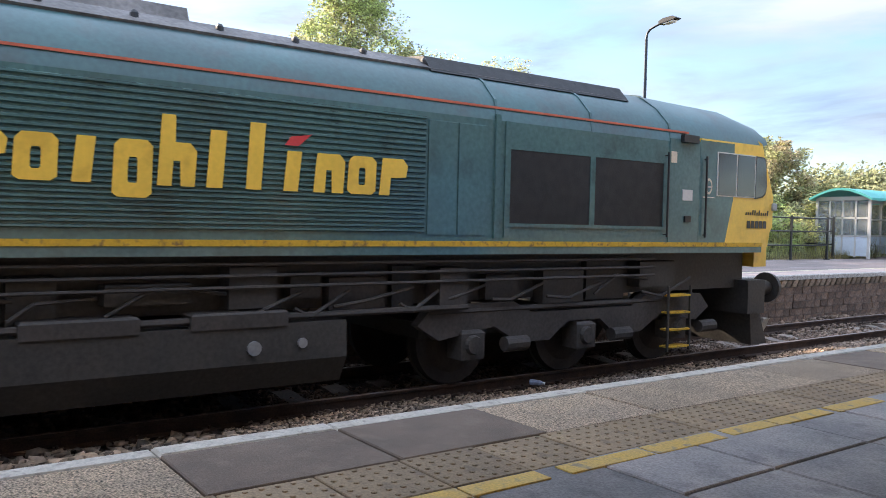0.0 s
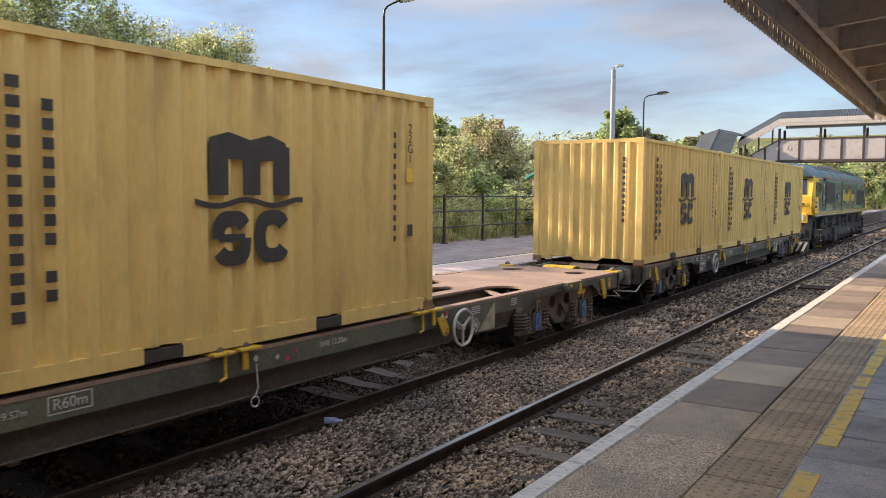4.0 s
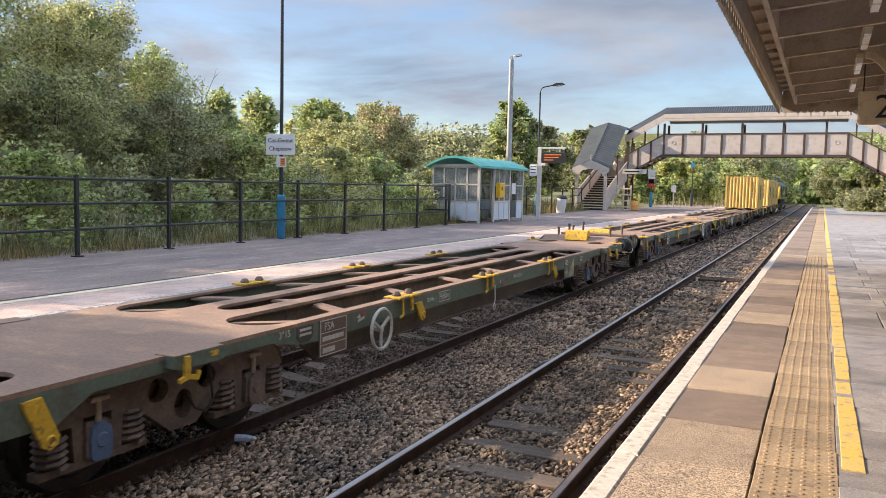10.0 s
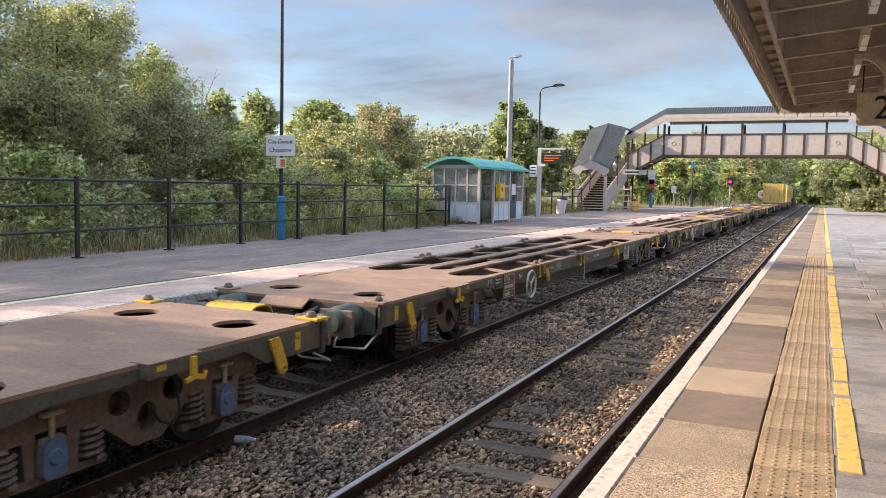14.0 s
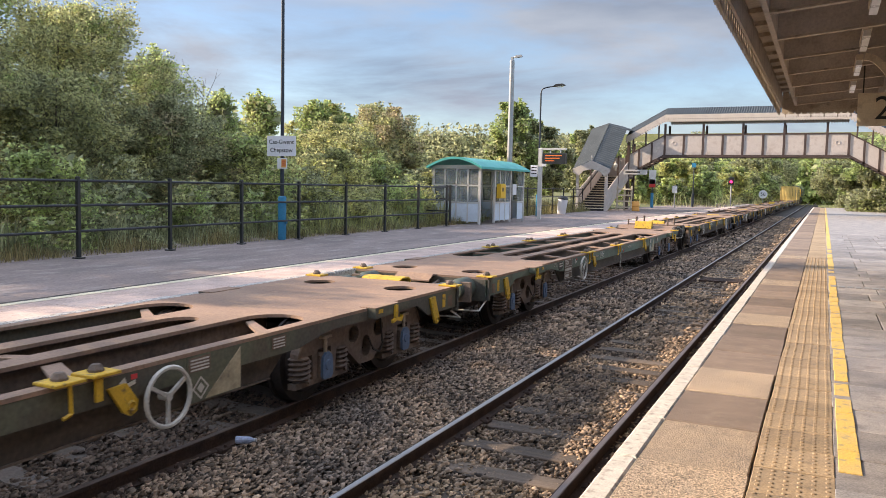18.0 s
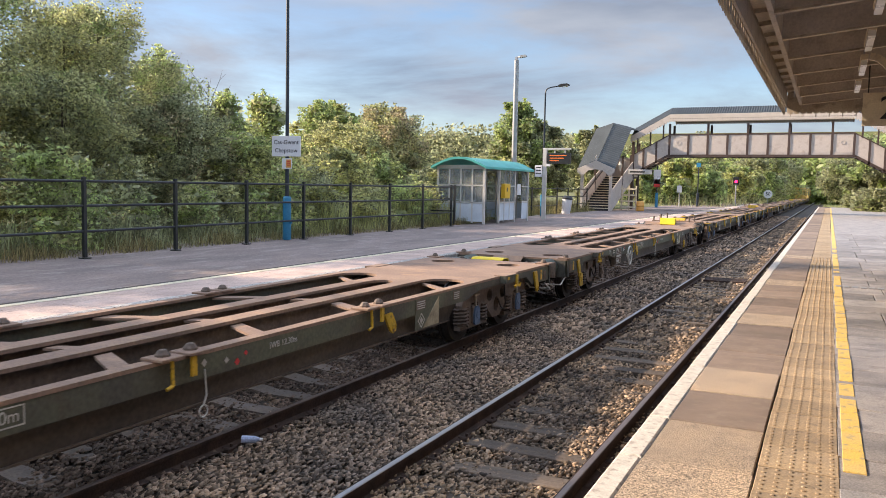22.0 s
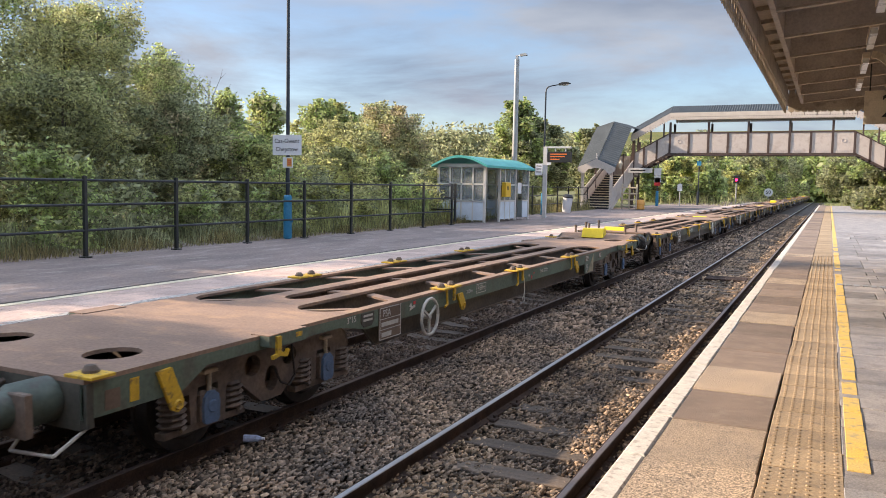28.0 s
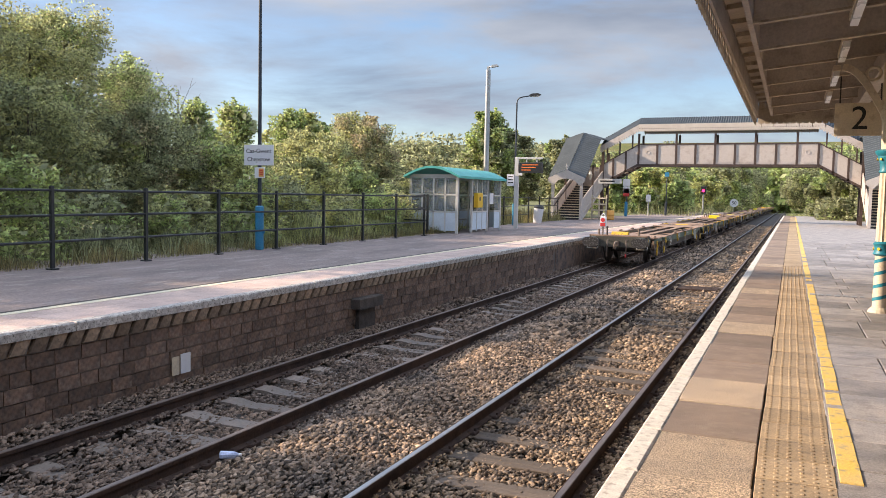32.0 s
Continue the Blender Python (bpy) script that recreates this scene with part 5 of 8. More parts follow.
tree("tree", -29.0, 44.0, 6.6, 2.6, 2.6, M_leafB, 34, 0.11, 220, 80, "green tree in the middle distance", low=0.05, second=M_leafD, fine=True)
tree("tree", -18.0, 50.5, 7.4, 2.0, 2.0, M_leafB, 35, 0.11, 220, 90, "tall green tree behind the platform lamps", low=0.05, second=M_leafD, fine=True)
tree("tree", -19.5, 60.0, 6.4, 2.2, 2.0, M_leafD, 36, 0.13, 220, 90, "dark tree behind the footbridge stair", low=0.05, second=M_leafB, fine=True)
tree("tree", -17.5, 68.0, 6.6, 2.6, 2.2, M_leafD, 37, 0.13, 220, 90, "dark green tree behind the footbridge", low=0.05, second=M_leafB, fine=True)
tree("bush", -16.5, 40.5, 3.0, 1.8, 2.6, M_leafD, 38, 0.09, 200, 60, "dark bush beyond the platform fence", "bush", second=M_leafA, fine=True)
tree("bush", -17.0, 46.5, 3.2, 1.8, 2.6, M_leafA, 39, 0.09, 200, 60, "scrubby bush beyond the platform fence", "bush", second=M_leafC, fine=True)
for q in range(13):
    yq = -3 + q * 2.6
    tree("bush", -13.4 - 0.4 * math.sin(q * 2.2), yq, 1.6 + 0.4 * math.sin(q * 1.7), 0.9, 1.5, (M_leafD, M_leafA, M_leafB)[q % 3], 40 + q, 0.05, 150, 26, "low tangled undergrowth along the platform fence", "bush", second=M_leafC if q > 7 else M_leafB, fine=True, trunk=False)
k = 130
for x, y, h, w, m, m2 in ((-18, 84, 5.5, 4, M_leafB, M_leafC), (-12.5, 90, 5.6, 3.5, M_leafB, M_leafC), (-22, 98, 7.0, 4.5, M_leafD, M_leafB), (-15, 104, 6.0, 4, M_leafC, M_leafB), (-10.5, 112, 5.5, 3.5, M_leafC, M_leafB),
                          (-24, 122, 9, 5, M_leafD, M_leafB), (-15, 128, 8, 5, M_leafB, M_leafD), (-10.5, 142, 8, 4.5, M_leafD, M_leafB), (-20, 150, 12, 6, M_leafD, M_leafB), (-11, 172, 11, 5, M_leafD, M_leafB), (-8.5, 200, 12, 5, M_leafD, M_leafB), (6, 210, 12, 7, M_leafD, M_leafB), (3.5, 182, 9, 4, M_leafD, M_leafB)):
    tree("tree", x, y, h, w, w, m, k, 0.21, 300, 36, "leafy lineside tree in the distance", low=0.02, z=-0.8, second=m2, trunk=False)
    k += 1
for x, y, h, w in ((5.4, 78, 5.2, 2.6), (7.6, 84, 6.2, 3.2), (4.6, 88, 4.6, 2.2), (8.5, 74, 6.0, 2.6), (6.0, 98, 5.8, 3.0), (5.2, 112, 6, 3)):
    tree("bush", x, y, h, w, w, M_leafD, k, 0.15, 380, 44, "dense dark green hedge at the end of the near platform", "hedge", low=0.0, z=-0.5, second=M_leafB, trunk=False)
    k += 1


def scrub(name, x0, x1, y0, y1, n, h0, h1, material, seed, label, z=0.0):
    """Upright grass and weed blades."""
    r = np.random.RandomState(seed)
    x, y = r.uniform(x0, x1, n), r.uniform(y0, y1, n)
    h = r.uniform(h0, h1, n) * (0.6 + 0.4 * np.sin(y * 2.3 + x))
    a = r.uniform(0, 2 * np.pi, n)
    w = h * 0.012 + 0.004
    lean = r.normal(size=(n, 2)) * 0.22 * h[:, None]
    c, s = np.cos(a) * w, np.sin(a) * w
    zb = np.full(n, z)
    P = np.stack([np.stack([x - c, y - s, zb], 1), np.stack([x + c, y + s, zb], 1), np.stack([x + c * 0.4 + lean[:, 0], y + s * 0.4 + lean[:, 1], zb + h], 1), np.stack([x - c * 0.4 + lean[:, 0], y - s * 0.4 + lean[:, 1], zb + h], 1)], 1).reshape(-1, 3)
    F = np.arange(4 * n).reshape(-1, 4)
    tagged(new(name, cloud_mesh(name, P, F, material)), label, "grass", kind="stuff")


scrub("dry_grass", -13.4, -11.75, -4, 30, 24000, 0.08, 0.34, M_dry, 71, "dry yellow grass along the fence", -0.02)
scrub("green_weeds", -16.0, -12.2, -4, 34, 15000, 0.2, 0.8, M_leafD, 72, "tall green weeds behind the fence", 0.0)
scrub("nettles", -15.5, -12.4, 18, 30, 12000, 0.35, 1.0, M_leafC, 73, "sunlit weeds behind the fence", 0.0)
scrub("dry_grass", -17, -13.0, 33, 52, 8000, 0.3, 0.9, M_dry, 74, "dry grass beyond the platform fence", 0.0)
scrub("dry_weeds", -20, -7.3, 76, 130, 16000, 0.4, 1.4, M_dry, 75, "tall pinkish dry weeds beyond the platform end", -0.9)
scrub("green_weeds", -20, -7.3, 76, 135, 9000, 0.5, 2.2, M_leafA, 76, "green weeds beyond the platform end", -0.9)
scrub("grass", 0.3, 4.5, 94, 150, 6000, 0.2, 0.8, M_leafC, 77, "grass past the end of the near platform", -0.9)


def hill(name, x0, x1, y, h, seed, label):
    """A wooded hillside: many large leafy clumps on a ridge."""
    rs = np.random.RandomState(seed)
    cl_ = []
    n = int((x1 - x0) / 4)
    for i in range(n * 6):
        x = rs.uniform(x0, x1)
        top = h * (0.72 + 0.28 * math.sin(x * 0.021 + seed) * math.cos(x * 0.007))
        z = rs.uniform(0.0, 1.0) ** 0.7 * top
        s = rs.uniform(4, 8)
        cl_.append((x, y + z * 1.6 + rs.uniform(-5, 5), z, s, s, s * 0.8))
    v, f = leaves(rs, cl_, 0.9, 90)
    tagged(new(name, cloud_mesh(name, v, f, M_leafD if seed % 2 else M_leafB)), label, "woodland", kind="stuff")
    hb = Shape()
    hb.add([(x, y + 4, -5) if j == 0 else (x, y + 4 + h * 1.5, h * 0.8) for x in (x0, x1) for j in (0, 1)] + [(x, y + 120, -5) for x in (x0, x1)], [(0, 1, 3, 2), (1, 4, 5, 3), (0, 2, 5, 4), (0, 4, 1), (2, 3, 5)])
    tagged(part("hillside", hb, M_grass), "wooded hillside beyond the station", "hill", kind="structure")


hill("woodland", -190, 120, 300, 32, 81, "dark wooded hill beyond the station")
hill("woodland", -60, 60, 235, 15, 82, "green woods along the line")

# ---- train: materials ----
M_deck = mat("rusty_deck", (0.30, 0.195, 0.135), 0.85, var=0.25, scale=0.9, fine=30, col2=(0.225, 0.148, 0.108), bump=0.2, stain=(0.46, 0.28, 0.16), stain_amt=0.42, stretch=(0.9, 1.5, 1))
M_sill = mat("green_sill", (0.125, 0.128, 0.08), 0.65, var=0.35, scale=1.3, fine=25, col2=(0.08, 0.075, 0.06), bump=0.12, stain=(0.09, 0.06, 0.045), stain_amt=0.5)
M_sillgreen = mat("fresh_green_sill", (0.12, 0.165, 0.12), 0.6, var=0.3, scale=1.3, fine=25, col2=(0.10, 0.13, 0.095), bump=0.1, stain=(0.10, 0.075, 0.055), stain_amt=0.45)
M_silldk = mat("dark_headstock", (0.09, 0.084, 0.066), 0.7, var=0.35, scale=3, fine=25, bump=0.15)
M_bogie = mat("grimy_bogie", (0.18, 0.13, 0.098), 0.75, var=0.4, scale=3, fine=25, col2=(0.11, 0.083, 0.066), bump=0.25)
M_wheel = mat("wheel_steel", (0.05, 0.042, 0.038), 0.6, 0.4, var=0.3, scale=4, fine=30, bump=0.1)
M_ychip = mat("chipped_yellow", (0.66, 0.40, 0.03), 0.6, var=0.15, scale=6, fine=40, stain=(0.14, 0.09, 0.05), stain_amt=0.8, bump=0.1)
M_axb = mat("axlebox_blue", (0.10, 0.16, 0.26), 0.6, var=0.2, scale=8, fine=40, bump=0.1)
M_lever = mat("pale_lever", (0.42, 0.34, 0.25), 0.75, var=0.3, scale=8, fine=40, bump=0.1)
M_buf = mat("buffer_green", (0.075, 0.10, 0.082), 0.6, var=0.3, scale=3, fine=25, bump=0.12, stain=(0.06, 0.05, 0.045), stain_amt=0.6)
M_bufhead = mat("scuffed_buffer", (0.055, 0.05, 0.048), 0.5, 0.3, var=0.3, scale=9, fine=60, bump=0.3, stain=(0.30, 0.29, 0.28), stain_amt=0.6)
M_sillgrime = mat("grimy_web", (0.10, 0.08, 0.062), 0.75, var=0.35, scale=1.5, fine=25, bump=0.15, stain=(0.10, 0.075, 0.055), stain_amt=0.6)
M_creamdirt = mat("worn_cream_mark", (0.44, 0.37, 0.24), 0.7, var=0.25, scale=4, fine=30, stain=(0.16, 0.12, 0.08), stain_amt=0.6, bump=0.05)
M_stopnew = mat("fresh_yellow", (0.80, 0.60, 0.02), 0.5, var=0.1, scale=3, fine=30, bump=0.05)
M_tbar = mat("stencil_white", (0.55, 0.52, 0.46), 0.7, var=0.2, bump=0)
M_panel = mat("data_panel", (0.165, 0.112, 0.078), 0.7, var=0.2, scale=4, bump=0.05)
M_box_yellow = mat("container_yellow", (0.79, 0.55, 0.175), 0.6, var=0.1, scale=0.9, fine=20, col2=(0.68, 0.465, 0.15), bump=0.06, stain=(0.40, 0.26, 0.09), stain_amt=0.45, stretch=(1, 1.5, 0.45))
M_mark = mat("container_mark", (0.055, 0.048, 0.04), 0.6, var=0.2, scale=6, bump=0)
M_cast = mat("corner_casting", (0.28, 0.15, 0.07), 0.7, var=0.3, scale=8, bump=0.1)
M_lgreen = mat("loco_green", (0.085, 0.165, 0.16), 0.22, var=0.2, scale=0.8, fine=20, col2=(0.075, 0.14, 0.14), bump=0.04, stain=(0.045, 0.06, 0.05), stain_amt=0.35)
M_lblue = mat("loco_roof_blue", (0.05, 0.125, 0.13), 0.42, var=0.2, scale=1, fine=20, col2=(0.055, 0.105, 0.11), bump=0.04, stain=(0.07, 0.075, 0.075), stain_amt=0.4)
M_lroof = mat("loco_roof_dirt", (0.19, 0.175, 0.165), 0.75, var=0.4, scale=1.5, fine=20, col2=(0.10, 0.095, 0.09), bump=0.15)
M_lyel = mat("loco_yellow", (0.86, 0.55, 0.08), 0.32, var=0.08, scale=1.5, fine=20, bump=0.03, stain=(0.45, 0.25, 0.04), stain_amt=0.35)
M_grille = mat("dark_grille", (0.012, 0.012, 0.012), 0.6, var=0.3, scale=8, fine=60, bump=0.3)
M_cabglass = mat("cab_glass", (0.02, 0.025, 0.03), 0.06, var=0.1, bump=0, spec=0.8)
M_redline = mat("red_line", (0.55, 0.12, 0.06), 0.5, var=0.15, bump=0)
M_under = mat("underframe", (0.035, 0.034, 0.033), 0.6, var=0.4, scale=2, fine=25, bump=0.2, col2=(0.05, 0.045, 0.04))
M_lbog = mat("loco_bogie", (0.06, 0.052, 0.047), 0.75, var=0.4, scale=2, fine=25, bump=0.2, col2=(0.04, 0.036, 0.034))
M_head = mat("headlamp_glass", (0.7, 0.75, 0.78), 0.1, var=0.05, bump=0)

def coil(c, r, h, turns, d):
    n = turns * 8
    v, f = [], []
    for i in range(n + 1):
        a = 2 * math.pi * i / 8
        for k in range(4):
            q = math.pi / 2 * k
            e = r + d * math.cos(q)
            v.append((c[0] + e * math.cos(a), c[1] + e * math.sin(a), c[2] + h * i / n + d * math.sin(q)))
    for i in range(n):
        for k in range(4):
            f.append((4 * i + k, 4 * i + (k + 1) % 4, 4 * i + 4 + (k + 1) % 4, 4 * i + 4 + k))
    return Shape().add(v, f + [(3, 2, 1, 0), (4 * n, 4 * n + 1, 4 * n + 2, 4 * n + 3)])


def bogie(parent, yc, box_mats):
    """Two-axle freight bogie: plate side frames arched over the axleboxes with lightening holes, coil springs, painted axle covers."""
    b = part("bogie", Shape().box(-0.9, 0.9, yc - 0.26, yc + 0.26, 0.42, 0.70, 0.02).box(-0.95, 0.95, yc - 0.10, yc + 0.10, 0.34, 0.43), M_bogie, parent, "grimy two-axle bogie")
    r = 0.46
    for dy in (-0.9, 0.9):
        y = yc + dy
        w = Shape().tube((-0.62, y, r), (0.62, y, r), 0.085, n=10)
        for s in (-1, 1):
            w.tube((s * 0.68, y, r), (s * 0.81, y, r), r, r * 0.985, 28).tube((s * 0.66, y, r), (s * 0.69, y, r), r + 0.028, r + 0.028, 28).tube((s * 0.81, y, r), (s * 0.84, y, r), 0.36, 0.33, 22)
        part("wheelset", w, M_wheel, b, "steel wheelset", True)
    for s in (-1, 1):
        x0, x1 = (0.96, 1.06) if s > 0 else (-1.06, -0.96)
        fr = Shape()
        for k in (-1, 1):
            fr.prism([(yc + k * p, z) for p, z in ((0.42, 0.50), (0.42, 0.81), (0.60, 0.87), (0.78, 0.90), (0.98, 0.90), (1.16, 0.85), (1.30, 0.75), (1.37, 0.62), (1.37, 0.57), (1.12, 0.58), (1.10, 0.31), (1.03, 0.31), (1.02, 0.62), (0.76, 0.62), (0.75, 0.31), (0.67, 0.31), (0.65, 0.56))], "x", x0, x1)
            fr.prism([(yc + k * p, z) for p, z in ((0.42, 0.50), (0.15, 0.29), (0.15, 0.50))], "x", x0, x1)
        sub = Shape().holed(yc - 0.42, yc - 0.15, 0.50, 0.81, yc - 0.285, 0.665, 0.115, 0.10, 0, 0.10, 16).holed(yc + 0.15, yc + 0.42, 0.50, 0.81, yc + 0.285, 0.665, 0.115, 0.10, 0, 0.10, 16).holed(yc - 0.15, yc + 0.15, 0.29, 0.81, yc, 0.49, 0.105, 0.125, 0, 0.10, 18)
        fr.add([(x0 + p[2], p[0], p[1]) for p in sub.v], sub.f)
        part("side_frame", fr, M_bogie, b)
        if s < 0:
            continue
        half = ((0.45, 0.815), (0.78, 0.895), (0.98, 0.895), (1.16, 0.845), (1.30, 0.745), (1.37, 0.60))
        rim = Shape().path([(s * 1.06, yc - p, z) for p, z in half[::-1]] + [(s * 1.06, yc + p, z) for p, z in half], 0.014, 5)
        part("frame_rim", rim, M_bogie, b)
        part("brake_hose", Shape().path([(s * 1.08, yc + 0.02, 0.58), (s * 1.11, yc + 0.08, 0.44), (s * 1.11, yc + 0.22, 0.38), (s * 1.10, yc + 0.32, 0.46), (s * 1.09, yc + 0.28, 0.78)], 0.012, 5), M_wheel, b)
        for k, dy in enumerate((-0.9, 0.9)):
            y = yc + dy
            ab = part("axlebox", Shape().box(min(s * 0.9, s * 1.09), max(s * 0.9, s * 1.09), y - 0.12, y + 0.12, 0.32, 0.58, 0.03).box(min(s * 0.95, s * 1.05), max(s * 0.95, s * 1.05), y - 0.50, y + 0.50, 0.25, 0.31), M_bogie, b)
            cm_ = box_mats[(k + (s > 0)) % len(box_mats)]
            part("end_cover", Shape().prism([(y - 0.07, 0.29), (y + 0.07, 0.29), (y + 0.095, 0.32), (y + 0.10, 0.45), (y + 0.085, 0.53), (y + 0.03, 0.575), (y - 0.03, 0.575), (y - 0.085, 0.53), (y - 0.10, 0.45), (y - 0.095, 0.32)], "x", min(s * 1.09, s * 1.12), max(s * 1.09, s * 1.12)).tube((s * 1.12, y, 0.44), (s * 1.132, y, 0.44), 0.06, 0.05, 12), cm_, ab, "painted axle end cover")
            for q in (-0.36, 0.36):
                part("spring", coil((s * 1.0, y + q, 0.31), 0.105, 0.26, 5, 0.022), M_bogie, b, "coil spring")
            part("lever", Shape().tube((s * 1.08, y, 0.57), (s * 1.08, y, 0.73), 0.022, n=8).box(min(s * 1.03, s * 1.11), max(s * 1.03, s * 1.11), y - 0.085, y + 0.085, 0.73, 0.765, 0.01), M_lever, ab, "pale rusty lever")
    return b


HB = 6.86                    # half the distance between the bogie centres
E_OUT, E_IN = 2.90, 2.30     # from a bogie centre to an outer and to an inner end


def slot_end(d, y0, x0, x1, reach):
    """Deck plate between y0 and the hollow, rounded end of a slot that runs away in direction d."""
    c, h, n = (x0 + x1) / 2, (x1 - x0) / 2, 12
    arc = [(c + h * math.cos(math.pi * k / n), y0 + d * (0.12 + reach * (1 - math.sin(math.pi * k / n)))) for k in range(n + 1)]
    return Shape().prism([(x0, y0), (x1, y0)] + arc, "z", 0.94, 0.975)


def wagon(label, outer_front, outer_rear, wheel_front, seed, cls, stop_mat, sill_mat):
    """A long flat container wagon on two bogies: rusty end decks with oval openings, three long slots, green sills."""
    rn = random.Random(seed)
    t = thing("container_wagon", label, "flat wagon", "container wagons")
    ypaint = M_ychip if rn.random() < 0.45 else M_deck
    z0, z1 = 0.94, 0.975
    for d, outer in ((1, outer_front), (-1, outer_rear)):
        yb = d * HB
        e = lambda q: yb + d * q                       # q metres from the bogie centre towards the end
        # end deck in two halves with an oval opening each, then the plain plate over the bogie
        q0, q1, qc, ra, rb = (1.0, 2.02, 1.58, 0.235, 0.40) if outer else (1.2, E_IN, 1.56, 0.215, 0.25)
        for xa, xb in ((-1.2 if not outer else -1.12, 0.0), (0.0, 1.12 if outer else 1.2)):
            part("end_plate", Shape().holed(xa, xb, min(e(q0), e(q1)), max(e(q0), e(q1)), math.copysign(0.66, xa + xb), e(qc), ra, rb, z0, z1), M_deck, t, "rusty end plate with an oval opening")
        part("end_deck", Shape().box(-1.2, 1.2, min(e(q0), e(-0.95)), max(e(q0), e(-0.95)), z0, z1), M_deck, t, "rusty plated end deck")
        for x0, x1, lead in ((-1.08, -0.42, 0.0), (0.42, 1.08, 0.0), (-0.19, 0.19, 0.65)):
            part("slot_end", slot_end(-d, e(-0.95 - lead), x0, x1, 0.36 if lead == 0 else 0.3), M_deck, t)
            if lead:
                part("deck_strip", Shape().box(x0, x1, min(e(-0.95), e(-0.95 - lead)), max(e(-0.95), e(-0.95 - lead)), z0, z1), M_deck, t)
            else:
                part("cross_arm", Shape().prism([(x0, e(-1.30)), (x0, e(-1.42)), (x1, e(-2.0)), (x1, e(-1.82))], "z", 0.895, 0.92), M_deck, t)
        for s in (-1, 1):
            lo_ = lambda a, b: (min(s * a, s * b), max(s * a, s * b))
            # thin solebar above the bogie, cranked down towards the middle
            part("end_sill", Shape().prism([(e(2.0 if outer else E_IN), 0.94), (e(2.0 if outer else E_IN), 0.68 if not outer else 0.78), (e(1.35), 0.68 if not outer else 0.80), (e(1.05), 0.84), (e(-1.0), 0.84), (e(-1.55), 0.74), (e(-1.55), 0.94)], "x", *lo_(1.165, 1.20)), sill_mat, t, "dark green end sill")
            box_ = part("side_bearer", Shape().prism([(e(0.36), 0.975), (e(0.36), 0.88), (e(0.30), 0.86), (e(-0.22), 0.86), (e(-0.22), 0.975)], "x", *lo_(1.10, 1.31)), sill_mat, t, "flat-topped side bearer")
            part("bearer_top", Shape().prism([(lo_(1.10, 1.31)[0], e(0.36)), (lo_(1.10, 1.31)[1], e(0.36)), (lo_(1.10, 1.31)[1], e(-0.22)), (lo_(1.10, 1.31)[0], e(-0.22))], "z", 0.976, 0.984), M_deck, box_)
            if s > 0:
                part("bearer_mark", Shape().box(*lo_(1.31, 1.313), min(e(-0.05), e(-0.15)), max(e(-0.05), e(-0.15)), 0.91, 0.955), M_ychip, box_)
            yk = e(0.24)
            if s > 0:
                part("rope_hook", Shape().beam((s * 1.325, yk, 0.965), (s * 1.325, yk, 0.80), 0.03, 0.06, (0, 1, 0)).beam((s * 1.325, yk + 0.01, 0.80), (s * 1.33, yk + 0.12, 0.775), 0.03, 0.04).beam((s * 1.33, yk + 0.11, 0.775), (s * 1.335, yk + 0.13, 0.83), 0.03, 0.03).beam((s * 1.325, yk - 0.09, 0.775), (s * 1.325, yk + 0.02, 0.80), 0.03, 0.035), M_ychip, t, "chipped yellow rope hook")
            if outer:
                # raised headstock: raking gussets and a box beam
                part("gusset", Shape().prism([(e(1.9), 0.80), (e(1.75), 0.94), (e(2.3), 1.08), (e(E_OUT), 1.08), (e(E_OUT), 0.70), (e(2.3), 0.70)], "x", *lo_(0.99, 1.02)), M_silldk, t, "dark headstock gusset")
                if s > 0:
                    part("warning_label", Shape().box(*lo_(1.021, 1.024), min(e(2.42), e(2.50)), max(e(2.42), e(2.50)), 0.82, 0.98), M_ychip, t, "small yellow warning label")
                if s > 0:
                    part("stencil", Shape().box(*lo_(1.021, 1.024), min(e(2.15), e(2.24)), max(e(2.15), e(2.24)), 0.84, 0.93), M_tbar, t)
                part("lifting_lug", Shape().prism([(e(2.58), 0.93), (e(2.84), 0.93), (e(2.84), 1.0), (e(2.75), 1.03), (e(2.66), 1.03), (e(2.58), 1.0)], "x", *lo_(1.021, 1.04)), M_silldk, t)
                yf = e(E_OUT)
                bu = part("buffer", Shape().tube((s * 0.87, yf, 0.85), (s * 0.87, yf + d * 0.22, 0.85), 0.185, 0.175, 20).tube((s * 0.87, yf + d * 0.22, 0.85), (s * 0.87, yf + d * 0.42, 0.85), 0.145, 0.145, 18), M_buf, t, "green buffer casing with scuffed head", True)
                hd = [(0.30 * math.copysign(abs(math.cos(a)) ** 0.75, math.cos(a)), 0.175 * math.copysign(abs(math.sin(a)) ** 0.75, math.sin(a))) for a in [2 * math.pi * k / 20 for k in range(20)]]
                part("buffer_head", Shape().prism([(s * 0.87 + p, 0.85 + q) for p, q in hd], "y", min(yf + d * 0.42, yf + d * 0.50), max(yf + d * 0.42, yf + d * 0.50)), M_bufhead, bu, "worn oval buffer head")
                part("step_iron", Shape().path([(s * 1.05, yf - d * 0.15, 0.70), (s * 1.08, yf + d * 0.14, 0.61), (s * 0.72, yf + d * 0.14, 0.60), (s * 0.68, yf - d * 0.02, 0.70)], 0.011, 6), M_tbar, t, "pale shunter's step iron")
            else:
                ye = e(E_IN)
                part("corner_plate", Shape().box(*lo_(1.0, 1.27), min(e(2.08), ye), max(e(2.08), ye), 0.976, 1.0, 0.006), ypaint, t, "chipped container locating plate")
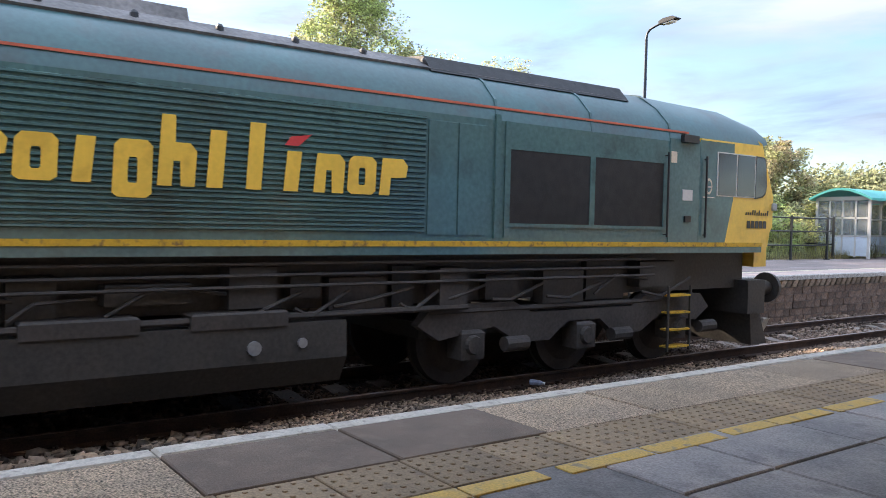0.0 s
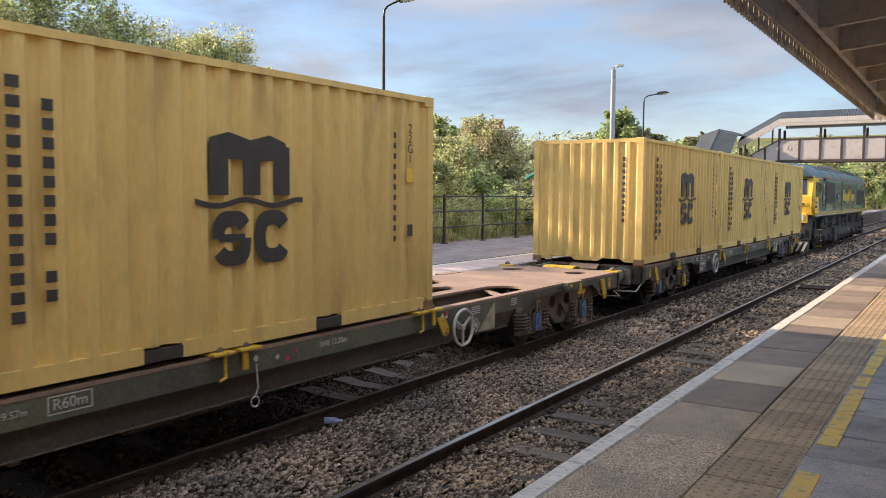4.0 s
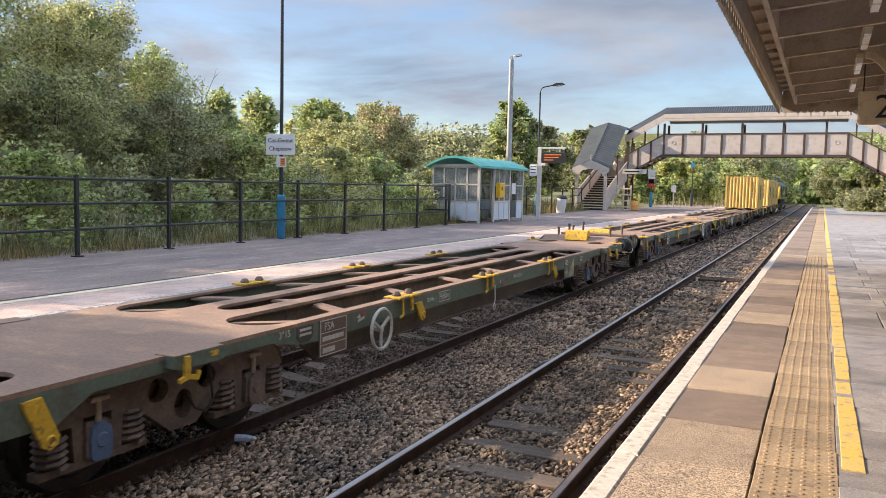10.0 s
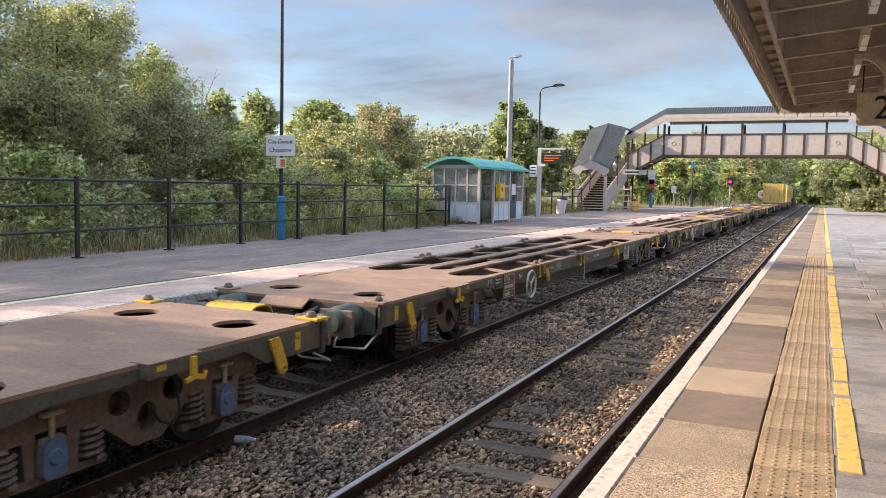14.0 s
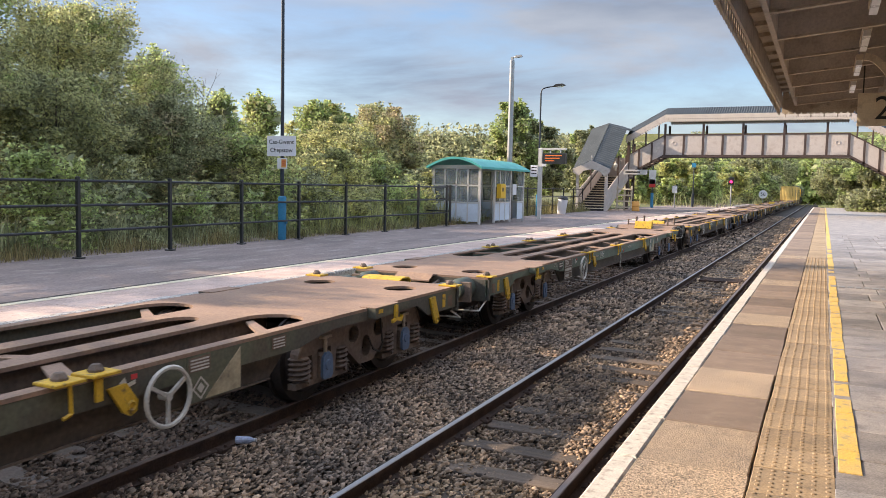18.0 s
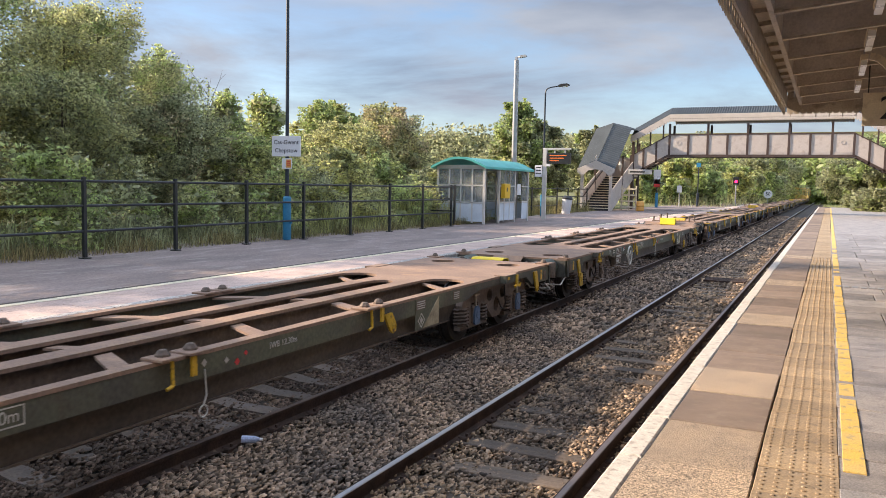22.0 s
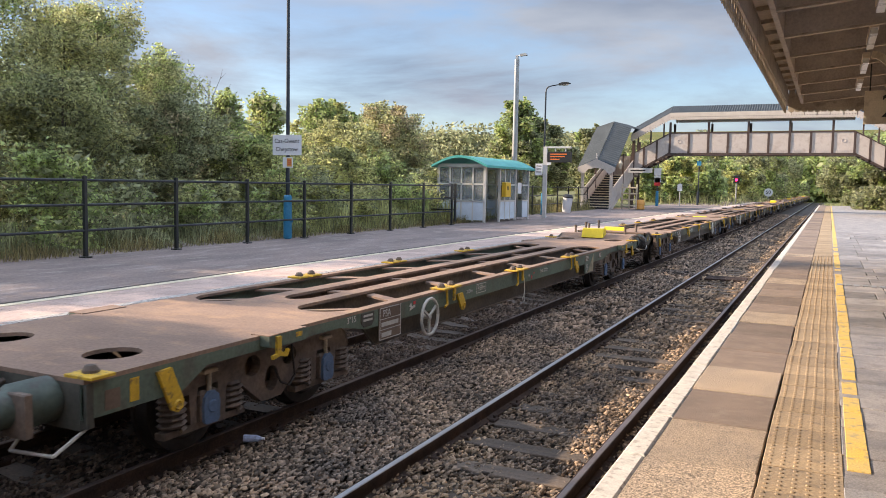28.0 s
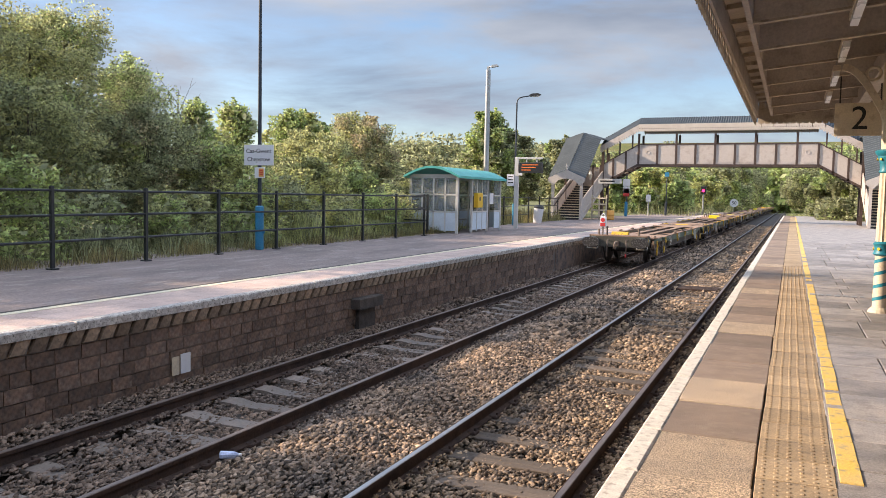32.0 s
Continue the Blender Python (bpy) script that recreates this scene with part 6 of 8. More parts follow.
                part("spigot", Shape().lathe([(0.06, 1.0), (0.06, 1.02), (0.035, 1.055), (0.012, 1.06)], (s * 1.13, e(2.18), 0), 8), M_bogie, t)
                part("end_leg", Shape().box(*lo_(1.17, 1.225), min(ye, ye - d * 0.06), max(ye, ye - d * 0.06), 0.62, 0.94), M_silldk, t)
                if s > 0:
                    part("warning_label", Shape().box(*lo_(1.201, 1.204), min(e(1.80), e(1.89)), max(e(1.80), e(1.89)), 0.72, 0.90), M_ychip, t, "small yellow warning label")
                if s > 0:
                    part("stencil", Shape().box(*lo_(1.201, 1.204), min(e(1.98), e(2.12)), max(e(1.98), e(2.12)), 0.71, 0.86), M_panel, t)
                yt = e(1.50)
                part("lashing_bar", Shape().prism([(yt - 0.14, 0.90), (yt + 0.01, 0.91), (yt + 0.14, 0.62), (yt + 0.13, 0.56), (yt + 0.07, 0.53), (yt + 0.01, 0.56)], "x", *lo_(1.205, 1.235)).ring((s * 1.237, yt + 0.07, 0.595), 0.034, 0.012, "x", 12, 4), M_ychip, t, "long chipped yellow lashing bar")
                part("coupling_cylinder", Shape().lathe([(0.10, 0.0), (0.17, 0.01), (0.17, 0.30), (0.13, 0.36), (0.13, 0.5)], n=16), M_buf, t, "grey-green side cylinder", True, at=pose(s * 0.84, ye, 0.80, -90 * d, 0, 0))
                part("stop_block", Shape().box(*lo_(0.62, 1.06), min(ye + d * 0.30, ye + d * 0.36), max(ye + d * 0.30, ye + d * 0.36), 0.62, 0.93, 0.01), M_bogie, t)
                part("step_iron", Shape().path([(s * 1.15, ye - d * 0.1, 0.62), (s * 1.15, ye + d * 0.22, 0.48), (s * 0.75, ye + d * 0.25, 0.47), (s * 0.7, ye + d * 0.05, 0.62)], 0.014, 6), M_tbar, t, "pale bent step iron")
        if outer:
            ya, yz = e(2.02), e(E_OUT)
            part("headstock_slope", Shape().prism([(e(2.02), 0.94), (e(2.02), 0.976), (e(2.32), 1.085), (yz, 1.085), (yz, 1.045), (e(2.34), 1.045)], "x", -1.03, 1.03), M_deck, t, "raised rusty headstock")
            part("headstock", Shape().box(-1.02, 1.02, min(yz, yz - d * 0.10), max(yz, yz - d * 0.10), 0.66, 1.044), M_silldk, t)
            h_ = 0.0 if d > 0 else -0.06
            part("stop_plate", Shape().prism([(e(2.06), 0.985), (e(2.0), 1.0), (e(2.10), 1.235 + h_), (e(2.16), 1.255 + h_), (e(2.26), 1.255 + h_), (e(2.32), 1.235 + h_), (e(2.40), 1.09)], "x", -0.34, 0.26), stop_mat, t, "tall container stop plate")
            for x, h in ((-0.72, 0.16), (-0.42, 0.26), (0.72, 0.18)):
                part("pin", Shape().tube((x, e(2.72), 1.08), (x, e(2.72), 1.09 + h), 0.032, n=8).tube((x, e(2.72), 1.09 + h), (x, e(2.72), 1.14 + h), 0.042, n=8), M_bogie, t)
            part("draw_hook", Shape().box(-0.06, 0.06, min(yz, yz + d * 0.35), max(yz, yz + d * 0.35), 0.72, 0.88).ring((0, yz + d * 0.42, 0.74), 0.11, 0.035, "x", 14, 6), M_bogie, t)
            for x, m_ in ((0.34, M_redpaint), (-0.34, M_bogie)):
                part("brake_hose", Shape().path([(x, yz, 0.92), (x, yz + d * 0.16, 0.90), (x + 0.02, yz + d * 0.24, 0.70), (x, yz + d * 0.22, 0.42)], 0.022, 7), M_bogie, t)
                part("hose_cock", Shape().tube((x, yz + d * 0.22, 0.44), (x, yz + d * 0.21, 0.32), 0.03, n=8), m_, t)
            for s in (-1, 1):
                ring_y, pl = yb + (1.38 if d > 0 else -1.62), e(1.72)
                part("lashing_ring", Shape().prism([(ring_y - 0.13, 0.86), (ring_y + 0.02, 0.87), (ring_y + 0.13, 0.70), (ring_y + 0.12, 0.63), (ring_y + 0.06, 0.60), (ring_y - 0.01, 0.64)], "x", min(s * 1.205, s * 1.235), max(s * 1.205, s * 1.235)).ring((s * 1.237, ring_y + 0.06, 0.675), 0.034, 0.012, "x", 12, 4), M_ychip, t, "chipped yellow lashing plate")
                part("corner_plate", Shape().box(min(s * 1.0, s * 1.27), max(s * 1.0, s * 1.27), pl - 0.14, pl + 0.14, 0.976, 1.0, 0.006), ypaint, t, "chipped container locating plate")
                part("spigot", Shape().lathe([(0.06, 1.0), (0.06, 1.02), (0.035, 1.055), (0.012, 1.06)], (s * 1.13, pl, 0), 8), M_bogie, t)
        else:
            ye = e(E_IN)
            part("headstock", Shape().box(-1.16, 1.16, min(ye, ye - d * 0.08), max(ye, ye - d * 0.08), 0.60, 0.94), M_silldk, t)
            part("draw_bar", Shape().box(-0.13, 0.13, min(ye, ye + d * 0.57), max(ye, ye + d * 0.57), 0.62, 0.80), M_bogie, t)
            for x_ in (0.35, -0.40):
                part("brake_hose", Shape().path([(x_, ye, 0.87), (x_, ye + d * 0.3, 0.82), (x_ * 0.88, ye + d * 0.5, 0.73)], 0.025, 7), M_bogie, t)
            if d > 0:
                part("cover_plate", Shape().prism([(ye + 0.02, 0.93), (ye + 0.05, 0.985), (ye + 0.11, 1.01), (ye + 0.30, 1.01), (ye + 0.37, 0.985), (ye + 0.42, 0.90), (ye + 0.40, 0.90), (ye + 0.35, 0.97), (ye + 0.29, 0.99), (ye + 0.11, 0.99)], "x", -0.42, 0.24), stop_mat, t, "folded cover plate over the coupling")
                part("cover_bracket", Shape().box(-0.3, 0.12, ye, ye + 0.04, 0.86, 0.93), M_silldk, t)
            else:
                part("cover_flap", Shape().prism([(ye, 0.975), (ye - 0.10, 0.99), (ye - 0.26, 0.90), (ye - 0.26, 0.88), (ye - 0.10, 0.965), (ye, 0.95)], "x", -0.34, 0.30), M_deck, t, "bent rusty coupling flap")
        bogie(t, yb, {0: (M_axb, M_axb, M_ychip), 5: (M_axb, M_bogie, M_ychip), 10: (M_bogie, M_ychip), 15: (M_ychip, M_ychip), 4: (M_bogie, M_axb)}.get(seed, (M_axb, M_axb)))
    # middle: long beams, cross arms, sills
    L0 = HB - 0.95
    for x0, x1 in ((-0.42, -0.19), (0.19, 0.42)):
        lg = part("longitudinal", Shape().box(x0, x1, -L0, L0, z0, z1), M_deck, t, "long rusty inner beam")
        part("web", Shape().box((x0 + x1) / 2 - 0.03, (x0 + x1) / 2 + 0.03, -L0, L0, 0.50, z0), M_bogie, lg)
    for y in (3.0, 1.15, -0.55, -2.3, -4.0):
        for s in (-1, 1):
            part("cross_arm", Shape().prism([(s * 1.10, y - 0.42), (s * 0.42, y - 0.02), (s * 0.42, y + 0.16), (s * 1.10, y - 0.20)], "z", 0.90, 0.925), M_deck, t)
        part("mid_web", Shape().prism([(-0.2, y - 0.02), (0.2, y + 0.14), (0.2, y + 0.30), (-0.2, y + 0.12)], "z", 0.90, 0.925), M_deck, t)
        part("lower_beam", Shape().box(-1.0, 1.0, y - 0.04, y + 0.04, 0.42, 0.52), M_bogie, t)
    for s in (-1, 1):
        lo_ = lambda a, b: (min(s * a, s * b), max(s * a, s * b))
        sill = part("side_sill", Shape().prism([(HB - 1.55, 0.94), (-HB + 1.55, 0.94), (-HB + 1.55, 0.74), (HB - 1.55, 0.74)], "x", *lo_(1.165, 1.20)), sill_mat, t, "dark green side sill with rusty patches")
        part("top_flange", Shape().box(*lo_(1.08, 1.205), -L0, L0, 0.942, 0.975), M_deck, t)
        part("lower_web", Shape().prism([(HB - 1.6, 0.76), (-HB + 1.6, 0.76), (-HB + 1.9, 0.50), (HB - 1.9, 0.50)], "x", *lo_(1.06, 1.09)), M_sillgrime, t, "grimy lower web")
        part("lower_flange", Shape().box(*lo_(0.98, 1.11), -HB + 1.9, HB - 1.9, 0.485, 0.50), M_bogie, t)
        for yp in (2.69, -0.40, -3.16):
            for q in (-0.155, 0.155):
                pl = part("spigot_plate", Shape().box(*lo_(1.06, 1.29), yp + q - 0.125, yp + q + 0.125, 0.98, 1.003, 0.006), ypaint, t, "container locating plate")
                part("spigot", Shape().lathe([(0.06, 1.0), (0.06, 1.02), (0.035, 1.055), (0.012, 1.06)], (s * 1.17, yp + q, 0), 8), M_bogie, pl)
                if s > 0:
                    part("latch", Shape().path([(s * 1.25, yp + q + 0.02, 0.97), (s * 1.26, yp + q + 0.02, 0.77), (s * 1.26, yp + q - 0.05, 0.75)], 0.017, 5) if q < 0 else Shape().box(*lo_(1.24, 1.265), yp + q - 0.08, yp + q - 0.02, 0.80, 0.965), M_ychip, t)
        for yr in (3.05, -2.75) if s > 0 else ():
            part("lashing_ring", Shape().prism([(yr - 0.15, 0.86), (yr + 0.02, 0.87), (yr + 0.13, 0.72), (yr + 0.12, 0.64), (yr + 0.06, 0.61), (yr - 0.01, 0.65)], "x", *lo_(1.205, 1.235)).ring((s * 1.237, yr + 0.06, 0.69), 0.034, 0.012, "x", 12, 4), M_ychip, t, "chipped yellow lashing plate")
        if s < 0:
            continue
        # front marking plate with diamond and pale triangle, stencils, data panel at the rear
        fp = part("marking_plate", Shape().box(*lo_(1.201, 1.206), HB - 3.13, HB - 2.45, 0.54, 0.935), sill_mat, sill)
        part("corner_mark", Shape().prism([(HB - 2.46, 0.92), (HB - 2.46, 0.55), (HB - 2.92, 0.55)], "x", *lo_(1.207, 1.211)), M_creamdirt, fp, "cream triangular end marking")
        dm = [(0.0, 0.10), (0.10, 0.0), (0.0, -0.10), (-0.10, 0.0)]
        v = [(x, HB - 2.97 + a * k, 0.655 + c * k) for x in lo_(1.207, 1.211) for k in (1.0, 0.82) for a, c in dm]
        part("diamond_mark", Shape().add(v, [(i, (i + 1) % 4, 4 + (i + 1) % 4, 4 + i) for i in range(4)] + [(8 + i, 12 + i, 12 + (i + 1) % 4, 8 + (i + 1) % 4) for i in range(4)]), M_tbar, fp)
        part("stencil_block", Shape().prism([(HB - 2.97 + a * 0.45, 0.655 + c * 0.45) for a, c in dm], "x", *lo_(1.207, 1.211)), M_tbar, fp)
        for q0, q1, n_ in ((2.85, 3.11, 4), (1.78, 2.0, 4)):
            g = part("stencil_panel", Shape().box(*lo_(1.2062, 1.2085), HB - q1, HB - q0, 0.80, 0.925), M_panel, sill, "small stencilled panel")
            for k in range(n_):
                part("text_bar", Shape().box(*lo_(1.209, 1.211), HB - q1 + 0.02, HB - q0 - 0.02, 0.895 - k * 0.028, 0.908 - k * 0.028), M_tbar, g)
        dp = part("data_panel", Shape().box(*lo_(1.202, 1.212), -HB + 1.81, -HB + 2.34, 0.555, 0.945), M_panel, sill, "brown data panel with pale frame")
        fr = Shape()
        for a0, a1, c0, c1 in ((1.82, 2.33, 0.93, 0.94), (1.82, 2.33, 0.56, 0.57), (1.82, 1.832, 0.57, 0.93), (2.318, 2.33, 0.57, 0.93), (1.832, 2.318, 0.80, 0.808), (1.832, 2.318, 0.675, 0.683)):
            fr.box(*lo_(1.2125, 1.2145), -HB + a0, -HB + a1, c0, c1)
        part("panel_frame", fr, M_tbar, dp)
        part("text_bar", Shape().box(*lo_(1.2125, 1.2145), -HB + 1.86, -HB + 2.27, 0.715, 0.765), M_tbar, dp)
        part("text_bar", Shape().box(*lo_(1.2125, 1.2145), -HB + 1.87, -HB + 2.10, 0.59, 0.645), M_tbar, dp)
        part("round_panel", Shape().prism([(-HB + 1.42, 0.93), (-HB + 1.42, 0.82), (-HB + 1.48, 0.77), (-HB + 1.64, 0.77), (-HB + 1.70, 0.82), (-HB + 1.70, 0.93)], "x", *lo_(1.201, 1.209)), M_silldk, sill)
        for k in range(2):
            part("text_bar", Shape().box(*lo_(1.21, 1.212), -HB + 1.46, -HB + 1.66, 0.885 - k * 0.05, 0.91 - k * 0.05), M_tbar, sill)
        if s > 0:
            face = lambda y, z: pose(1.2035, y, z, 90, 0, 90)
            letters(cls, 0.12, M_tbar, dp, pose(1.2130, -HB + 1.99, 0.865, 90, 0, 90))
            letters("R60m", 0.12, M_tbar, sill, face(-1.98, 0.855))
            letters("20.54m" if outer_front or outer_rear else "19.57m", 0.075, M_tbar, sill, face(-2.42, 0.85))
            letters("IWB 12.30m", 0.085, M_tbar, sill, face(0.98, 0.86))
            letters("3\u00b015", 0.10, M_tbar, sill, face(-HB + 1.22, 0.89))
            bx = Shape()
            for a0, a1, c0, c1 in ((-2.16, -1.80, 0.915, 0.925), (-2.16, -1.80, 0.785, 0.795), (-2.16, -2.15, 0.795, 0.915), (-1.81, -1.80, 0.795, 0.915)):
                bx.box(1.201, 1.2045, a0, a1, c0, c1)
            part("text_frame", bx, M_tbar, sill)
            for y, z, w, m_ in ((0.30, 0.80, 0.07, M_redpaint), (0.42, 0.86, 0.05, M_redpaint), (0.16, 0.84, 0.06, M_tbar), (-0.12, 0.87, 0.07, M_tbar)):
                part("valve_mark", Shape().prism([(y - w / 2, z), (y, z + w / 2), (y + w / 2, z), (y, z - w / 2)], "x", 1.201, 1.206), m_, sill)
            part("release_chain", Shape().path([(1.22, -0.13, 0.82), (1.23, -0.12, 0.60), (1.23, -0.16, 0.52)], 0.009, 5).ring((1.23, -0.16, 0.47), 0.05, 0.008, "x", 12, 4), M_tbar, t)
        yw = HB - 3.42 if wheel_front else -HB + 2.98
        if s > 0:
            part("handwheel", Shape().ring((1.29, yw, 0.69), 0.235, 0.02, "x", 28, 6).beam((1.28, yw, 0.455), (1.28, yw, 0.69), 0.028).beam((1.28, yw, 0.69), (1.28, yw - 0.195, 0.81), 0.028).beam((1.28, yw, 0.69), (1.28, yw + 0.195, 0.81), 0.028).tube((1.20, yw, 0.69), (1.30, yw, 0.69), 0.035, n=10), M_tbar, t, "white parking brake handwheel")
            part("wheel_mark", Shape().prism([(yw - 0.42, 0.87), (yw - 0.36, 0.91), (yw - 0.34, 0.85)], "x", 1.201, 1.206), M_tbar, sill)
            part("wheel_mark", Shape().beam((1.206, yw - 0.40, 0.83), (1.206, yw - 0.26, 0.86), 0.006, 0.03), M_tbar, sill)
            part("wheel_mark", Shape().box(1.201, 1.206, yw - 0.30, yw - 0.24, 0.88, 0.92), M_redpaint, sill)
    part("air_reservoir", Shape().tube((0.55, 0.5, 0.42), (0.55, -1.1, 0.42), 0.16, n=14), M_bogie, t, smooth=True)
    return t


def container(label):
    """A 20 ft steel box: corner posts and castings, rails, corrugated sides and ends, dark markings as plain shapes."""
    t = thing("shipping_container", label, "container", "yellow containers")
    L, W, H = 6.058, 2.438, 2.591
    for x in (-W / 2, W / 2 - 0.12):
        for y in (0, L - 0.12):
            part("corner_post", Shape().box(x, x + 0.12, -y - 0.12, -y, 0.12, H - 0.12), M_box_yellow, t)
            for z in (0, H - 0.118):
                part("corner_casting", Shape().box(x - 0.004 if x < 0 else x - 0.05, x + 0.17 if x < 0 else x + 0.124, -y - 0.178 if y == 0 else -y - 0.124, -y + 0.004 if y == 0 else -y + 0.054, z, z + 0.118, 0.008), M_cast if z == 0 else M_box_yellow, t)
    for x in (-W / 2, W / 2 - 0.06):
        part("top_rail", Shape().box(x, x + 0.06, -L + 0.16, -0.16, H - 0.075, H - 0.012), M_box_yellow, t)
        cuts = [0.16, 1.72, 2.10, 3.77, 4.15, L - 0.16]
        for a, b in zip(cuts[::2], cuts[1::2]):
            part("bottom_rail", Shape().box(x, x + 0.05, -b, -a, 0.02, 0.16), M_box_yellow, t)
        for a in (1.72, 3.77):
            part("fork_pocket", Shape().box(x + 0.005, x + 0.06, -a - 0.38, -a, 0.03, 0.13), M_mark, t)
    for y in (-0.10, -L + 0.04):
        part("end_rail", Shape().box(-W / 2 + 0.12, W / 2 - 0.12, y, y + 0.06, H - 0.09, H - 0.012), M_box_yellow, t)
        part("end_sill", Shape().prism([(-W / 2 + 0.12, 0.13), (-W / 2 + 0.12, 0.05), (-0.85, 0.05), (-0.75, 0.11), (-0.35, 0.11), (-0.25, 0.05), (0.25, 0.05), (0.35, 0.11), (0.75, 0.11), (0.85, 0.05), (W / 2 - 0.12, 0.05), (W / 2 - 0.12, 0.13)], "y", y, y + 0.06), M_box_yellow, t)

    def corr(a, b, pitch, depth):
        """Trapezoid profile from a to b: (along, in)."""
        n = max(1, round((b - a) / pitch))
        p = (b - a) / n
        out = []
        for i in range(n):
            o = a + i * p
            out += [(o, 0), (o + 0.28 * p, 0), (o + 0.5 * p, depth), (o + 0.78 * p, depth)]
        return out + [(b, 0)]

    for s in (-1, 1):
        pr = corr(-L + 0.12, -0.12, 0.262, 0.046)
        out = [(s * (W / 2 - 0.012 - d), y) for y, d in pr]
        inn = [(x - s * 0.004, y) for x, y in out][::-1]
        part("side_wall", Shape().prism(out + inn, "z", 0.15, H - 0.07), M_box_yellow, t, "corrugated yellow side")
    for y, s in ((-0.02, 1), (-L + 0.02, -1)):
        pr = corr(-W / 2 + 0.12, W / 2 - 0.12, 0.245, 0.045)
        out = [(x, y - s * d) for x, d in pr]
        inn = [(x, yy - s * 0.004) for x, yy in out][::-1]
        part("end_wall", Shape().prism(out + inn, "z", 0.12, H - 0.08), M_box_yellow, t, "corrugated yellow end")
    part("roof", Shape().box(-W / 2 + 0.03, W / 2 - 0.03, -L + 0.06, -0.06, H - 0.03, H - 0.012), M_box_yellow, t)
    xs = W / 2 - 0.004
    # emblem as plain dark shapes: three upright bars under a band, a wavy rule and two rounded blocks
    yc = -2.965
    for a in (-0.50, -0.115, 0.27):
        part("emblem_bar", Shape().box(xs, xs + 0.006, yc + a, yc + a + 0.21, 1.40, 1.86), M_mark, t)
    part("emblem_band", Shape().prism([(yc - 0.50, 1.72), (yc - 0.50, 1.90), (yc - 0.28, 1.96), (yc - 0.02, 1.90), (yc + 0.22, 1.96), (yc + 0.42, 1.90), (yc + 0.48, 1.78), (yc + 0.48, 1.72)], "x", xs, xs + 0.0062), M_mark, t)
    wv = [(yc - 0.66 + 1.32 * k / 16, 1.355 + 0.028 * math.sin(k * 0.75 + 2.6)) for k in range(17)]
    part("emblem_rule", Shape().prism(wv + [(y, z - 0.05) for y, z in wv[::-1]], "x", xs, xs + 0.006), M_mark, t)
    for c in (-0.25, 0.25):
        o = [(yc + c + 0.225 * math.copysign(abs(math.cos(a)) ** 0.7, math.cos(a)), 1.01 + 0.25 * math.copysign(abs(math.sin(a)) ** 0.7, math.sin(a))) for a in [2 * math.pi * k / 24 for k in range(24)]]
        i_ = [(yc + c + (y - yc - c) * 0.42, 1.01 + (z - 1.01) * 0.45) for y, z in o]
        n = len(o)
        ids = list(range(2, 23)) if c > 0 else list(range(n))
        vv = [(x, *p) for x in (xs, xs + 0.006) for k in ids for p in (o[k], i_[k])]
        m = len(ids)
        ff = []
        for k in range(m if c < 0 else m - 1):
            if c < 0 and k in (0, 1, 12, 13):
                continue
            a, b = 2 * k, 2 * ((k + 1) % m)
            ff += [(2 * m + a, 2 * m + b, 2 * m + b + 1, 2 * m + a + 1), (a, a + 1, b + 1, b), (a, b, 2 * m + b, 2 * m + a), (a + 1, 2 * m + a + 1, 2 * m + b + 1, b + 1)]
        part("emblem_ring", Shape().add(vv, ff), M_mark, t, "dark rounded emblem shape")
    part("emblem_stroke", Shape().box(xs, xs + 0.0062, yc - 0.40, yc - 0.10, 0.98, 1.05), M_mark, t)
    # upright columns of unreadable marking
    for y0, n, zt, hh, w in ((-5.17, 13, 2.22, 0.085, 0.10), (-4.92, 11, 2.08, 0.085, 0.085)):
        for k in range(n):
            if n == 11 and k == 8:
                continue
            part("text_bar", Shape().box(xs, xs + 0.005, y0 - w / 2, y0 + w / 2, zt - k * 0.137 - hh, zt - k * 0.137), M_mark, t)
    for k, ch_ in enumerate("22G1"):
        letters(ch_, 0.15, M_mark, t, pose(xs + 0.004, -0.48, 2.18 - k * 0.118, 90, 0, 90))
    for y0, n, zt in ((-0.78, 11, 2.12),):
        for k in range(n):
            part("text_bar", Shape().box(xs, xs + 0.005, y0 - 0.02, y0 + 0.02, zt - k * 0.118 - 0.065, zt - k * 0.118), M_mark, t)
    part("data_label", Shape().box(xs, xs + 0.005, -0.55, -0.42, 1.56, 1.72), M_lyel, t, "small yellow label")
    part("data_label", Shape().box(xs, xs + 0.005, -0.53, -0.43, 0.92, 1.06), M_mark, t)
    for k in range(11):
        part("text_bar", Shape().box(0.78, 0.84, -L + 0.01, -L + 0.016, 2.2 - k * 0.125 - 0.08, 2.2 - k * 0.125), M_mark, t)
    return t


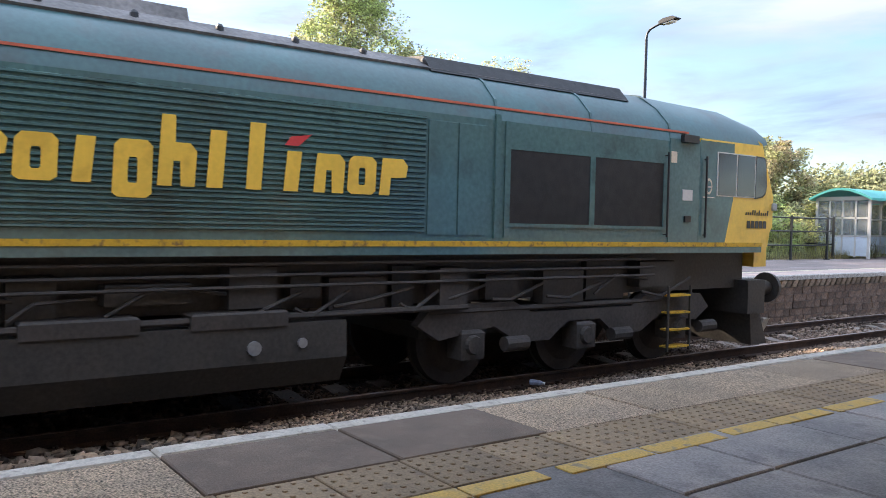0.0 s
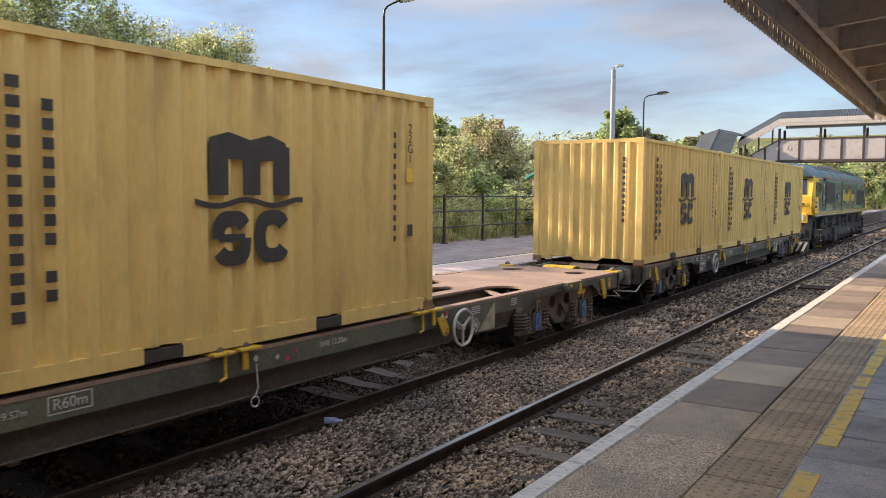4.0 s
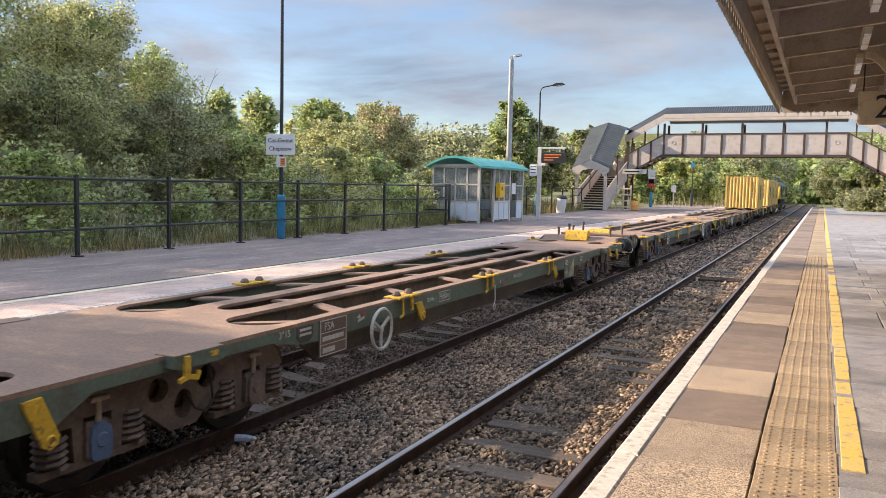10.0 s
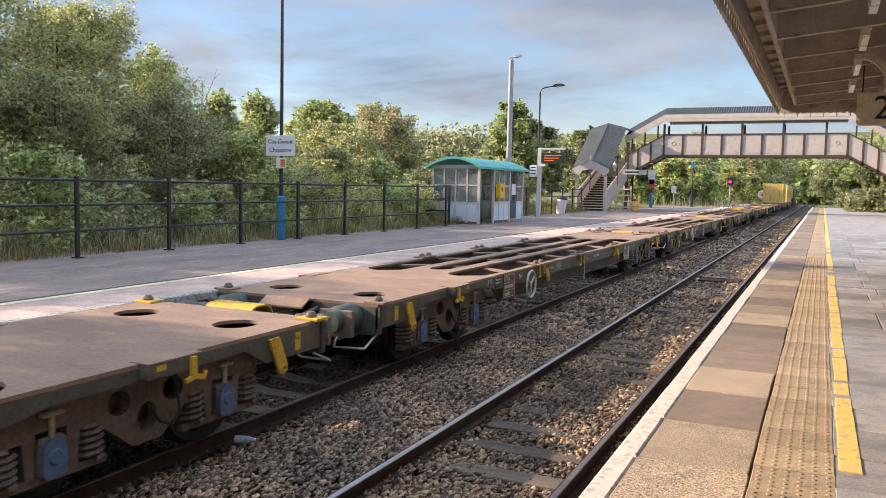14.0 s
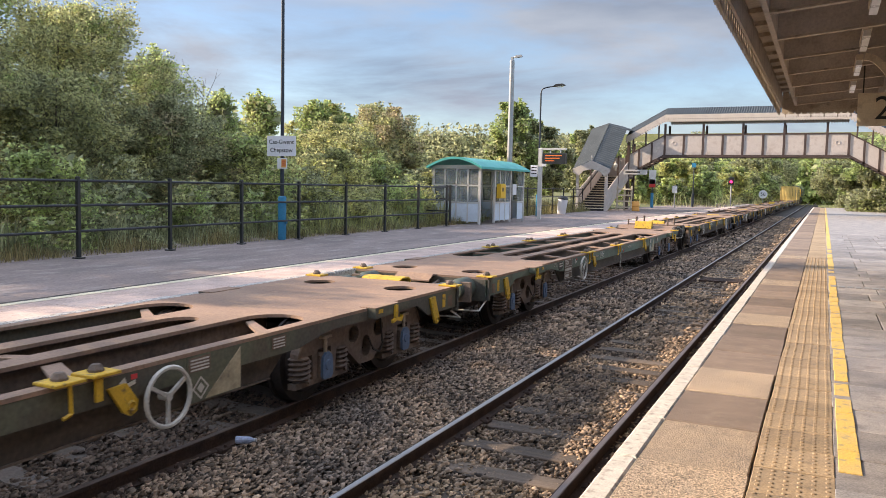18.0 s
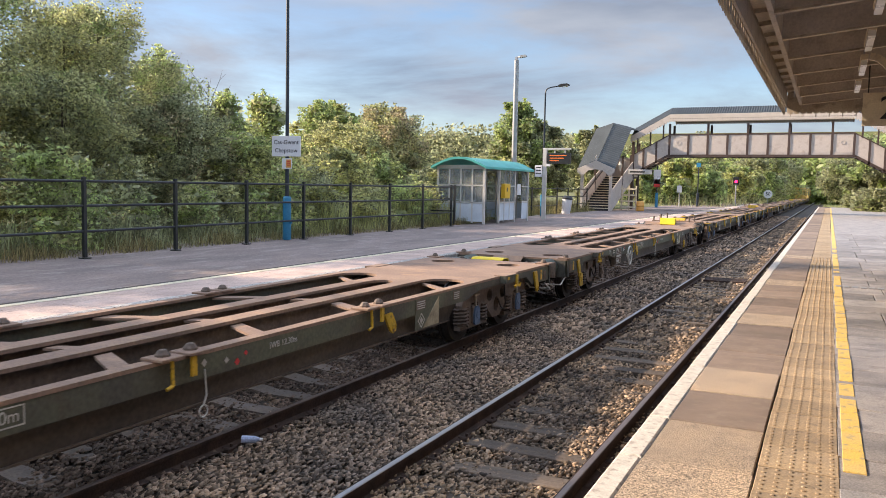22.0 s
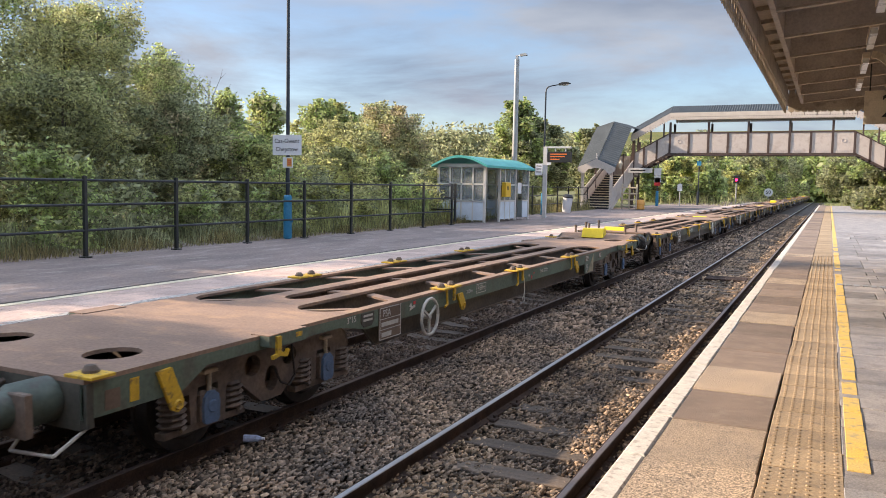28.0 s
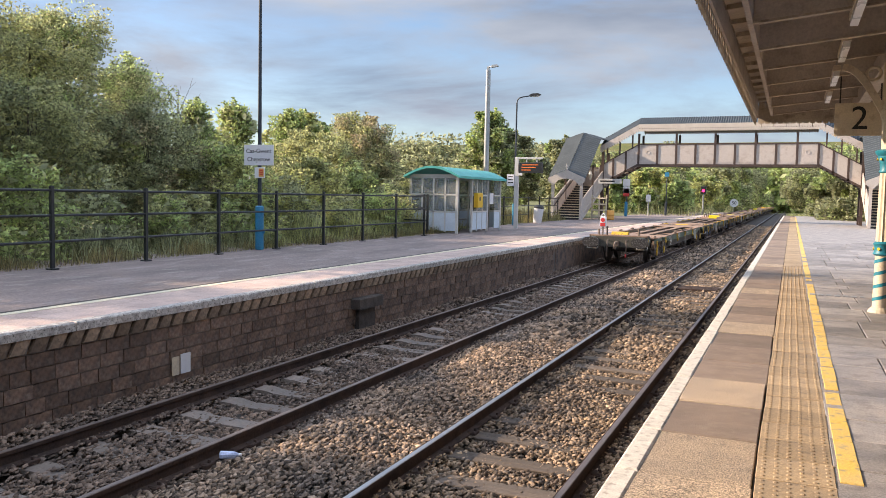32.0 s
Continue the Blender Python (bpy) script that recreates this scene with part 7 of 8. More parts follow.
def loco(label):
    """Six-axle diesel locomotive with two yellow cabs, ribbed green sides, roof curve, tank and bogies."""
    t = thing("diesel_locomotive", label, "locomotive", "")
    L = 20.2

    def section(dx, top):
        """Half profile of the body: (x, z) from sill to ridge."""
        return [(1.32 - dx, 1.12), (1.32 - dx, 2.95), (1.26 - dx, 3.18), (1.05 - dx, 3.45), (0.72 - dx * 0.6, top - 0.12), (0.0, top)]

    def loft(stations, i0, i1):
        s = Shape()
        rings = []
        for y, dx, top in stations:
            h = section(dx, top)[i0:i1 + 1]
            rings.append([(x, y, z) for x, z in h] + [(-x, y, z) for x, z in h[::-1] if abs(x) > 1e-6])
        n = len(rings[0])
        v = [p for r in rings for p in r]
        f = [(k * n + i, k * n + i + 1, (k + 1) * n + i + 1, (k + 1) * n + i) for k in range(len(rings) - 1) for i in range(n - 1)]
        f += [tuple(range(n))[::-1], tuple(range((len(rings) - 1) * n, len(rings) * n))]
        return s.add(v, f)

    main = [(-1.9, 0.0, 3.80), (-L + 1.9, 0.0, 3.80)]
    part("body_side", loft(main, 0, 1), M_lgreen, t, "dark green body side")
    # upper curve and roof as a closed hood over the sides
    hood = Shape()
    st = [(-0.12, 0.1, 3.62), (-0.75, 0.02, 3.76), (-2.6, 0.0, 3.80), (-L + 2.6, 0.0, 3.80), (-L + 0.75, 0.02, 3.76), (-L + 0.12, 0.1, 3.62)]
    rings = []
    for y, dx, top in st:
        h = section(dx, top)[1:] if dx < 0.05 else [(1.20, 3.06), (1.16, 3.16), (0.95, 3.38), (0.6, 3.52), (0.0, 3.62)]
        rings.append([(x, y, z) for x, z in h] + [(-x, y, z) for x, z in h[-2::-1]])
    n = len(rings[0])
    hood.add([p for r in rings for p in r], [(k * n + i, k * n + (i + 1) % n, (k + 1) * n + (i + 1) % n, (k + 1) * n + i) for k in range(len(rings) - 1) for i in range(n)] + [tuple(range(n)), tuple(range((len(rings) - 1) * n, len(rings) * n))[::-1]])
    part("roof", hood, M_lblue, t, "grimy blue-green curved roof", True)
    part("roof_top", Shape().prism([(-0.95, 3.56), (-0.7, 3.71), (0, 3.825), (0.7, 3.71), (0.95, 3.56), (0.9, 3.5), (0, 3.7), (-0.9, 3.5)], "y", -L + 3.2, -3.2), M_lroof, t, "soot-stained roof panels")
    part("exhaust_hump", Shape().prism([(-0.55, 3.72), (-0.45, 3.93), (0.45, 3.93), (0.55, 3.72)], "y", -11.8, -9.0), M_lroof, t)
    part("fan_housing", Shape().prism([(-0.98, 3.52), (-0.80, 3.735), (0.0, 3.84), (0.80, 3.735), (0.98, 3.52)], "y", -6.4, -3.1), M_grille, t, "dark meshed radiator roof")
    for k in range(16):
        part("roof_bolt", Shape().lathe([(0.04, 3.6), (0.04, 3.67), (0.02, 3.70)], (0.82, -4.0 - k * 0.8, 0), 6), M_black, t)
    for y in (-2.6, -4.14, -5.70, -11.72, -14.3, -17.6):
        part("roof_seam", Shape().prism([(1.325, 2.94), (1.27, 3.19), (1.06, 3.46), (0.73, 3.70), (0.0, 3.83), (0.0, 3.80), (0.70, 3.66), (1.02, 3.42), (1.24, 3.16), (1.30, 2.94)], "y", y - 0.02, y + 0.02), M_lblue, t)
    for d, ye, nm in ((1, 0.0, "front"), (-1, -L, "rear")):
        # cab: side block, raked nose and screens
        a, b, c = ye, ye - d * 0.35, ye - d * 1.95
        cab = Shape()
        prof = [(a - d * 0.08, 1.12), (a, 1.55), (a - d * 0.02, 2.15), (b, 3.05), (b - d * 0.18, 3.22), (c + d * 0.0, 3.26), (c, 1.12)]
        v = []
        for x, dx in ((-1.325, 0.0), (1.325, 0.0)):
            v += [(x * (0.93 if i in (0, 1, 2) else (0.95 if i == 3 else (0.86 if i in (4, 5) else 1.0))) if i not in (5, 6) else (x if i == 6 else x * 0.86), p[0], p[1]) for i, p in enumerate(prof)]
        m = len(prof)
        cab.add(v, [tuple(range(m)), tuple(range(2 * m - 1, m - 1, -1))] + [(i, m + i, m + (i + 1) % m, (i + 1) % m) for i in range(m)])
        cb_ = part("cab", cab, M_lyel, t, "bright yellow cab")
        for s in (-1, 1):
            part("cab_side", Shape().prism([(a - d * 0.45, 1.10), (c, 1.10), (c, 3.02), (b - d * 0.1, 3.02), (a - d * 0.12, 2.15), (a - d * 0.12, 1.5)], "x", min(s * 1.20, s * 1.33), max(s * 1.20, s * 1.33)), M_lyel, t)
            part("cab_green", Shape().prism([(a - d * 1.36, 1.12), (c - d * 0.02, 1.12), (c - d * 0.02, 3.0), (a - d * 1.17, 3.0), (a - d * 1.17, 2.05)], "x", min(s * 1.331, s * 1.337), max(s * 1.331, s * 1.337)), M_lgreen, t)
            wf = part("side_window_frame", Shape().box(min(s * 1.337, s * 1.346), max(s * 1.337, s * 1.346), min(a - d * 0.63, a - d * 1.58), max(a - d * 0.63, a - d * 1.58), 2.105, 2.855), M_alu, t)
            for q0, q1 in ((0.655, 1.09), (1.125, 1.555)):
                part("side_window", Shape().box(min(s * 1.347, s * 1.352), max(s * 1.347, s * 1.352), min(a - d * q0, a - d * q1), max(a - d * q0, a - d * q1), 2.125, 2.835), M_cabglass, wf)
            for g, xx, mm, nm2 in ((0.02, 1.344, M_black, "rubber_seal"), (0.0, 1.348, M_cabglass, "quarter_window")):
                part(nm2, Shape().prism([(a - d * (0.2 + (q - g if q < 0.3 else q + g * 0.6)), z + (g if z > 2.5 else -g)) for q, z in ((0.42, 2.83), (0.26, 2.83), (0.19, 2.79), (0.17, 2.70), (0.14, 2.36), (0.16, 2.22), (0.24, 2.15), (0.42, 2.11))], "x", min(s * 1.334, s * xx), max(s * 1.334, s * xx)), mm, t)
            rg_ = Shape().ring((0, 0, 0), 0.085, 0.016, "x", 18, 5)
            part("round_emblem", Shape().add([(s * 1.339 + 0.2 * p[0], a - d * 1.76 + 0.8 * p[1], 2.26 + 1.35 * p[2]) for p in rg_.v], rg_.f), M_cream, t, "pale oval ring emblem")
            part("emblem_bar", Shape().box(min(s * 1.338, s * 1.343), max(s * 1.338, s * 1.343), a - d * 1.76 - 0.06, a - d * 1.76 + 0.06, 2.24, 2.26), M_tbar, t)
            part("emblem_bar", Shape().box(min(s * 1.338, s * 1.343), max(s * 1.338, s * 1.343), a - d * 1.76 - 0.13, a - d * 1.76 + 0.13, 2.06, 2.08), M_tbar, t)
            part("repeater_lamp", Shape().box(min(s * 1.336, s * 1.36), max(s * 1.336, s * 1.36), min(a - d * 0.05, a - d * 0.17), max(a - d * 0.05, a - d * 0.17), 1.86, 2.02, 0.01), M_galv, t)
            for k in range(5):
                q = a - d * (0.34 + k * 0.105)
                part("number_bar", Shape().box(min(s * 1.334, s * 1.341), max(s * 1.334, s * 1.341), q - 0.04, q + 0.04, 1.46, 1.62), M_silldk, t)
            for k in range(11):
                q = a - d * (0.27 + k * 0.056)
                part("name_bar", Shape().prism([(q - 0.014, 1.74), (q + 0.012, 1.74), (q + 0.022, 1.80 + 0.05 * (k in (0, 4, 6, 7))), (q - 0.004, 1.80 + 0.05 * (k in (0, 4, 6, 7)))], "x", min(s * 1.334, s * 1.341), max(s * 1.334, s * 1.341)), M_silldk, t)
            wp = Shape()
            # windscreen lying on the raked front
            def on(q, x):
                return (x, a - d * 0.02 + (b - a + d * 0.02) * q + d * 0.012, 2.15 + 0.90 * q)
            xs0, xs1 = s * 0.12, s * 1.02
            v = [on(0.10, xs0), on(0.10, xs1), on(0.92, xs1 * 0.97), on(0.92, xs0)]
            v += [(p[0], p[1] + d * 0.02, p[2] + 0.008) for p in v]
            part("windscreen", wp.add(v, [(0, 1, 2, 3), (7, 6, 5, 4), (0, 4, 5, 1), (1, 5, 6, 2), (2, 6, 7, 3), (3, 7, 4, 0)]), M_cabglass, cb_, "reflective windscreen")
            # lamp clusters and buffers
            lc = part("lamp_housing", Shape().box(min(s * 0.62, s * 1.08), max(s * 0.62, s * 1.08), min(a - d * 0.2, a + d * 0.14), max(a - d * 0.2, a + d * 0.14), 1.02, 1.17, 0.02), M_lyel, cb_)
            for q, r_ in ((0.74, 0.07), (0.93, 0.10)):
                part("headlamp", Shape().tube((s * q, a + d * 0.14, 1.09), (s * q, a + d * 0.165, 1.09), r_ * 0.42, n=16), M_head, lc, "round headlamp")
            bu = part("buffer", Shape().tube((s * 0.87, a - d * 0.1, 0.98), (s * 0.87, a + d * 0.48, 0.98), 0.14, 0.12, 16), M_under, t, "black buffer", True)
            part("buffer_head", Shape().tube((s * 0.87, a + d * 0.48, 0.98), (s * 0.87, a + d * 0.56, 0.98), 0.25, 0.24, 20), M_under, bu)
            part("front_number", Shape().box(min(s * 0.60, s * 1.05), max(s * 0.60, s * 1.05), min(a + d * 0.005, a + d * 0.03), max(a + d * 0.005, a + d * 0.03), 1.62, 1.78), M_lyel, cb_)
            part("number_bar", Shape().box(min(s * 0.66, s * 0.98), max(s * 0.66, s * 0.98), min(a + d * 0.03, a + d * 0.034), max(a + d * 0.03, a + d * 0.034), 1.66, 1.74), M_ink, cb_)
            # cab door, steps and handrails
            yd = c - d * 0.34
            part("cab_door", Shape().box(min(s * 1.323, s * 1.334), max(s * 1.323, s * 1.334), yd - 0.34, yd + 0.34, 1.14, 2.98), M_lgreen, t)
            for q in (-0.42, 0.42):
                part("handrail", Shape().tube((s * 1.38, yd + q, 1.25), (s * 1.38, yd + q, 2.75), 0.016, n=6).tube((s * 1.32, yd + q, 2.7), (s * 1.385, yd + q, 2.7), 0.012, n=6).tube((s * 1.32, yd + q, 1.3), (s * 1.385, yd + q, 1.3), 0.012, n=6), M_black, t)
            for k in range(4):
                part("cab_step", Shape().box(min(s * 1.15, s * 1.32), max(s * 1.15, s * 1.32), yd - 0.22, yd + 0.22, 0.25 + k * 0.24, 0.275 + k * 0.24), M_ychip, t)
            part("step_frame", Shape().beam((s * 1.3, yd - 0.24, 0.2), (s * 1.3, yd - 0.24, 1.12), 0.03).beam((s * 1.3, yd + 0.24, 0.2), (s * 1.3, yd + 0.24, 1.12), 0.03), M_under, t)
            part("mirror", Shape().box(min(s * 1.34, s * 1.40), max(s * 1.34, s * 1.40), yd - d * 0.1 - 0.03, yd - d * 0.1 + 0.3, 2.95, 3.03), M_black, t)
        part("top_lamp", Shape().box(-0.55, -0.25, min(b, b + d * 0.12), max(b, b + d * 0.12), 3.08, 3.32, 0.03) if d < 0 else Shape().box(0.25, 0.55, b, b + 0.12, 3.08, 3.32, 0.03), M_lyel, cb_)
        part("horn_grille", Shape().prism([(-0.48, 3.42), (-0.36, 3.68), (0.36, 3.68), (0.48, 3.42)], "y", min(a - d * 0.02, a - d * 0.5), max(a - d * 0.02, a - d * 0.5)), M_grille, t, "mesh horn grille")
        part("drag_box", Shape().box(-1.2, 1.2, min(a - d * 0.05, a - d * 0.5), max(a - d * 0.05, a - d * 0.5), 0.62, 1.14), M_under, t)
        part("plough", Shape().prism([(a + d * 0.12, 0.12), (a - d * 0.1, 0.62), (a - d * 0.35, 0.62), (a - d * 0.3, 0.12)], "x", -1.15, 1.15), M_under, t)
        for k in range(4):
            part("hose", Shape().path([(-0.5 + k * 0.33, a + d * 0.02, 0.95), (-0.5 + k * 0.33, a + d * 0.16, 0.85), (-0.48 + k * 0.33, a + d * 0.16, 0.5)], 0.022, 6), M_redpaint if k == 1 else M_tbar, t)
    for s in (-1, 1):
        x = lambda a, b: (min(s * a, s * b), max(s * a, s * b))
        part("yellow_band", Shape().box(*x(1.32, 1.345), -L + 0.4, -0.4, 1.128, 1.17), M_ychip, t, "chipped yellow waist band")
        part("sill_band", Shape().box(*x(1.30, 1.335), -L + 0.4, -0.4, 1.095, 1.126), M_lgreen, t)
        part("red_line", Shape().box(*x(1.275, 1.30), -L + 2.2, -2.2, 3.055, 3.085), M_redline, t, "thin orange-red line")
        part("grille", Shape().box(*x(1.322, 1.332), -5.50, -4.18, 1.45, 2.57), M_grille, t)
        part("grille", Shape().box(*x(1.322, 1.332), -4.09, -2.76, 1.45, 2.57), M_grille, t)
        part("grille_frame", Shape().box(*x(1.322, 1.34), -5.58, -5.5, 1.22, 2.95).box(*x(1.322, 1.34), -4.18, -4.09, 1.42, 2.60).box(*x(1.322, 1.34), -5.5, -2.70, 2.57, 2.63).box(*x(1.322, 1.34), -5.5, -2.70, 1.39, 1.45).box(*x(1.322, 1.34), -2.76, -2.69, 1.45, 2.57), M_lgreen, t)
        part("grille", Shape().box(*x(1.322, 1.334), -16.9, -14.4, 1.70, 2.88), M_grille, t)
        part("grille_frame", Shape().box(*x(1.322, 1.342), -17.0, -14.35, 2.88, 2.93).box(*x(1.322, 1.342), -17.0, -14.35, 1.65, 1.70).box(*x(1.322, 1.342), -14.4, -14.33, 1.22, 2.95), M_lgreen, t)
        for k in range(24):
            z = 1.28 + k * 0.068
            part("rib", Shape().prism([(1.322 * s, z), (1.345 * s, z + 0.012), (1.345 * s, z + 0.034), (1.322 * s, z + 0.046)], "y", -11.66, -6.7), M_lgreen, t)
            part("rib", Shape().prism([(1.322 * s, z), (1.345 * s, z + 0.012), (1.345 * s, z + 0.034), (1.322 * s, z + 0.046)], "y", -14.3, -11.78), M_lgreen, t)
        for q in (-6.25, -6.66):
            part("equipment_door", Shape().box(*x(1.322, 1.336), q, q + 0.385, 1.25, 2.85, 0.004), M_lgreen, t)
        for q in (-11.72, -5.70):
            part("body_seam", Shape().box(*x(1.32, 1.352), q - 0.035, q + 0.035, 1.2, 3.0), M_lgreen, t)
        for q in (-2.55, -L + 2.55):
            part("warning_label", Shape().box(*x(1.334, 1.34), q - 0.06, q + 0.06, 2.60, 2.78), M_cream, t, "small pale warning label")
            part("door_plate", Shape().box(*x(1.334, 1.342), q + 0.2, q + 0.42, 1.98, 2.18, 0.004), M_alu, t)
            part("door_handle", Shape().box(*x(1.334, 1.36), q + 0.25, q + 0.38, 1.55, 1.68, 0.01), M_black, t)
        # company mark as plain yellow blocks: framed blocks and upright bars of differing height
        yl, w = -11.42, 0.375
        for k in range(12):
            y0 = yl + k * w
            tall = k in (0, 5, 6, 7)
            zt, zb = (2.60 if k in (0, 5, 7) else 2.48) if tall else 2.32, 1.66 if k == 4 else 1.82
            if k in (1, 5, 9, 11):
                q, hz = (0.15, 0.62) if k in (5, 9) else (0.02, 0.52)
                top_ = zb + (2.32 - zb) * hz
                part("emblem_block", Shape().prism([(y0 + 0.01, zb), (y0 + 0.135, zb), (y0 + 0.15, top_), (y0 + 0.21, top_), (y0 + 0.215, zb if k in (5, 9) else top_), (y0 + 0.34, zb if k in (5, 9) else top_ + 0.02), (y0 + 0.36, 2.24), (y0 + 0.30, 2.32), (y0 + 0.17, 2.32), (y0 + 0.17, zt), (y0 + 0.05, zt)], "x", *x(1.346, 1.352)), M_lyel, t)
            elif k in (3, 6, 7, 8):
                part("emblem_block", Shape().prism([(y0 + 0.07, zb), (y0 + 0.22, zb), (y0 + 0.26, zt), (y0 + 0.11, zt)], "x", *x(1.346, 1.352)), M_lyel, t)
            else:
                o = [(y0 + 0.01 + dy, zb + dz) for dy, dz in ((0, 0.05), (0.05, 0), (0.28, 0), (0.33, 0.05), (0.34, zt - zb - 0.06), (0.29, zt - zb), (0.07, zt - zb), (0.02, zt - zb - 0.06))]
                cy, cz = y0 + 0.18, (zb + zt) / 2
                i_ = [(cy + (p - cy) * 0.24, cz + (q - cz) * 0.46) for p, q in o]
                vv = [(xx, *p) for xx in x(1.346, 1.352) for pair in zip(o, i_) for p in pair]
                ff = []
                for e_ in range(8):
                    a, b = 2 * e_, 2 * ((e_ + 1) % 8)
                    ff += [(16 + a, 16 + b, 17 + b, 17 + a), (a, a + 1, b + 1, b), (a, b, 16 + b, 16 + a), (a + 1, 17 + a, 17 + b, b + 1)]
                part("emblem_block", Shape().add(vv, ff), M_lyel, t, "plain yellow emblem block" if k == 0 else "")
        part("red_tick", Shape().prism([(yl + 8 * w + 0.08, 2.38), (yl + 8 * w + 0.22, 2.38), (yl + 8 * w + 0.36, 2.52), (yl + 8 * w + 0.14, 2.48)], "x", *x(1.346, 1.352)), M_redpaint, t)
        part("name_plate", Shape().box(*x(1.346, 1.362), -13.5, -12.95, 2.05, 2.32), M_brown, t, "small cast nameplate")
        part("name_bar", Shape().box(*x(1.362, 1.366), -13.42, -13.03, 2.13, 2.24), M_tbar, t)
        # fuel tank, boxes, pipes
        part("fuel_tank", Shape().prism([(s * 1.28, 0.92), (s * 1.30, 0.55), (s * 1.15, 0.28), (s * 0.2, 0.22), (s * 0.2, 0.92)], "y", -12.3, -7.6), M_under, t, "black fuel tank")
        part("tank_gauge", Shape().tube((s * 1.29, -8.6, 0.70), (s * 1.32, -8.6, 0.70), 0.07, n=12).tube((s * 1.29, -8.1, 0.72), (s * 1.32, -8.1, 0.72), 0.05, n=12), M_galv, t)
        part("battery_box", Shape().box(*x(0.7, 1.30), -13.6, -12.6, 0.28, 0.95, 0.03), M_under, t)
        for xa, ya, yb, za in ((1.22, -6.0, -14.5, 0.98), (1.15, -2.5, -6.5, 0.92), (1.15, -13.8, -17.6, 0.90)):
            part("air_pipe", Shape().tube((s * xa, ya, za), (s * xa, yb, za), 0.035, n=6), M_lbog, t)
        for q in (-10.6, -9.2):
            part("filter_box", Shape().box(*x(1.0, 1.3), q, q + 0.95, 0.90, 1.05, 0.02), M_lbog, t)
        rg = random.Random(3 + s)
        y = -17.8
        while y < -2.6:
            wd = rg.uniform(0.25, 0.8)
            part("equipment_case", Shape().box(*x(0.9, rg.uniform(1.02, 1.24)), y, y + wd, rg.uniform(0.95, 1.15), rg.uniform(1.32, 1.52), 0.015), M_under if rg.random() < 0.7 else M_lbog, t)
            part("pipe_run", Shape().path([(s * 1.2, y, 1.05), (s * 1.24, y + wd * 0.5, rg.uniform(0.95, 1.3)), (s * 1.2, y + wd + 0.3, 1.22)], 0.02, 6), M_lbog, t)
            y += wd + rg.uniform(0.05, 0.4)
        for k in range(3):
            part("long_pipe", Shape().tube((s * 1.26, -17.2, 1.28 + k * 0.11), (s * 1.26, -2.8, 1.28 + k * 0.11), 0.018, n=6), M_lbog, t)
        for e_, d_ in ((0.0, 1), (-L, -1)):
            for k in range(4):
                q = 0.25 + k * 0.22
                part("scuff_stripe", Shape().prism([(s * q, 0.16), (s * (q + 0.1), 0.16), (s * (q + 0.26), 0.52), (s * (q + 0.16), 0.52)], "y", min(e_ + d_ * 0.0, e_ + d_ * 0.16), max(e_ + d_ * 0.0, e_ + d_ * 0.16)), M_tbar, t)
    part("underframe_deck", Shape().box(-0.95, 0.95, -L + 0.3, -0.3, 0.92, 1.10), M_under, t)
    for yc in (-4.05, -L + 4.05):
        b = part("bogie", Shape().box(-1.05, 1.05, yc - 2.5, yc + 2.5, 0.62, 0.80), M_under, t, "black three-axle bogie")
        for dy in (-1.85, 0.0, 1.85):
            y = yc + dy
            w = Shape()
            for s in (-1, 1):
                w.tube((s * 0.68, y, 0.53), (s * 0.81, y, 0.53), 0.53, 0.52, 28).tube((s * 0.66, y, 0.53), (s * 0.69, y, 0.53), 0.556, 0.556, 28).tube((s * 0.81, y, 0.53), (s * 0.86, y, 0.53), 0.38, 0.3, 20)
            w.tube((-0.66, y, 0.53), (0.66, y, 0.53), 0.1, n=10)
            part("wheelset", w, M_wheel, b, "steel wheelset", True)
            for s in (-1, 1):
                part("axlebox", Shape().box(min(s * 0.95, s * 1.22), max(s * 0.95, s * 1.22), y - 0.17, y + 0.17, 0.36, 0.70, 0.04).tube((s * 1.22, y, 0.53), (s * 1.27, y, 0.53), 0.12, 0.1, 14), M_lbog, b)
                part("brake_cylinder", Shape().tube((s * 1.18, y + 0.5, 0.50), (s * 1.18, y + 0.85, 0.50), 0.09, n=10), M_lbog, b)
        for s in (-1, 1):
            fr = Shape()
            fr.prism([(yc - 2.6, 0.78), (yc - 2.4, 0.98), (yc - 1.2, 1.0), (yc - 0.9, 0.86), (yc + 0.9, 0.86), (yc + 1.2, 1.0), (yc + 2.4, 0.98), (yc + 2.6, 0.78), (yc + 2.3, 0.60), (yc + 1.5, 0.72), (yc + 1.1, 0.50), (yc + 0.6, 0.50), (yc + 0.3, 0.72), (yc - 0.3, 0.72), (yc - 0.6, 0.50), (yc - 1.1, 0.50), (yc - 1.5, 0.72), (yc - 2.3, 0.60)], "x", min(s * 1.03, s * 1.17), max(s * 1.03, s * 1.17))
            part("side_frame", fr, M_lbog, b)
    return t


ZMAP = ([0.9, 1.0, 1.12, 1.19, 2.10, 2.86, 2.95, 3.05, 3.18, 3.45, 3.80, 3.93], [0.95, 1.28, 1.66, 1.76, 2.40, 3.05, 3.12, 3.25, 3.36, 3.58, 3.90, 4.0])
LOW = ("bogie", "wheelset", "axlebox", "brake_cylinder", "side_frame", "fuel_tank", "tank_gauge", "battery_box", "buffer", "plough", "drag_box", "hose", "step_frame", "cab_step", "air_pipe", "filter_box", "equipment_case", "pipe_run", "long_pipe", "scuff_stripe")


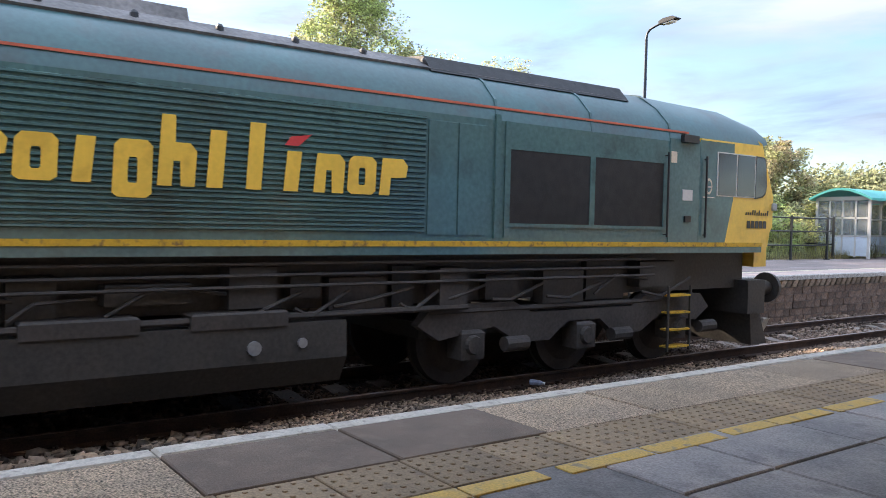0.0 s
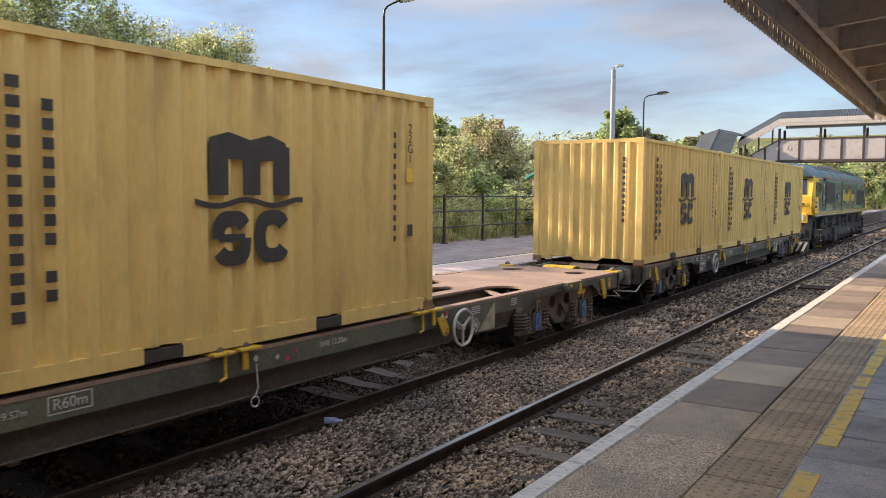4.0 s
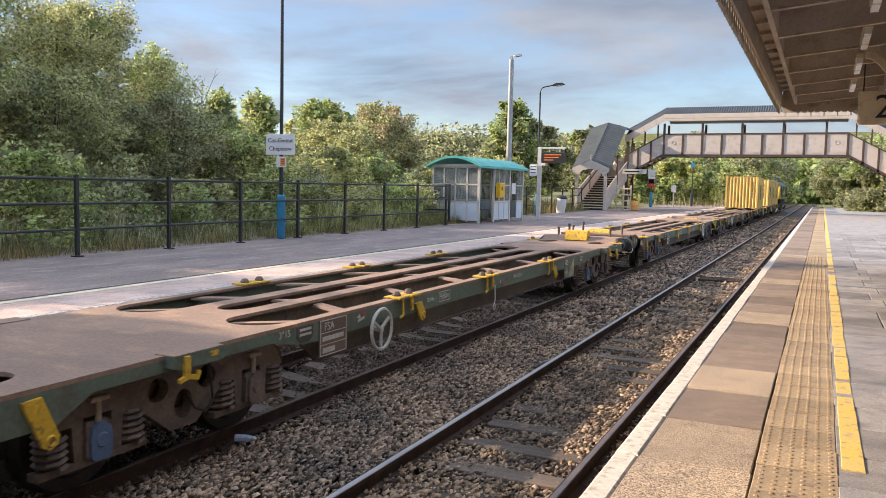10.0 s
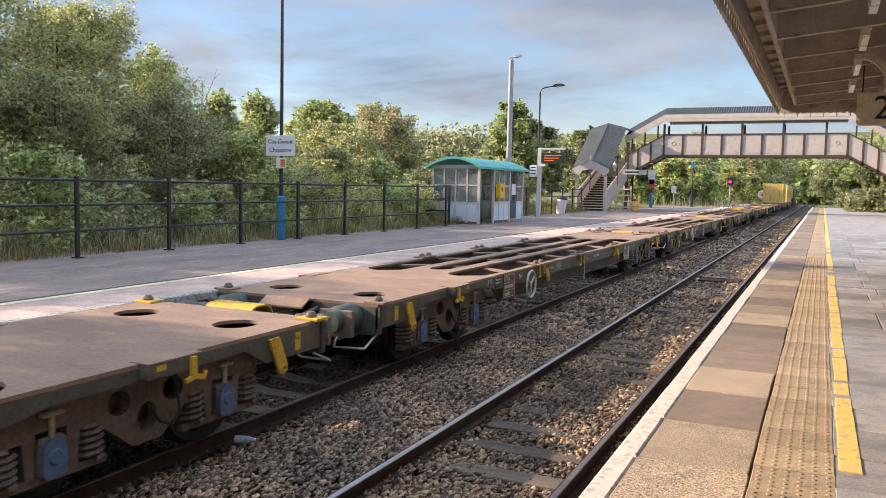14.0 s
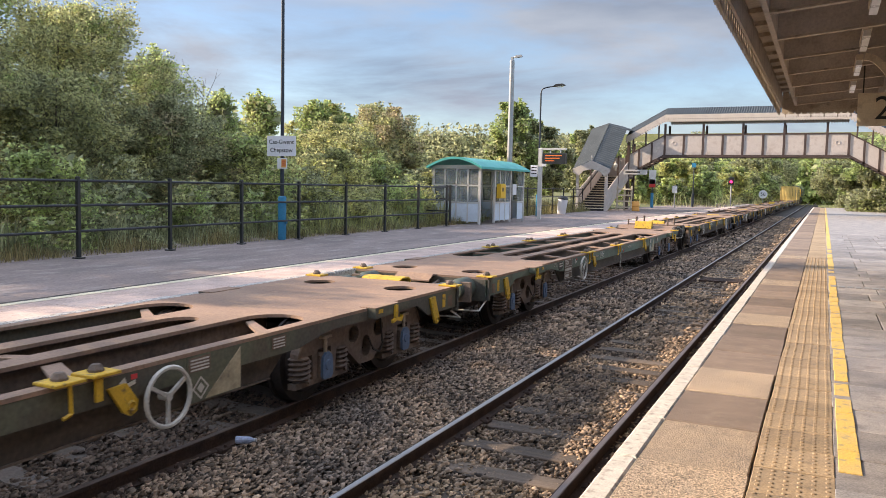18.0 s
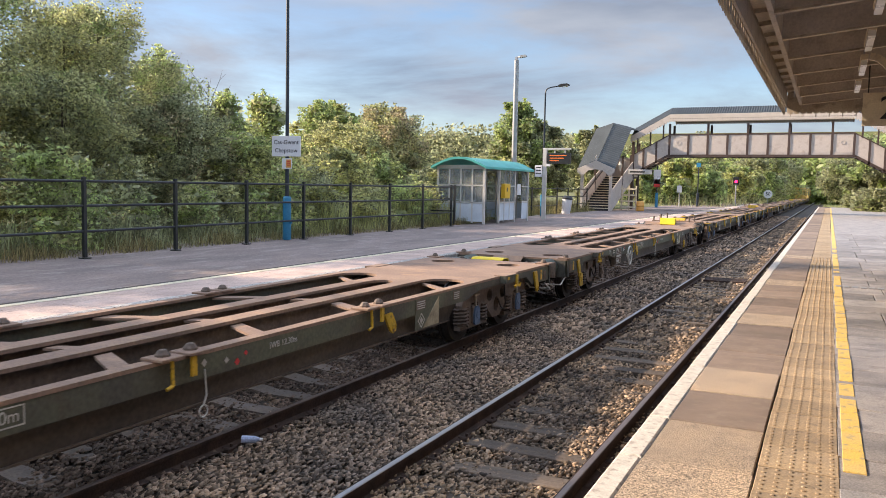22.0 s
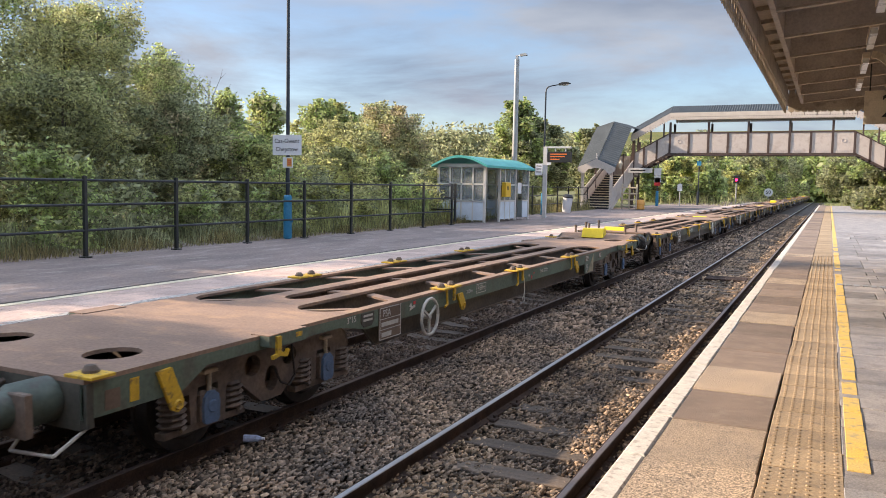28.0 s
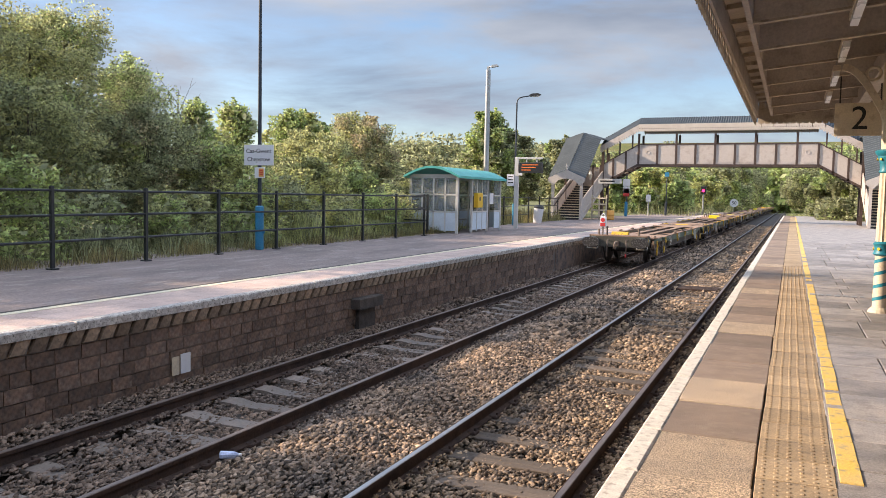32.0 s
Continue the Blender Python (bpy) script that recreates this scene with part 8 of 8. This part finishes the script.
def raise_body(t):
    """Sets the body's heights: sill, waist, windows and roof over the underframe."""
    for o in t.children_recursive:
        if o.data and not o.name.startswith(LOW):
            for v in o.data.vertices:
                v.co.z = float(np.interp(v.co.z, *ZMAP))


# ---- assemble the train: each vehicle keeps its distance behind the first deck's front end ----
TRAIN = []      # (thing, offset behind the first deck's front end, height, sideways)
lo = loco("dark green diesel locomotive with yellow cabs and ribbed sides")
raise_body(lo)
TRAIN.append((lo, 22.15, 0.0, 0.0))
# sets of four and of two wagons: buffers at a set's ends, close couplings inside it
SETS = (4, 4, 2, 4, 2)
BASE, GAP_IN, GAP_OUT = 2 * HB, 5.75, 6.87
WHEEL_FRONT = (1, 3, 7, 9, 13, 15)
protos, behind, i = {}, -2.45, 0
for size in SETS:
    for k in range(size):
        if i:
            behind -= GAP_IN if k else GAP_OUT
        stop = M_stopnew if i in (2, 10, 11, 13, 14) else M_ychip
        fresh = M_sillgreen if i in (3, 4, 8, 14, 15) else M_sill
        key = (k == 0, k == size - 1, i in WHEEL_FRONT, stop.name, fresh.name, i if i in (0, 4, 5, 10, 15) else -1)
        if key not in protos:
            protos[key] = w = wagon("long empty flat container wagon with rusty deck and green sills", key[0], key[1], key[2], i, "FSA" if key[0] or key[1] else "FTA", stop, fresh)
        else:
            w = copy_thing(protos[key], Matrix())
        if i == 0:
            tagged(w, "flat container wagon carrying three yellow containers")
        elif i == 1:
            tagged(w, "flat container wagon carrying one yellow container")
        TRAIN.append((w, behind - HB + (0.2 if i == 0 else 0.0), 0.0, 0.0))
        behind -= BASE
        i += 1
TAIL = behind - E_OUT      # rear face of the last wagon
c0 = container("yellow twenty foot shipping container with dark emblem")
TRAIN.append((c0, -0.15, 1.0, 0.0))
for o in (-6.26, -12.37, -25.97):
    TRAIN.append((copy_thing(c0, Matrix()), o, 1.0, 0.0))
tl = thing("tail_lamp", "white and red tail lamp on the last wagon", "tail lamp", "")
part("lamp_case", Shape().box(-0.11, 0.11, -0.07, 0.07, 0.30, 0.66, 0.02), M_signw, tl)
part("red_lens", Shape().tube((0, -0.07, 0.54), (0, -0.09, 0.54), 0.075, n=14), M_redpaint, tl)
part("red_panel", Shape().box(-0.09, 0.09, -0.078, -0.07, 0.31, 0.43), M_redpaint, tl)
part("handle", Shape().ring((0, 0, 0.70), 0.06, 0.015, "y", 12, 5), M_signw, tl)
part("bracket", Shape().box(-0.02, 0.02, -0.02, 0.02, 0.0, 0.30), M_bogie, tl)
TRAIN.append((tl, TAIL + 0.10, 1.085, -0.56))

# front end of the first deck along the line, second by second
RUN = [(0, -12.55), (1, -1.35), (1.5, 4.25), (2, 9.85), (3, 21.2), (3.5, 26.85), (4, 32.5), (6.8, 64.22), (8.3, 80.62), (11.9, 120.21), (14, 143.5), (17.1, 177.17), (20.1, 210.0), (22.5, 236.6), (24.9, 263.7), (28, 298.35), (29.9, 319.85), (31, 332.3), (32, 343.6)]


def motions():
    for ob, off, h, x in TRAIN:
        walk(ob, [(t, pose(FX + x, d + off, RZ + h)) for t, d in RUN])


motions()
